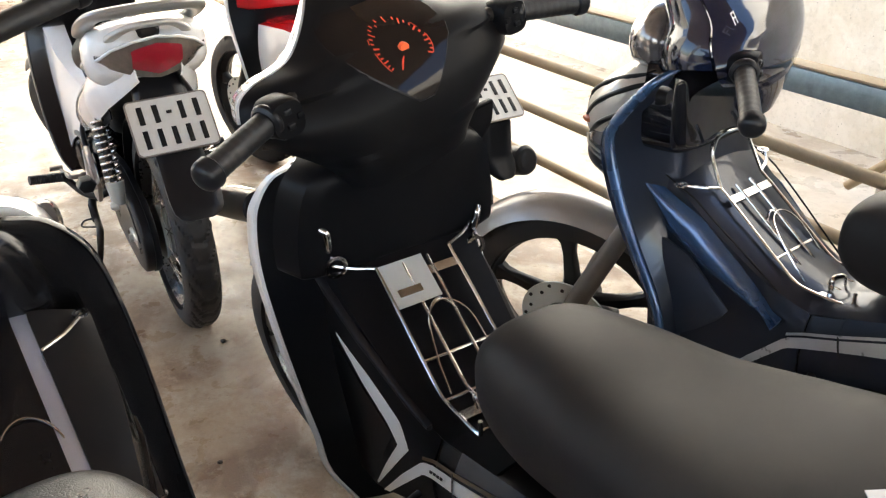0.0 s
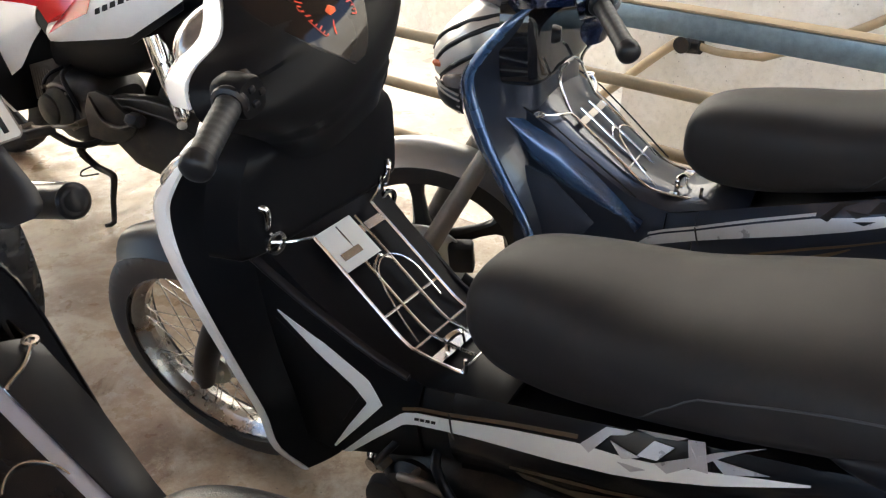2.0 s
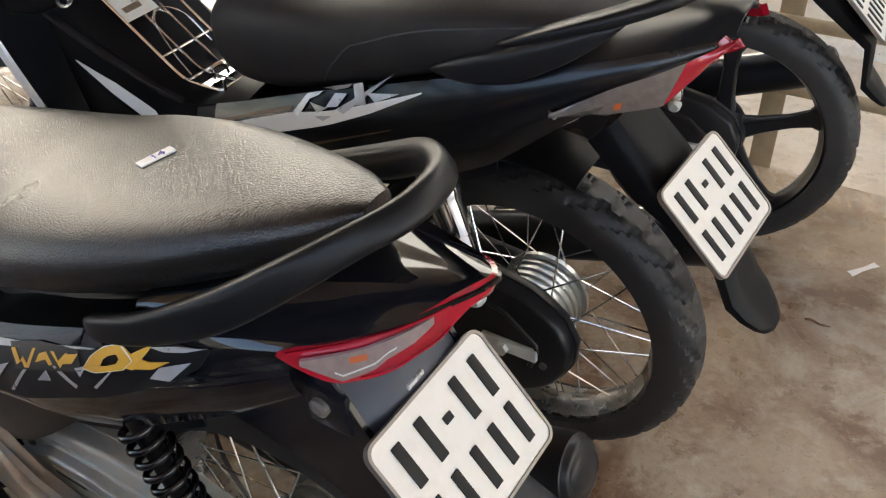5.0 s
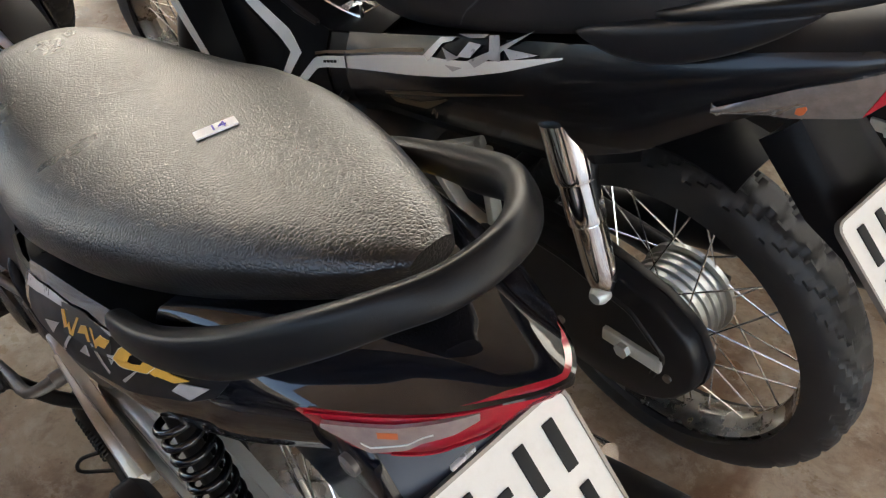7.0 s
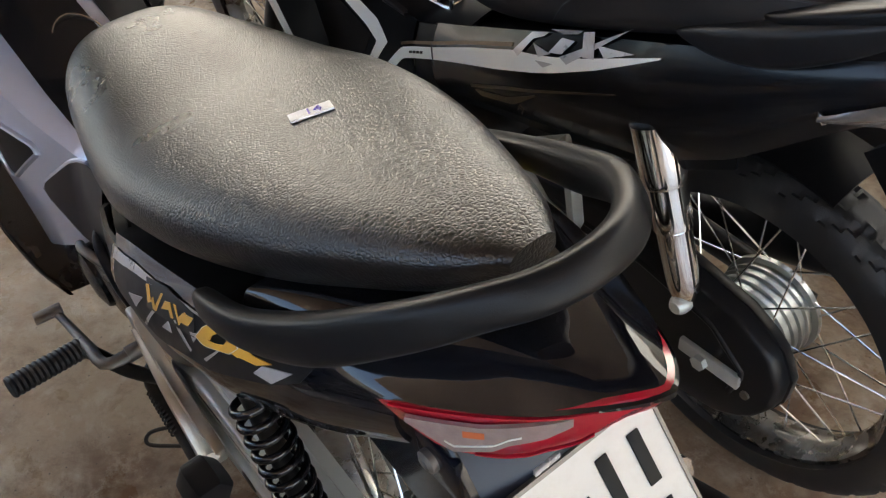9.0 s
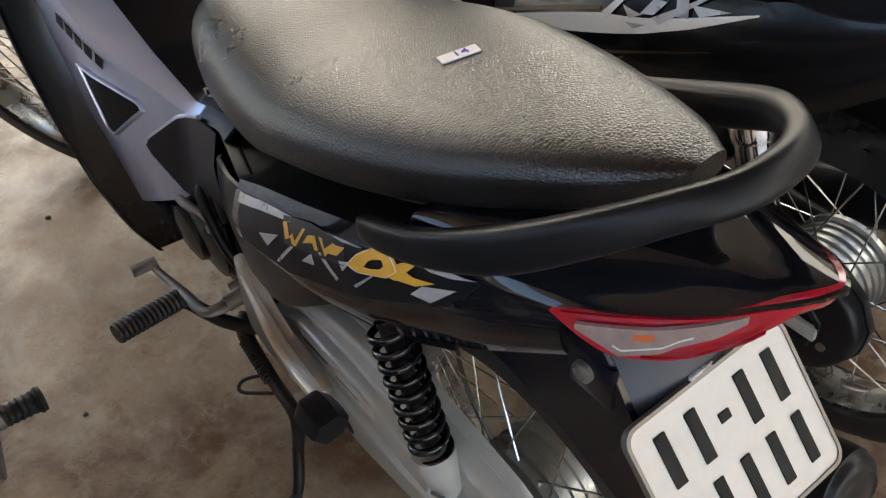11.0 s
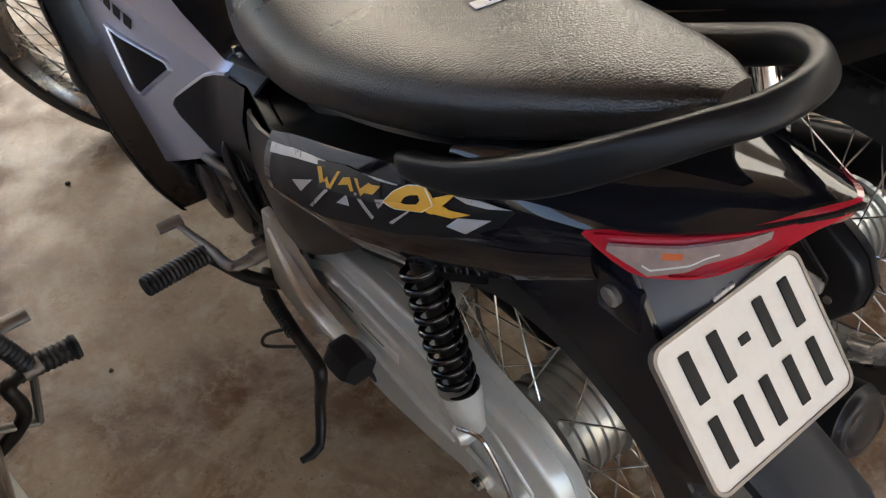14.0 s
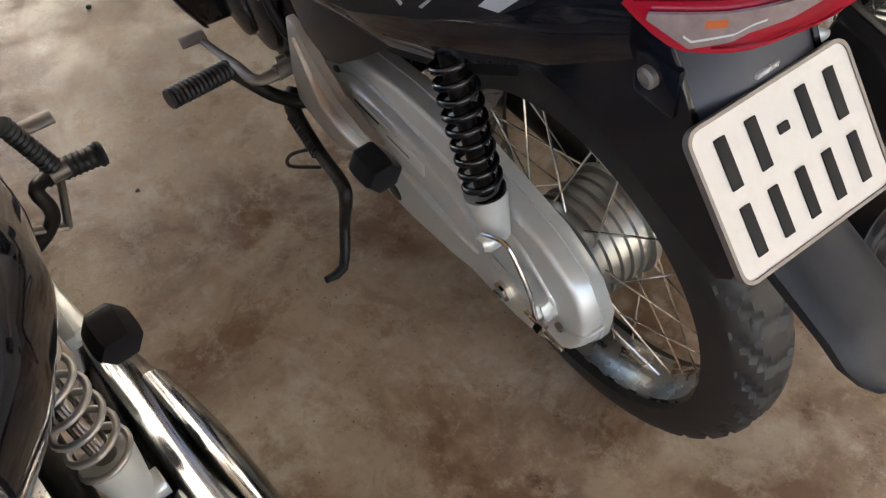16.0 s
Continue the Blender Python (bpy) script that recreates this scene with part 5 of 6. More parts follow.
def tail_lamps(bike, fl, kind):
    lamp = new("tail_lamp")
    lamp.parent = bike
    if kind == "rsx":
        for sy in (1, -1):
            ind = part("indicator_lens", flank_band(fl, [(-0.085, 0.742), (-0.155, 0.783), (-0.23, 0.818)], [(-0.085, 0.735), (-0.15, 0.742), (-0.209, 0.759)], sy, 0.005, 20, 7, 0.012, 0.004), CLEAR_LENS, lamp, "clear indicator lens")
            part("red_lens", flank_band(fl, [(-0.2305, 0.8185), (-0.276, 0.845)], [(-0.2095, 0.7595), (-0.238, 0.795), (-0.271, 0.836)], sy, 0.006, 14, 7, 0.014, 0.004), RED_LENS, lamp, "red tail lamp lens")
            part("amber_bulb", lathe([(0, -0.004), (0.008, -0.004), (0.008, 0.002), (0, 0.0035)], 16, centre=(-0.157, sy * (flank_y(fl, -0.157, 0.758) + 0.006), 0.758)), ORANGE_LENS, lamp)
    else:
        low_pts = curve_through(LAMP_LOW, 60)[::-1]

        def top(w):
            return alpha_rim(w)[2]

        def low(w):
            return float(np.interp(w, [p[0] for p in low_pts], [p[1] for p in low_pts]))

        def clear_low(w):
            return float(np.interp(w, [p[0] for p in CLEAR_LOW[::-1]], [p[1] for p in CLEAR_LOW[::-1]]))

        def lens(s0, s1, hi, lo, out, thick, cols=8, n=36):
            grid = []
            for k in range(n + 1):
                u = s0 + (s1 - s0) * k / n
                w = abs(u)
                x, y, _ = alpha_rim(u, out)
                row = []
                for j in range(cols):
                    z = hi(w) + (lo(w) - hi(w)) * j / (cols - 1)
                    f = (top(w) - z) / max(0.004, top(w) - low(w))
                    row.append((x + 0.004 * f * f, y, z))
                grid.append(row)
            return shell(grid, thick)
        part("lamp_base", hull([(-0.05, 0.745, 0.70, 0.07), (-0.1, 0.755, 0.715, 0.07), (-0.16, 0.775, 0.74, 0.05), (-0.215, 0.79, 0.77, 0.025)], 14, 20, 3), NAVY_BLACK, lamp)
        red = part("red_lens", lens(-1, 1, top, low, 0.003, 0.004), RED_LENS, lamp, "red tail lamp lens across the tail")
        for sy in (1, -1):
            clear = part("clear_lens", lens(sy * 0.92, sy * 0.38, lambda w: top(w) - 0.005 - 0.03 * max(0, min(0.3, w - 0.38)), clear_low, 0.0042, 0.003, 6, 36), LAMP_CLEAR, red, "clear indicator lens")
            part("amber_bulb", lens(sy * 0.74, sy * 0.67, lambda w: top(w) - 0.019, lambda w: top(w) - 0.026, 0.0052, 0.002, 4, 8), ORANGE_LENS, clear)
            part("clear_ridge", lens(sy * 0.8, sy * 0.55, lambda w: clear_low(w) + 0.0085, lambda w: clear_low(w) + 0.0065, 0.0054, 0.002, 3, 16), ALU, clear)
            part("red_ridge", lens(sy * 0.7, sy * 0.3, lambda w: low(w) + 0.008, lambda w: low(w) + 0.006, 0.0046, 0.002, 3, 20), RED_LENS, red)
            part("red_ridge", lens(sy * 0.97, sy * 0.3, lambda w: top(w) - 0.003, lambda w: top(w) - 0.005, 0.0046, 0.002, 3, 24), RED_LENS, red)
    return lamp


# bike with the white striped black body
bike_b = tagged(make_bike(dict(COMMON, fender_to=136, cover_rows=COVER_WIDE, bar=((0.845, 0.12, 1.02), (0.785, 0.325, 0.99)), grip_from=0.46, open_bracket=True, bracket=ALU_PALE, spine_crown=0.012, edge_width=0.05, wing=True, plate_corners=((-0.2248, 0.114, 0.6531), (-0.2319, -0.0687, 0.6475), (-0.3207, 0.1206, 0.5588))), stand(0.478, 0.553, 123)), "black underbone motorbike with white flank stripes on its side stand", "motorbike", "motorbikes parked in a row")
tail_lamps(bike_b, FLANK_RSX, "rsx")
wire_rack(bike_b)
seat_sticker(bike_b, SEAT_RSX, 0.056, 0.03, -125, "17")

S1 = [(0.868, 0.603), (0.784, 0.572), (0.708, 0.532), (0.683, 0.498), (0.73, 0.437), (0.793, 0.357)], [(0.868, 0.600), (0.798, 0.55), (0.735, 0.512), (0.712, 0.489), (0.754, 0.426), (0.796, 0.359)]
S2 = [(0.78, 0.352), (0.709, 0.436), (0.646, 0.503), (0.557, 0.540), (0.45, 0.588), (0.355, 0.628), (0.266, 0.658), (0.211, 0.680), (0.101, 0.728)], [(0.762, 0.360), (0.70, 0.425), (0.643, 0.484), (0.556, 0.521), (0.457, 0.560), (0.375, 0.592), (0.262, 0.640), (0.189, 0.676), (0.101, 0.726)]
SHARDS = [[(0.348, 0.632), (0.322, 0.664), (0.288, 0.678), (0.296, 0.670), (0.314, 0.660), (0.334, 0.630)],
          [(0.312, 0.656), (0.272, 0.660), (0.292, 0.648)], [(0.296, 0.642), (0.262, 0.652), (0.278, 0.641)],
          [(0.284, 0.684), (0.226, 0.706), (0.236, 0.697), (0.262, 0.686)], [(0.262, 0.682), (0.238, 0.688), (0.252, 0.668), (0.276, 0.660), (0.262, 0.668), (0.254, 0.678)],
          [(0.254, 0.664), (0.214, 0.692), (0.148, 0.741), (0.203, 0.692), (0.238, 0.662)], [(0.226, 0.704), (0.208, 0.712), (0.196, 0.686), (0.216, 0.680), (0.21, 0.69)],
          [(0.198, 0.70), (0.138, 0.716), (0.18, 0.694)]]


def stripes(bike, fl, white, shards, edge, elbow=True):
    for sy in (1, -1):
        if elbow:
            part("stripe_sticker", flank_band(fl, S1[0], S1[1], sy, 0.0018, 50, 3), white, bike, "white stripe sticker")
        part("stripe_sticker", flank_band(fl, S2[0], S2[1], sy, 0.0018, 70, 3), white, bike, "white stripe sticker")
        part("edge_sticker", flank_band(fl, [(x, z + 0.009) for x, z in S2[0][2:6]], [(x, z + 0.004) for x, z in S2[0][2:6]], sy, 0.0016, 40, 2), edge, bike)
        part("seam_line", flank_band(fl, [(0.559, 0.548), (0.548, 0.518)], [(0.555, 0.546), (0.544, 0.516)], sy, 0.003, 4, 2), DECAL_BLACK, bike)
        for q in SHARDS:
            part("logo_shape", flank_shape(fl, q, sy, 0.0036), shards, bike)
        part("arrow_sticker", flank_band(fl, [(0.45, 0.529), (0.352, 0.577), (0.149, 0.665)], [(0.45, 0.524), (0.353, 0.571), (0.149, 0.664)], sy, 0.002, 30, 2), DECAL_BROWN, bike)
        part("arrow_sticker", flank_band(fl, [(0.44, 0.524), (0.36, 0.553), (0.29, 0.595)], [(0.43, 0.516), (0.345, 0.548), (0.288, 0.594)], sy, 0.002, 20, 2), DECAL_BROWN, bike)


stripes(bike_b, FLANK_RSX, DECAL_WHITE, DECAL_SILVER, DECAL_BROWN)
block_b = part("cylinder_head", join([hull([(0.59, 0.345, 0.27, 0.06), (0.61, 0.365, 0.26, 0.085), (0.66, 0.365, 0.255, 0.09), (0.72, 0.345, 0.265, 0.08), (0.75, 0.33, 0.28, 0.05)], 14, 24, 3.2)]), CHROME_DULL, bike_b, "bare metal cylinder head")
for x, z, r in ((0.735, 0.335, 0.02), (0.70, 0.35, 0.014), (0.665, 0.345, 0.02), (0.625, 0.355, 0.012)):
    part("head_boss", lathe([(0, 0.07), (r, 0.07), (r, 0.094), (r * 0.6, 0.1), (r * 0.6, 0.106), (0, 0.106)], 18, centre=(x, 0, z)), CHROME_DULL, block_b)
for k in range(5):
    part("head_fin", box((0.64 + 0.018 * k, 0.05, 0.268), (0.645 + 0.018 * k, 0.098, 0.34), 0.001), CHROME_DULL, block_b)
part("label_sticker", flank_band(FLANK_RSX, [(0.63, 0.5085), (0.575, 0.5315)], [(0.63, 0.4985), (0.575, 0.5215)], 1, 0.0026, 8, 2), DECAL_WHITE, bike_b)
for k in range(4):
    x = 0.622 - 0.011 * k
    part("label_print", flank_shape(FLANK_RSX, [(x, 0.5065 + 0.0047 * k), (x - 0.008, 0.5098 + 0.0047 * k), (x - 0.008, 0.5058 + 0.0047 * k), (x, 0.5025 + 0.0047 * k)], 1, 0.0042), INK_BLACK, bike_b)
for sy in (1, -1):
    part("leg_rib", flank_band(FLANK_RSX, [(0.915, 0.70), (0.80, 0.638), (0.70, 0.585), (0.64, 0.566)], [(0.905, 0.675), (0.79, 0.615), (0.69, 0.565), (0.64, 0.555)], sy, 0.0005, 30, 7, 0.006, 0.009), BLACK_SATIN, bike_b, "moulded rib on the leg cover")
    part("leg_recess", flank_shape(FLANK_RSX, [(0.875, 0.585), (0.80, 0.54), (0.725, 0.498), (0.765, 0.43), (0.80, 0.40), (0.85, 0.45)], sy, 0.0012), BLACK_MATTE, bike_b)
m_fi = Matrix.Translation((0.325, flank_y(FLANK_RSX, 0.325, 0.555) + 0.004, 0.552)) @ pose(0, 0, 0, 90, 0, 180) @ pose(0, 0, 0, 0, 0, -22)
text_mesh("flank_lettering", "FI", 0.018, m_fi, DECAL_BROWN, bike_b)

NOSE_TALL = [(0.93, 0.925, 0.80, 0.12), (1.0, 0.922, 0.765, 0.155), (1.05, 0.902, 0.74, 0.155), (1.1, 0.868, 0.728, 0.132), (1.13, 0.83, 0.735, 0.1), (1.145, 0.795, 0.75, 0.05), (1.15, 0.775, 0.76, 0.02)]
SHIELD_TALL = [(0.93, 0.90, 0.13, 0.90), (0.91, 0.92, 0.16, 0.90), (0.888, 0.94, 0.172, 0.90), (0.827, 0.99, 0.178, 0.90), (0.774, 1.008, 0.178, 0.897), (0.673, 0.975, 0.178, 0.893), (0.587, 0.93, 0.178, 0.885), (0.499, 0.88, 0.176, 0.862), (0.42, 0.862, 0.17, 0.85), (0.34, 0.855, 0.16, 0.845), (0.27, 0.85, 0.13, 0.84)]
bike_c = tagged(make_bike(dict(COMMON, wheels="cast", seat=SEAT_DARK, steer=24, dial=False, fender_from=28, fender=GREY_METAL, cowl_rear=NAVY_GLOSS, cowl_front=NAVY_GLOSS, inner=NAVY_PAINT, shield=NAVY_PAINT, edge=BLUE_PAINT, front_cover=NAVY_PAINT,
                               middle=NAVY_PAINT, side_cover=NAVY_PAINT, fork=ALU_DULL, tail=NAVY_PAINT, nose=SILVER_WARM, rear_x=-0.06, nose_rows=NOSE_TALL, neck=BLACK_PAINT, shield_rows=SHIELD_TALL,
                               neck_rows=[(0.925, 0.13, 0.898), (0.915, 0.145, 0.893), (0.86, 0.155, 0.889), (0.8, 0.155, 0.887), (0.78, 0.142, 0.886), (0.772, 0.12, 0.892)],
                               seat_rows=[(x + 0.05 * max(0.0, (x - 0.1) / 0.45), a, b, c) for x, a, b, c in SEAT_RSX]), stand(1.125, 0.966, 131, 3.0)), "dark blue metallic underbone motorbike with black cast wheels", "motorbike", "motorbikes parked in a row")
tail_lamps(bike_c, FLANK_RSX, "rsx")
wire_rack(bike_c, tall=True)
stripes(bike_c, FLANK_RSX, DECAL_SILVER, DECAL_GREY, DECAL_SILVER, False)
for sy in (1, -1):
    rim_pts = [(xe - 0.004, sy * ye, z) for z, xe, ye, xi in curve_through(SHIELD_TALL, 30)[:26]]
    part("shield_edge_band", sweep(rim_pts, [0.006, 0.009, 0.011, 0.011, 0.01, 0.007], 14), BLUE_BRIGHT, bike_c, "bright blue leg shield edge")
    part("diagonal_cover", flank_band(FLANK_RSX, [(0.938, 0.718), (0.896, 0.699), (0.829, 0.668), (0.754, 0.608), (0.66, 0.525)], [(0.937, 0.70), (0.888, 0.625), (0.818, 0.581), (0.736, 0.546), (0.661, 0.523)], sy, 0.004, 40, 13, 0.012, 0.02), BLUE_BRIGHT, bike_c, "bright blue diagonal leg cover")
    part("leg_panel", flank_band(FLANK_RSX, [(0.955, 0.602), (0.904, 0.611), (0.842, 0.592), (0.752, 0.513)], [(0.88, 0.40), (0.85, 0.42), (0.81, 0.45), (0.768, 0.488)], sy, 0.008, 28, 7, 0.008, 0.006), NAVY_SATIN, bike_c, "dark navy leg panel")
    part("panel_bolt", lathe([(0, 0), (0.008, 0), (0.008, 0.004), (0, 0.005)], 14, centre=(0.935, sy * (flank_y(FLANK_RSX, 0.935, 0.592) + (0.008 if sy > 0 else 0.013)), 0.592)), BLACK_SATIN, bike_c)
    part("crease_line", sweep([(x, sy * (flank_y(FLANK_RSX, x, z) + 0.002), z) for x, z in curve_lin([(0.93, 0.735), (0.85, 0.70), (0.76, 0.635), (0.68, 0.575)], 24)], 0.0018, 6), BLACK_MATTE, bike_c)
    rows = []
    for z, xe, ye, xi in curve_through(SHIELD_TALL, 60):
        if 0.79 < z < 0.918:
            rows.append([(xi + (xe - xi) * max(0.0, (w - 0.55) / 0.45) ** 1.4 - 0.007 - 0.004 * math.sin(math.pi * k / 12), sy * w * ye, z + 0.05 * (w - 0.2) * (0.918 - z) / 0.13 - 0.02 * w) for k, w in ((k, 0.06 + 0.78 * k / 12) for k in range(13))])
    part("glove_pocket", shell(rows if sy < 0 else [r[::-1] for r in rows], 0.006), BLACK_MATTE, bike_c, "black open glove pocket")


def on_nose(x, z, lift=0.0):
    xs, tops, lows, halves = ([r[k] for r in NOSE_TALL] for k in range(4))
    zt, zb, hw = (float(np.interp(x, xs, v)) for v in (tops, lows, halves))
    f = min(0.99, abs((2 * z - zt - zb) / (zt - zb)))
    return hw * (1 - f ** 2.6) ** (1 / 2.6) + lift


for sy in (1, -1):
    for band in ([(1.128, 0.806), (1.09, 0.848), (1.02, 0.886), (0.945, 0.905)], [(1.118, 0.782), (1.066, 0.833), (0.99, 0.876), (0.94, 0.89)], [(1.1, 0.762), (1.04, 0.806), (0.97, 0.845)]):
        part("nose_band", sweep([(x, sy * on_nose(x, z, 0.001), z) for x, z in curve_through(band, 20)], [0.003, 0.0055, 0.005, 0.003], 10), BLACK_SATIN, bike_c, "dark band across the clear headlight")
    part("amber_bulb", hull([(-0.012, 0.004, -0.004, 0.003), (-0.006, 0.008, -0.008, 0.006), (0.006, 0.008, -0.008, 0.006), (0.012, 0.004, -0.004, 0.003)], 8, 14, 2.2), ORANGE_LENS, bike_c).matrix_local = Matrix.Translation((1.1, sy * on_nose(1.1, 0.79, -0.001), 0.79))
    for k in range(4):
        z = 0.748 - 0.013 * k
        part("vent_rib", sweep([(1.045, sy * (0.148 - 0.002 * k), z - 0.012), (1.085, sy * (0.14 - 0.003 * k), z - 0.003), (1.118, sy * (0.112 - 0.003 * k), z + 0.002)], 0.0024, 8, 12), ALU_DULL, bike_c)
part("nose_vent", hull([(1.0, 0.75, 0.67, 0.135), (1.05, 0.762, 0.675, 0.146), (1.09, 0.758, 0.688, 0.135), (1.12, 0.748, 0.70, 0.105), (1.135, 0.735, 0.715, 0.06)], 16, 26, 3), BLACK_SATIN, bike_c, "dark ribbed vent below the headlight")
part("key_slot", hull([(0.776, 0.975, 0.955, 0.016), (0.784, 0.978, 0.952, 0.019), (0.79, 0.978, 0.952, 0.019)], 6, 20, 2.4), BLACK_MATTE, bike_c).matrix_local = pose(0.01, 0.1, 0.0, 0, 0, 20)
text_mesh("badge_lettering", "FI", 0.03, pose(0.79, 0.155, 1.03, 60, 0, -70), PAPER, bike_c)

ALPHA = dict(COMMON, flank=FLANK_ALPHA, shield_rows=SHIELD_ALPHA, seat_rows=SEAT_ALPHA, seat=SEAT_LEATHER, seat_label="black leather grained vinyl seat", shield=BLACK_SEMI, inner=BLACK_SEMI, front_cover=SILVER_PAINT, edge=BLACK_PAINT, cowl_front=BLACK_PAINT,
             side_cover=BLACK_PAINT, tail=BLACK_PAINT, tail_x=-0.127, shock="spring", chain_case=ALU, bracket=ALU_WARM, engine=ENGINE_BLACK, plate=((-0.18, 0.665), (-0.266, 0.578)), flap=(-0.378, 0.452), flap_half=0.04, flap_mat=FLAP_NAVY, plate_corners=((-0.1804, 0.0907, 0.6706), (-0.1802, -0.0861, 0.662), (-0.2682, 0.0954, 0.5733)), middle_drop=0.014, middle=BLACK_SEMI, split=(0.56, 0.37), flank_front=0.965, edge_width=0.02,
             rail=[(0.072, 0.13, 0.737), (0.055, 0.135, 0.744), (-0.01, 0.132, 0.77), (-0.08, 0.114, 0.805), (-0.14, 0.087, 0.845), (-0.177, 0.056, 0.868), (-0.195, 0.03, 0.876), (-0.2, 0.0, 0.878)],
             rail_pad=False, rail_flat=1.35, rail_radius=[0.005, 0.009, 0.0105, 0.0125, 0.011, 0.0095, 0.0095, 0.0095], steer=38, tail_kind="broad", spine=SILVER_PAINT, spine_crown=0.03, stitch=False)
bike_a = tagged(make_bike(dict(ALPHA, front_cover_right=BLACK_SEMI, neck_rows=[(0.83, 0.05, 0.925), (0.81, 0.075, 0.915), (0.77, 0.095, 0.915), (0.72, 0.105, 0.92), (0.66, 0.10, 0.925), (0.62, 0.09, 0.94)], spine_end=0.575, strip_right=-0.04, front_shift=(0.045, 0.085, 0)), stand(0.00665, 0.2537, 123)), "black underbone motorbike with silver leg cover on its side stand", "motorbike", "motorbikes parked in a row")
tail_lamps(bike_a, FLANK_ALPHA, "alpha")
wire_rack(bike_a, -0.02, 0.02)
seat_sticker(bike_a, SEAT_ALPHA, 0.112, -0.01, -108, "14")

for sy in (1, -1):
    def decal(name, pts, lift, material, label=""):
        return part(name, flank_shape(FLANK_ALPHA, pts, sy, lift), material, bike_a, label)
    decal("flank_sticker", [(0.345, 0.596), (0.285, 0.624), (0.21, 0.652), (0.079, 0.704), (-0.002, 0.737), (-0.051, 0.744), (-0.04, 0.725), (-0.006, 0.698), (0.06, 0.662), (0.127, 0.63), (0.215, 0.585), (0.345, 0.54)], 0.0016, DECAL_GREY)
    part("silver_edge_sticker", flank_band(FLANK_ALPHA, [(0.35, 0.598), (0.288, 0.626), (0.21, 0.654), (0.079, 0.7055)], [(0.348, 0.588), (0.29, 0.616), (0.215, 0.647), (0.085, 0.702)], sy, 0.0024, 34, 3), DECAL_SILVER, bike_a, "silver flash sticker")
    decal("sticker_shadow", [(0.228, 0.646), (0.175, 0.67), (0.105, 0.693), (0.098, 0.676), (0.14, 0.657), (0.215, 0.625)], 0.003, DECAL_BLACK)
    for q in ([(0.224, 0.642), (0.217, 0.646), (0.205, 0.638), (0.2, 0.645), (0.192, 0.641), (0.183, 0.66), (0.178, 0.662), (0.188, 0.639), (0.196, 0.636), (0.201, 0.64), (0.211, 0.632)], [(0.17, 0.661), (0.158, 0.668), (0.146, 0.661), (0.151, 0.658), (0.158, 0.661), (0.176, 0.65)],
              [(0.15, 0.672), (0.144, 0.674), (0.136, 0.669), (0.124, 0.682), (0.119, 0.683), (0.132, 0.664)], [(0.119, 0.683), (0.104, 0.69), (0.106, 0.6865), (0.116, 0.6815), (0.11, 0.6815), (0.113, 0.677), (0.13, 0.669), (0.128, 0.673)]):
        decal("gold_letter_shape", q, 0.0036, DECAL_GOLD)
    loop = [(0.092, 0.683), (0.08, 0.700), (0.066, 0.712), (0.047, 0.720), (0.031, 0.711), (0.042, 0.699), (0.074, 0.686), (0.092, 0.683)]
    hole = [(0.069, 0.694), (0.066, 0.701), (0.06, 0.706), (0.05, 0.711), (0.046, 0.708), (0.05, 0.702), (0.062, 0.696), (0.069, 0.694)]
    rim = [(0.0585 + (x - 0.0585) * 1.04, 0.702 + (z - 0.702) * 1.06) for x, z in loop]
    part("emblem_edge", flank_band(FLANK_ALPHA, rim, loop, sy, 0.0036, 40, 2), PAPER, bike_a)
    part("gold_emblem", flank_band(FLANK_ALPHA, loop, hole, sy, 0.0038, 40, 2), DECAL_GOLD, bike_a)
    decal("gold_emblem", [(0.052, 0.718), (0.044, 0.720), (0.03, 0.715), (0.012, 0.716), (-0.011, 0.7235), (0.007, 0.711), (0.029, 0.704), (0.042, 0.706)], 0.0042, DECAL_GOLD)
    decal("gold_emblem", [(0.045, 0.701), (0.031, 0.718), (0.009, 0.7325), (0.015, 0.723), (0.03, 0.703)], 0.0046, DECAL_GOLD)
    for q in ([(0.012, 0.728), (-0.017, 0.738), (-0.049, 0.7455), (-0.026, 0.736), (-0.003, 0.729)], [(0.013, 0.699), (0.002, 0.713), (-0.033, 0.729), (-0.009, 0.703)], [(0.236, 0.588), (0.192, 0.641), (0.187, 0.642), (0.229, 0.591)], [(0.175, 0.631), (0.159, 0.649), (0.152, 0.641)],
              [(0.142, 0.662), (0.108, 0.655), (0.111, 0.651), (0.146, 0.659)], [(0.109, 0.674), (0.091, 0.684), (0.101, 0.669)], [(0.082, 0.666), (0.06, 0.690), (0.058, 0.690), (0.078, 0.666)], [(0.275, 0.598), (0.23, 0.624), (0.254, 0.596)]):
        decal("silver_shard", q, 0.003, DECAL_SILVER)
    for k in range(5):
        x, z = 0.862 - 0.021 * k, 0.622 - 0.009 * k
        part("name_bar", flank_shape(FLANK_ALPHA, [(x, z + 0.004), (x - 0.014, z - 0.003), (x - 0.008, z - 0.02), (x + 0.006, z - 0.013)], sy, 0.002), INK_BLACK, bike_a)

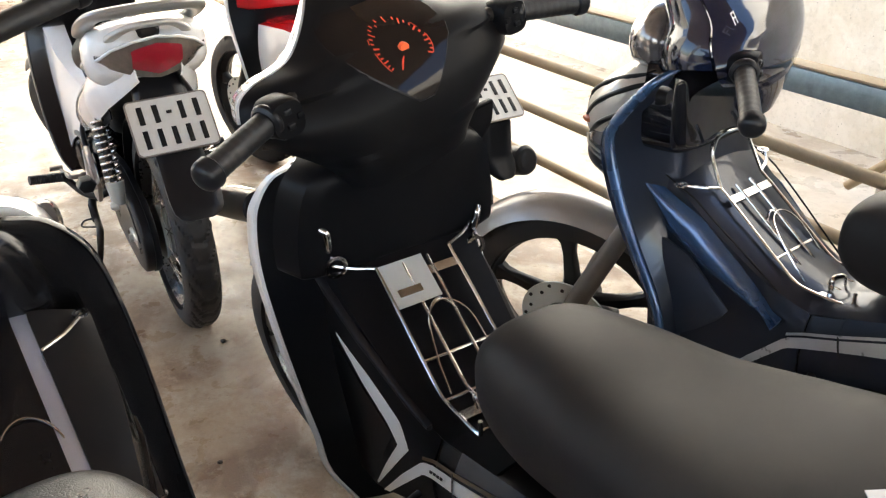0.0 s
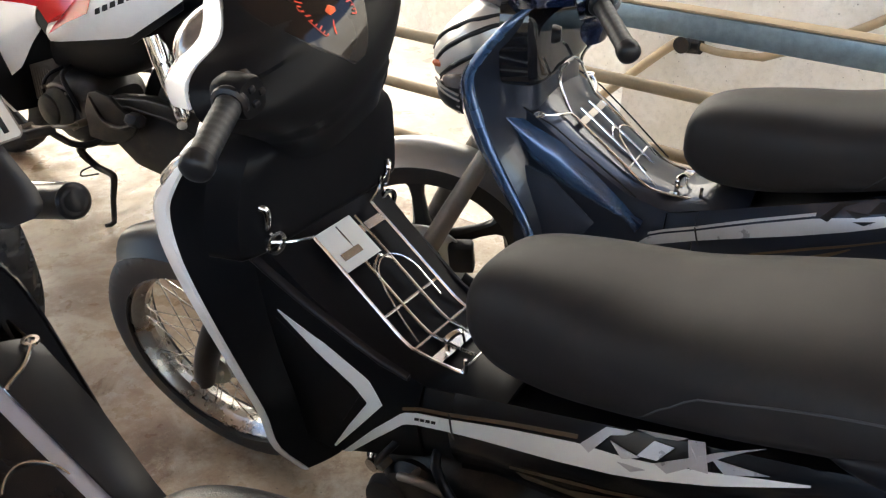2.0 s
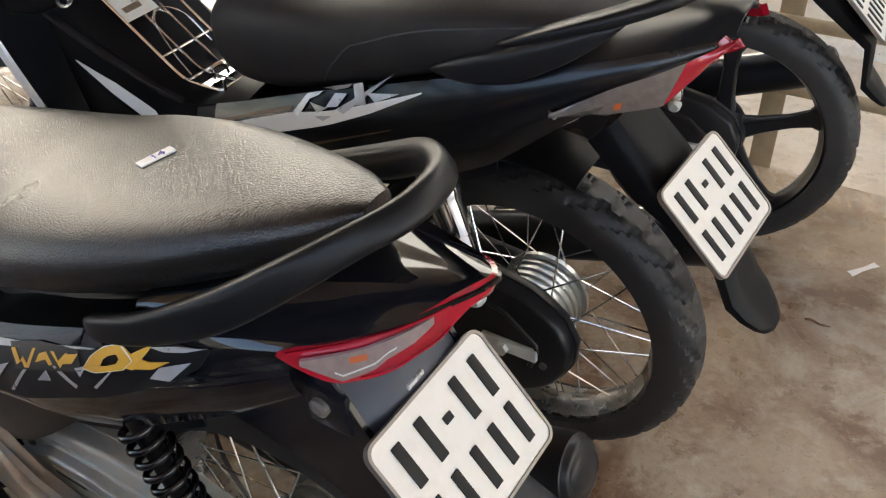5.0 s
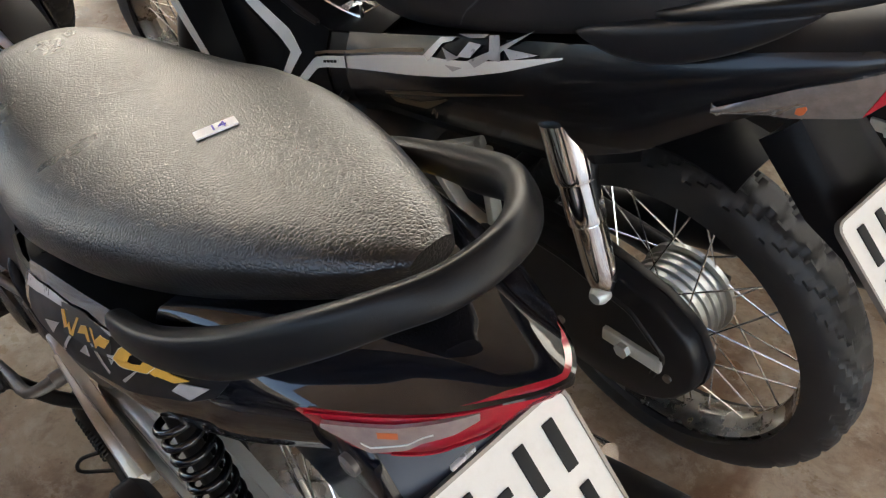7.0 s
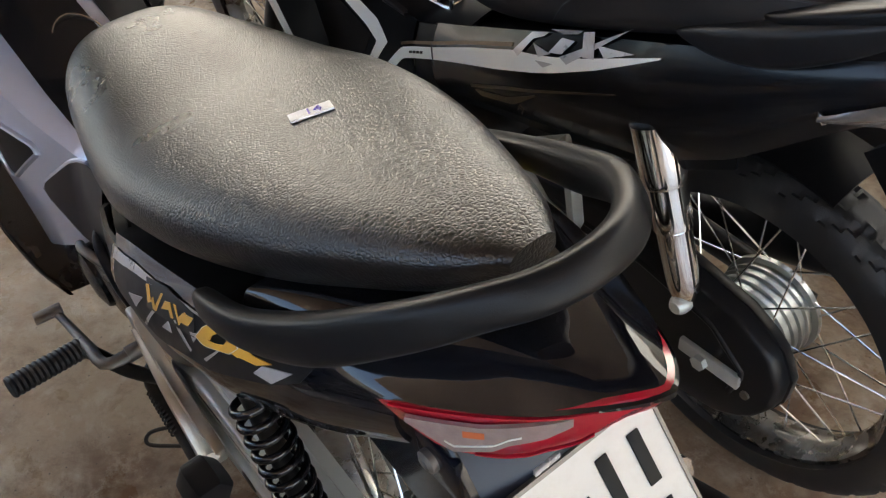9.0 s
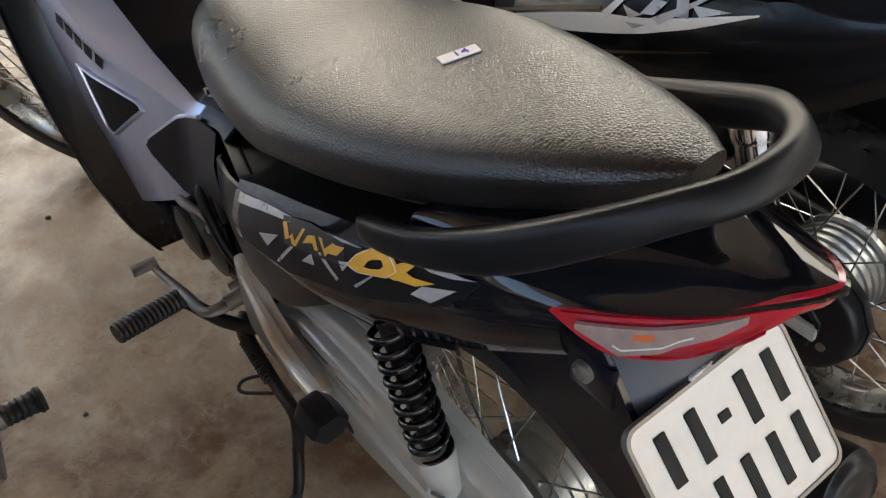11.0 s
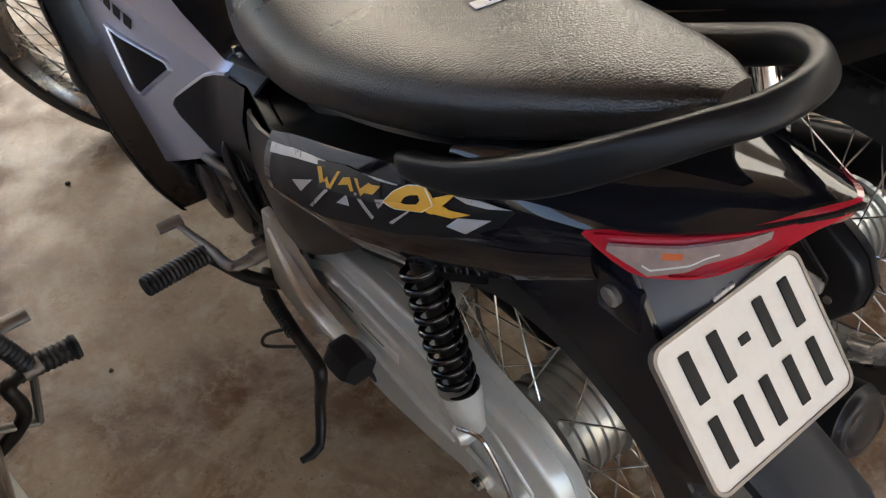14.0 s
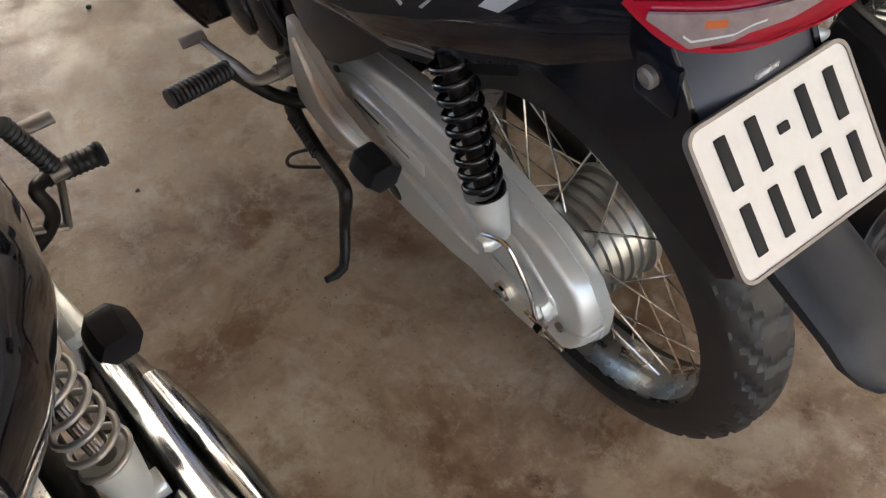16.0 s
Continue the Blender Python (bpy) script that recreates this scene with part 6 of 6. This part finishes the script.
for sy in (1, -1):
    edge_line = [(0.56, 0.566), (0.62, 0.54), (0.692, 0.482), (0.7, 0.468), (0.69, 0.455), (0.63, 0.42)]
    part("engine_side_cover", flank_shape(FLANK_ALPHA, [(0.50, 0.575)] + edge_line + [(0.55, 0.40), (0.49, 0.45)], sy, 0.006), BLACK_SATIN, bike_a, "smooth dark engine side cover")
    part("silver_lip" if sy > 0 else "dark_lip", sweep([(x, sy * flank_y(FLANK_ALPHA, x, z, 0.002), z) for x, z in curve_lin(edge_line, 30)], 0.004, 8), SILVER_PAINT if sy > 0 else BLACK_SEMI, bike_a)
    hole = [(0.842, 0.552), (0.80, 0.548), (0.70, 0.536), (0.695, 0.525), (0.79, 0.448), (0.803, 0.446), (0.815, 0.455)]
    # No opening is cut: a flat black patch paints the vent's inner shade.
    part("vent_hole", flank_shape(FLANK_ALPHA, hole, sy, 0.0012), BLACK_MATTE, bike_a, "flat black patch for the shade in a triangular vent")
    ring = [(x, sy * flank_y(FLANK_ALPHA, x, z, 0.001), z) for x, z in curve_lin(hole + hole[:1], 48)]
    part("vent_rim", sweep(ring, 0.006, 8, flat=0.5), SILVER_PAINT if sy > 0 else BLACK_SEMI, bike_a)
head = part("engine_top", hull([(0.49, 0.47, 0.40, 0.04), (0.51, 0.485, 0.385, 0.07), (0.57, 0.49, 0.38, 0.085), (0.62, 0.48, 0.385, 0.07), (0.64, 0.46, 0.40, 0.04)], 14, 24, 3), ENGINE_BLACK, bike_a, "glossy black engine top")
for x, y, z, r in ((0.53, 0.082, 0.455, 0.02), (0.585, 0.088, 0.46, 0.024), (0.56, 0.09, 0.415, 0.018), (0.61, 0.08, 0.41, 0.016), (0.515, 0.075, 0.41, 0.014)):
    part("engine_boss", lathe([(0, y - 0.02), (r, y - 0.02), (r, y), (r * 0.8, y + 0.004), (r * 0.5, y + 0.005), (r * 0.5, y + 0.012), (0, y + 0.012)], 18, centre=(x, 0, z)), BLACK_PAINT, head)
for p in ([(0.50, 0.07, 0.47), (0.53, 0.1, 0.48), (0.58, 0.105, 0.44), (0.6, 0.1, 0.39)], [(0.62, 0.07, 0.475), (0.6, 0.1, 0.46), (0.54, 0.11, 0.43), (0.52, 0.1, 0.38)], [(0.55, 0.08, 0.49), (0.56, 0.11, 0.45), (0.545, 0.115, 0.40)]):
    part("engine_cable", sweep(p, 0.005, 10, 20), BLACK_PAINT, head)
for sy, up in ((-1, -0.012), (1, 0.03)):
    part("bag_hook", join([sweep([(0.878, sy * 0.12, 0.703 + up), (0.862, sy * 0.122, 0.72 + up), (0.855, sy * 0.125, 0.745 + up), (0.862, sy * 0.13, 0.752 + up)], 0.006, 10, 16), lathe([(0.012, -0.003), (0.018, -0.003), (0.018, 0.003), (0.012, 0.003)], 20, axis="x", centre=(0.855, sy * 0.118, 0.69 + up))]), CHROME, bike_b, "chrome bag hook")

part("fender_lettering_bar", box((-0.196, 0.018, 0.706), (-0.193, 0.04, 0.7115), 0.0005), DECAL_SILVER, bike_a)
part("fender_bolt", lathe([(0, 0), (0.0095, 0), (0.0095, 0.005), (0.006, 0.007), (0.006, 0.0055), (0, 0.0055)], 24, centre=(-0.127, 0.0745, 0.684)), ALU_DULL, bike_a, "round chrome bolt")
part("bolt_bracket", box((-0.155, 0.066, 0.655), (-0.108, 0.0745, 0.705), 0.004), NAVY_BLACK, bike_a)
part("swing_arm_plate", slab([(x, 0.109, z) for x, z in ((0.43, 0.325), (0.335, 0.378), (0.25, 0.385), (0.16, 0.378), (0.085, 0.345), (0.045, 0.318), (-0.055, 0.308), (-0.066, 0.285), (-0.05, 0.262), (0.04, 0.246), (0.12, 0.222), (0.22, 0.198), (0.33, 0.196), (0.43, 0.25))], 0.036, 0.006), ALU, bike_a, "pressed silver swing arm plate")
# Again a dark disc in place of the slot's shaded inside.
part("case_slot", lathe([(0, 0.1275), (0.017, 0.1275), (0.015, 0.1285), (0, 0.1285)], 20, centre=(0.262, 0, 0.225)), STEEL_DARK, bike_a)
label = part("case_label", slab([(0.325, 0.128, 0.367), (0.161, 0.128, 0.367), (0.166, 0.128, 0.341), (0.334, 0.128, 0.338)], 0.001), DECAL_GREYISH, bike_a, "worn grey label strip")
part("label_print", box((0.262, 0.1288, 0.358), (0.32, 0.1292, 0.362)), INK_BLACK, label)
part("label_print", box((0.195, 0.1288, 0.35), (0.245, 0.1292, 0.353)), ALU_DULL, label)
part("arm_ridge", sweep([(0.40, 0.127, 0.33), (0.3, 0.129, 0.322), (0.2, 0.13, 0.312), (0.12, 0.129, 0.3), (0.06, 0.127, 0.292)], [0.003, 0.005, 0.006, 0.006, 0.004], 10, 24, flat=0.5), ALU, bike_a)
adj = part("adjuster_plate", slab([(0.03, 0.131, 0.318), (-0.055, 0.131, 0.315), (-0.062, 0.131, 0.3), (-0.055, 0.131, 0.272), (0.02, 0.131, 0.268)], 0.007, 0.002), ALU, bike_a, "bright chain adjuster plate")
part("axle_nut", lathe([(0, 0.128), (0.015, 0.128), (0.015, 0.14), (0.009, 0.142), (0.009, 0.149), (0, 0.15)], 6, centre=(0.0, 0, 0.288)), CHROME, adj)
part("adjuster_bolt", sweep([(-0.04, 0.136, 0.292), (-0.105, 0.136, 0.288)], 0.003, 8), CHROME_DULL, adj)
part("adjuster_nut", sweep([(-0.062, 0.136, 0.2905), (-0.072, 0.136, 0.29)], 0.0085, 6), CHROME, adj)
part("spring_wire", sweep([(0.018, 0.147, 0.392), (-0.012, 0.14, 0.40), (-0.03, 0.137, 0.375), (-0.05, 0.136, 0.335), (-0.058, 0.136, 0.3)], 0.0028, 8, 24), CHROME_DULL, bike_a)
part("case_seam", sweep([(-0.082, 0.109, 0.27), (-0.1, 0.107, 0.282), (-0.111, 0.1, 0.29), (-0.115, 0.083, 0.297)], 0.0028, 8, 14), ALU, bike_a)
for sy in (1, -1):
    skirt = [(0.05, 0.585), (0.03, 0.66), (-0.06, 0.715), (-0.125, 0.735), (-0.152, 0.70), (-0.172, 0.66), (-0.245, 0.58), (-0.24, 0.525), (-0.225, 0.51), (-0.191, 0.53), (-0.141, 0.547), (-0.092, 0.575), (-0.027, 0.592)]
    part("fender_skirt", slab([(x, sy * (0.068 - 0.04 * max(0, -0.2 - x)), z) for x, z in skirt], 0.006, 0.002), NAVY_BLACK, bike_a, "glossy navy black rear fender side")
for sy in (1, -1):
    rows = []
    for x, lo, hi, y in ((0.475, 0.42, 0.56, 0.115), (0.45, 0.405, 0.575, 0.127), (0.40, 0.38, 0.585, 0.138), (0.326, 0.424, 0.6, 0.142), (0.26, 0.478, 0.61, 0.142), (0.19, 0.54, 0.62, 0.138)):
        rows.append([(x, sy * (y - 0.012 * (2 * k / 8 - 1) ** 2), lo + (hi - lo) * k / 8) for k in range(9)])
    part("frame_side_cover", shell(rows if sy < 0 else rows[::-1], 0.005), BLACK_SATIN, bike_a, "smooth dark cover behind the engine")
part("fender_panel", shell([[(x - 0.012 * (1 - u * u), 0.069 * u, z) for u in (1 - j / 6 for j in range(13))] for x, z in ((-0.07, 0.75), (-0.095, 0.735), (-0.122, 0.715), (-0.143, 0.695), (-0.162, 0.672), (-0.18, 0.645))], 0.004), NAVY_SATIN, bike_a, "glossy navy black panel above the number plate")
SKEWED = ("leg_shield", "front_fairing", "front_side_cover", "spine_cover", "spine_strip", "spine_side_cover", "vent_hole", "vent_rim", "engine_side_cover", "silver_lip", "dark_lip", "name_bar", "neck_cover", "front_nose", "front_indicator", "side_wire", "inner_wire", "cross_wire", "eye_ring", "rack_plate", "rack_strap")
for ob in bike_a.children_recursive:
    if ob.type == "MESH" and ob.name.split(".")[0] in SKEWED:
        for v in ob.data.vertices:
            f = min(1.0, max(0.0, (v.co.x - 0.55) / 0.35))
            v.co.y = v.co.y * (1 - 0.06 * f) + 0.022 * f

bike_d = tagged(make_bike(dict(ALPHA, plate_corners=None, rail_flat=0.75, tail_kind="", tail_x=-0.2, plate_half=0.096, plate=((-0.175, 0.69), (-0.262, 0.582)), flap_half=0.062, flap_mat=BLACK_SATIN, spine=WHITE_PAINT, side_cover=WHITE_PAINT, tail=SILVER_WARM, rail_mat=SILVER_WARM, front_cover=WHITE_PAINT, spring_mat=CHROME, chain_case=BLACK_SATIN, seat=SEAT_FINE), stand(-0.758, 2.241, 122, 3.0)), "silver and white underbone motorbike seen from behind", "motorbike", "motorbikes parked beyond")
lamp_d = new("tail_lamp")
lamp_d.parent = bike_d
def wide_lens(half, top, low, out, thick):
    grid = []
    for k in range(29):
        u = (k / 14 - 1) * half
        w = abs(u)
        grid.append([(-0.222 - out + 0.085 * w ** 2 + 0.03 * f * f, 0.13 * u, top(w) + (low(w) - top(w)) * f) for f in (j / 6 for j in range(7))])
    return shell(grid, thick)


D_TOP, D_LOW = table([0, 0.4, 0.75, 1], [0.85, 0.842, 0.822, 0.795]), table([0, 0.4, 0.75, 1], [0.75, 0.757, 0.772, 0.79])
clear_d = part("clear_lens", wide_lens(1, D_TOP, D_LOW, 0.0, 0.015), DARK_LENS, lamp_d, "wide clear lamp lens with a red centre")
part("red_lens", wide_lens(0.45, lambda w: D_TOP(w) - 0.012 - 0.03 * w * w, lambda w: D_LOW(w) + 0.008 + 0.02 * w * w, 0.004, 0.004), RED_LENS, clear_d)
part("lens_rim", sweep([(-0.224 + 0.085 * abs(u) ** 2, 0.13 * u, D_TOP(abs(u)) + 0.002) for u in (k / 12 - 1 for k in range(25))], 0.004, 8), WHITE_PAINT, clear_d)
part("upper_grab_rail", sweep([(0.08, 0.12, 0.82), (-0.06, 0.13, 0.865), (-0.16, 0.118, 0.9), (-0.215, 0.07, 0.915), (-0.225, 0.0, 0.918), (-0.215, -0.07, 0.915), (-0.16, -0.118, 0.9), (-0.06, -0.13, 0.865), (0.08, -0.12, 0.82)], 0.024, 14, 48, flat=0.55), GREY_METAL, bike_d, "silver grey grab rail")
part("tail_shell", hull([(-0.145, 0.85, 0.745, 0.09), (-0.12, 0.87, 0.735, 0.135), (-0.05, 0.87, 0.70, 0.15), (0.05, 0.84, 0.68, 0.13)], 14, 28, 3), WHITE_PAINT, bike_d, "white tail fairing")

bike_e = tagged(make_bike(dict(COMMON, rail_pad=False, split=(0.66, 0.61), middle=STEEL_DARK, wheels="cast", side_cover=WHITE_PAINT, front_cover=WHITE_PAINT, tail=WHITE_PAINT, inner=RED_PAINT, fender=WHITE_PAINT, shock="cover", flank=FLANK_SPORT, engine=STEEL_DARK, chain_case=STEEL_DARK, bracket=STEEL_DARK,
                               seat_rows=[(x, a + 0.09, b + 0.09, c) for x, a, b, c in SEAT_RSX], rail=[(x, y, z + 0.1) for x, y, z in COMMON["rail"]]), stand(-0.088, 2.62, 129, 0.0)), "white and red sport underbone motorbike", "motorbike", "motorbikes parked beyond")
for sy in (1, -1):
    part("red_panel", flank_shape(FLANK_SPORT, [(0.59, 0.575), (0.55, 0.617), (0.466, 0.678), (0.4, 0.72), (0.3, 0.782), (0.335, 0.735), (0.354, 0.722), (0.364, 0.67), (0.48, 0.626)], sy, 0.003), RED_PAINT, bike_e)
    for k in range(7):
        x, z = 0.325 - 0.038 * k, 0.672 + 0.0145 * k
        part("name_bar", flank_shape(FLANK_SPORT, [(x, z), (x - 0.026, z + 0.008), (x - 0.03, z + 0.026), (x - 0.006, z + 0.018)], sy, 0.003), INK_BLACK, bike_e)
    part("red_panel", flank_shape(FLANK_SPORT, [(0.05, 0.868), (-0.12, 0.925), (-0.1, 0.9), (0.04, 0.845)], sy, 0.003), RED_PAINT, bike_e)

bike_f = tagged(make_bike(dict(ALPHA, flank=FLANK_BROAD, low_peg=True, spring_mat=SPRING_GREY, coils=7.5, rod=CHROME_DULL, muffler=CHROME_DULL, heat_shield=CHROME_DULL, chain_case=BLACK_SATIN, bracket=ALU), stand(-0.56, -0.19, 126, 3.0)), "black underbone motorbike with chrome muffler", "motorbike", "motorbikes parked in a row")
tail_lamps(bike_f, FLANK_BROAD, "alpha").matrix_local = Matrix.Diagonal((1, 1.35, 1, 1))

# ---- the place ----
HEAD = radians(123)
AHEAD, RIGHT = Vector((math.cos(HEAD), math.sin(HEAD), 0)), Vector((math.sin(HEAD), -math.cos(HEAD), 0))
BASE = Vector((1.042, 0.877, 0))     # below the blue bike's rear wheel


def at(along, right, z=0.0):
    """A place given by metres ahead of and to the right of BASE."""
    return BASE + AHEAD * along + RIGHT * right + Vector((0, 0, z))


GRID = Matrix((AHEAD, -RIGHT, Vector((0, 0, 1)))).transposed().to_4x4()
GRID.translation = BASE


def block(name, lo, hi, material, bevel=0.0, label=""):
    """A block in the place's own axes: ahead, left, up."""
    ob = link_mesh(name, box(lo, hi, bevel), material, None, label, smooth=False)
    ob.matrix_world = GRID
    return tagged(ob, kind="structure")


RAIL_Y = -0.45
block("floor", (-8, RAIL_Y - 0.06, -0.12), (9.0, 9, 0), FLOOR)
block("ground", (-60, -60, -0.3), (60, 60, -0.12), YARD)
block("pavement", (-8, -2.4, -0.13), (9, RAIL_Y - 0.06, -0.03), YARD)
# These two walls rise out of view; the heights are chosen for the light.
block("wall_right", (-8, -1.75, -0.12), (1.53, -1.5, 2.6), WALL)
block("wall_far_right", (1.53, -2.6, -0.12), (10, -2.3, 4.0), WALL)
# Added out of view: a sunlit wall for the seats to reflect.
block("wall_front", (8.0, -2.6, -0.12), (8.25, 2.2, 6.0), WALL)
# Added out of view: its unlit face narrows the bright sector ahead.
block("wall_far_left", (4.4, 2.0, -0.12), (8.0, 2.2, 2.7), WALL)
# Added out of view: its height limits the daylight from the left.
block("wall_left", (-5.5, 4.0, 0), (4.2, 4.2, 1.25), WALL)
# Inferred roof, never in view; its edges are set to shape the light.
block("ceiling", (-5.5, -0.95, 2.7), (4.3, 5.2, 2.78), CEILING)
for k, (x, y) in enumerate(((-5.35, -0.2), (-5.35, 3.85), (4.05, 3.85))):
    block("pillar_%d" % (k + 1), (x - 0.1, y - 0.1, 0), (x + 0.1, y + 0.1, 2.7), WALL, 0.01)

# guard rail beside the row: a square beam above round pipes, on flat posts
rail = tagged(new("guard_rail"), "galvanised steel guard rail with a square beam and pipes", "railing")
part("beam", box((-5, RAIL_Y - 0.055, 0.731), (6, RAIL_Y, 0.79), 0.004), GALV, rail)
part("beam_cap", box((-4, RAIL_Y - 0.058, 0.791), (6, RAIL_Y - 0.002, 0.797), 0.001), RAIL_PAINT, rail)
for z in (0.585, 0.42, 0.25):
    part("pipe", sweep([(-4, RAIL_Y - 0.03, z), (6, RAIL_Y - 0.03, z)], 0.017, 14), RAIL_PAINT, rail)
for x in (-2.2, -0.06, 4.6):
    part("post", box((x - 0.03, RAIL_Y - 0.06, -0.03), (x + 0.03, RAIL_Y - 0.056, 0.73), 0.002), RAIL_PAINT, rail)
rail.matrix_world = GRID

water_pipe = tagged(new("water_pipe"), "brown dusty pipe with a valve on the wall", "pipe")
part("pipe", sweep([(1.62, -1.47, 0.14), (1.33, -1.46, 0.41), (1.26, -1.46, 0.43)], 0.018, 12, 16), RAIL_PAINT, water_pipe)
part("pipe", sweep([(1.26, -1.46, 0.43), (1.15, -1.46, 0.415), (1.0, -1.46, 0.425)], 0.014, 12, 10), RAIL_PAINT, water_pipe)
part("pipe", sweep([(1.0, -1.46, 0.425), (0.72, -1.46, 0.56), (0.3, -1.46, 0.85)], 0.016, 12, 10), RAIL_PAINT, water_pipe)
part("valve", join([sweep([(1.30, -1.46, 0.42), (1.22, -1.46, 0.425)], 0.03, 14), sweep([(1.26, -1.44, 0.43), (1.26, -1.38, 0.44)], 0.012, 10), lathe([(0, 0), (0.03, 0), (0.03, 0.012), (0, 0.012)], 16, centre=(1.26, -1.385, 0.44))]), STEEL_DARK, water_pipe)
water_pipe.matrix_world = GRID

# litter on the floor
scrap = tagged(link_mesh("paper_scrap", shell([[(-0.045 + 0.03 * i, 0.009 * j - 0.009, 0.002 + 0.004 * math.sin(1.3 * i + j)) for j in range(3)] for i in range(4)], 0.0006), PAPER), "small crumpled strip of white paper on the floor", "paper")
scrap.matrix_world = pose(1.38, 0.617, 0.003, 0, 0, 2)
twig = tagged(link_mesh("twig", sweep([(-0.025, 0, 0.003), (-0.01, 0.003, 0.004), (0.008, -0.001, 0.003), (0.028, 0.003, 0.004)], [0.0022, 0.0025, 0.002, 0.001], 8, 12), TWIG), "short dry brown twig on the floor", "twig")
twig.matrix_world = pose(1.145, 0.52, 0, 0, 0, -62)
for x, y, r in ((-0.915, 1.165, 0.006), (-0.627, 2.09, 0.007), (-0.495, 1.583, 0.006), (-0.72, 0.62, 0.004), (-0.35, 0.95, 0.004)):
    bm = bmesh.new()
    bmesh.ops.create_icosphere(bm, subdivisions=2, radius=r)
    for v in bm.verts:
        v.co *= 1 + 0.25 * math.sin(900 * v.co.x + 500 * v.co.y + 700 * v.co.z)
        v.co.z = v.co.z * 0.6 + r * 0.5
    stone = tagged(link_mesh("pebble", bm, STEEL_DARK), "tiny dark pebble on the concrete floor", "pebble", "pebbles on the floor")
    stone.matrix_world = pose(x, y, 0)
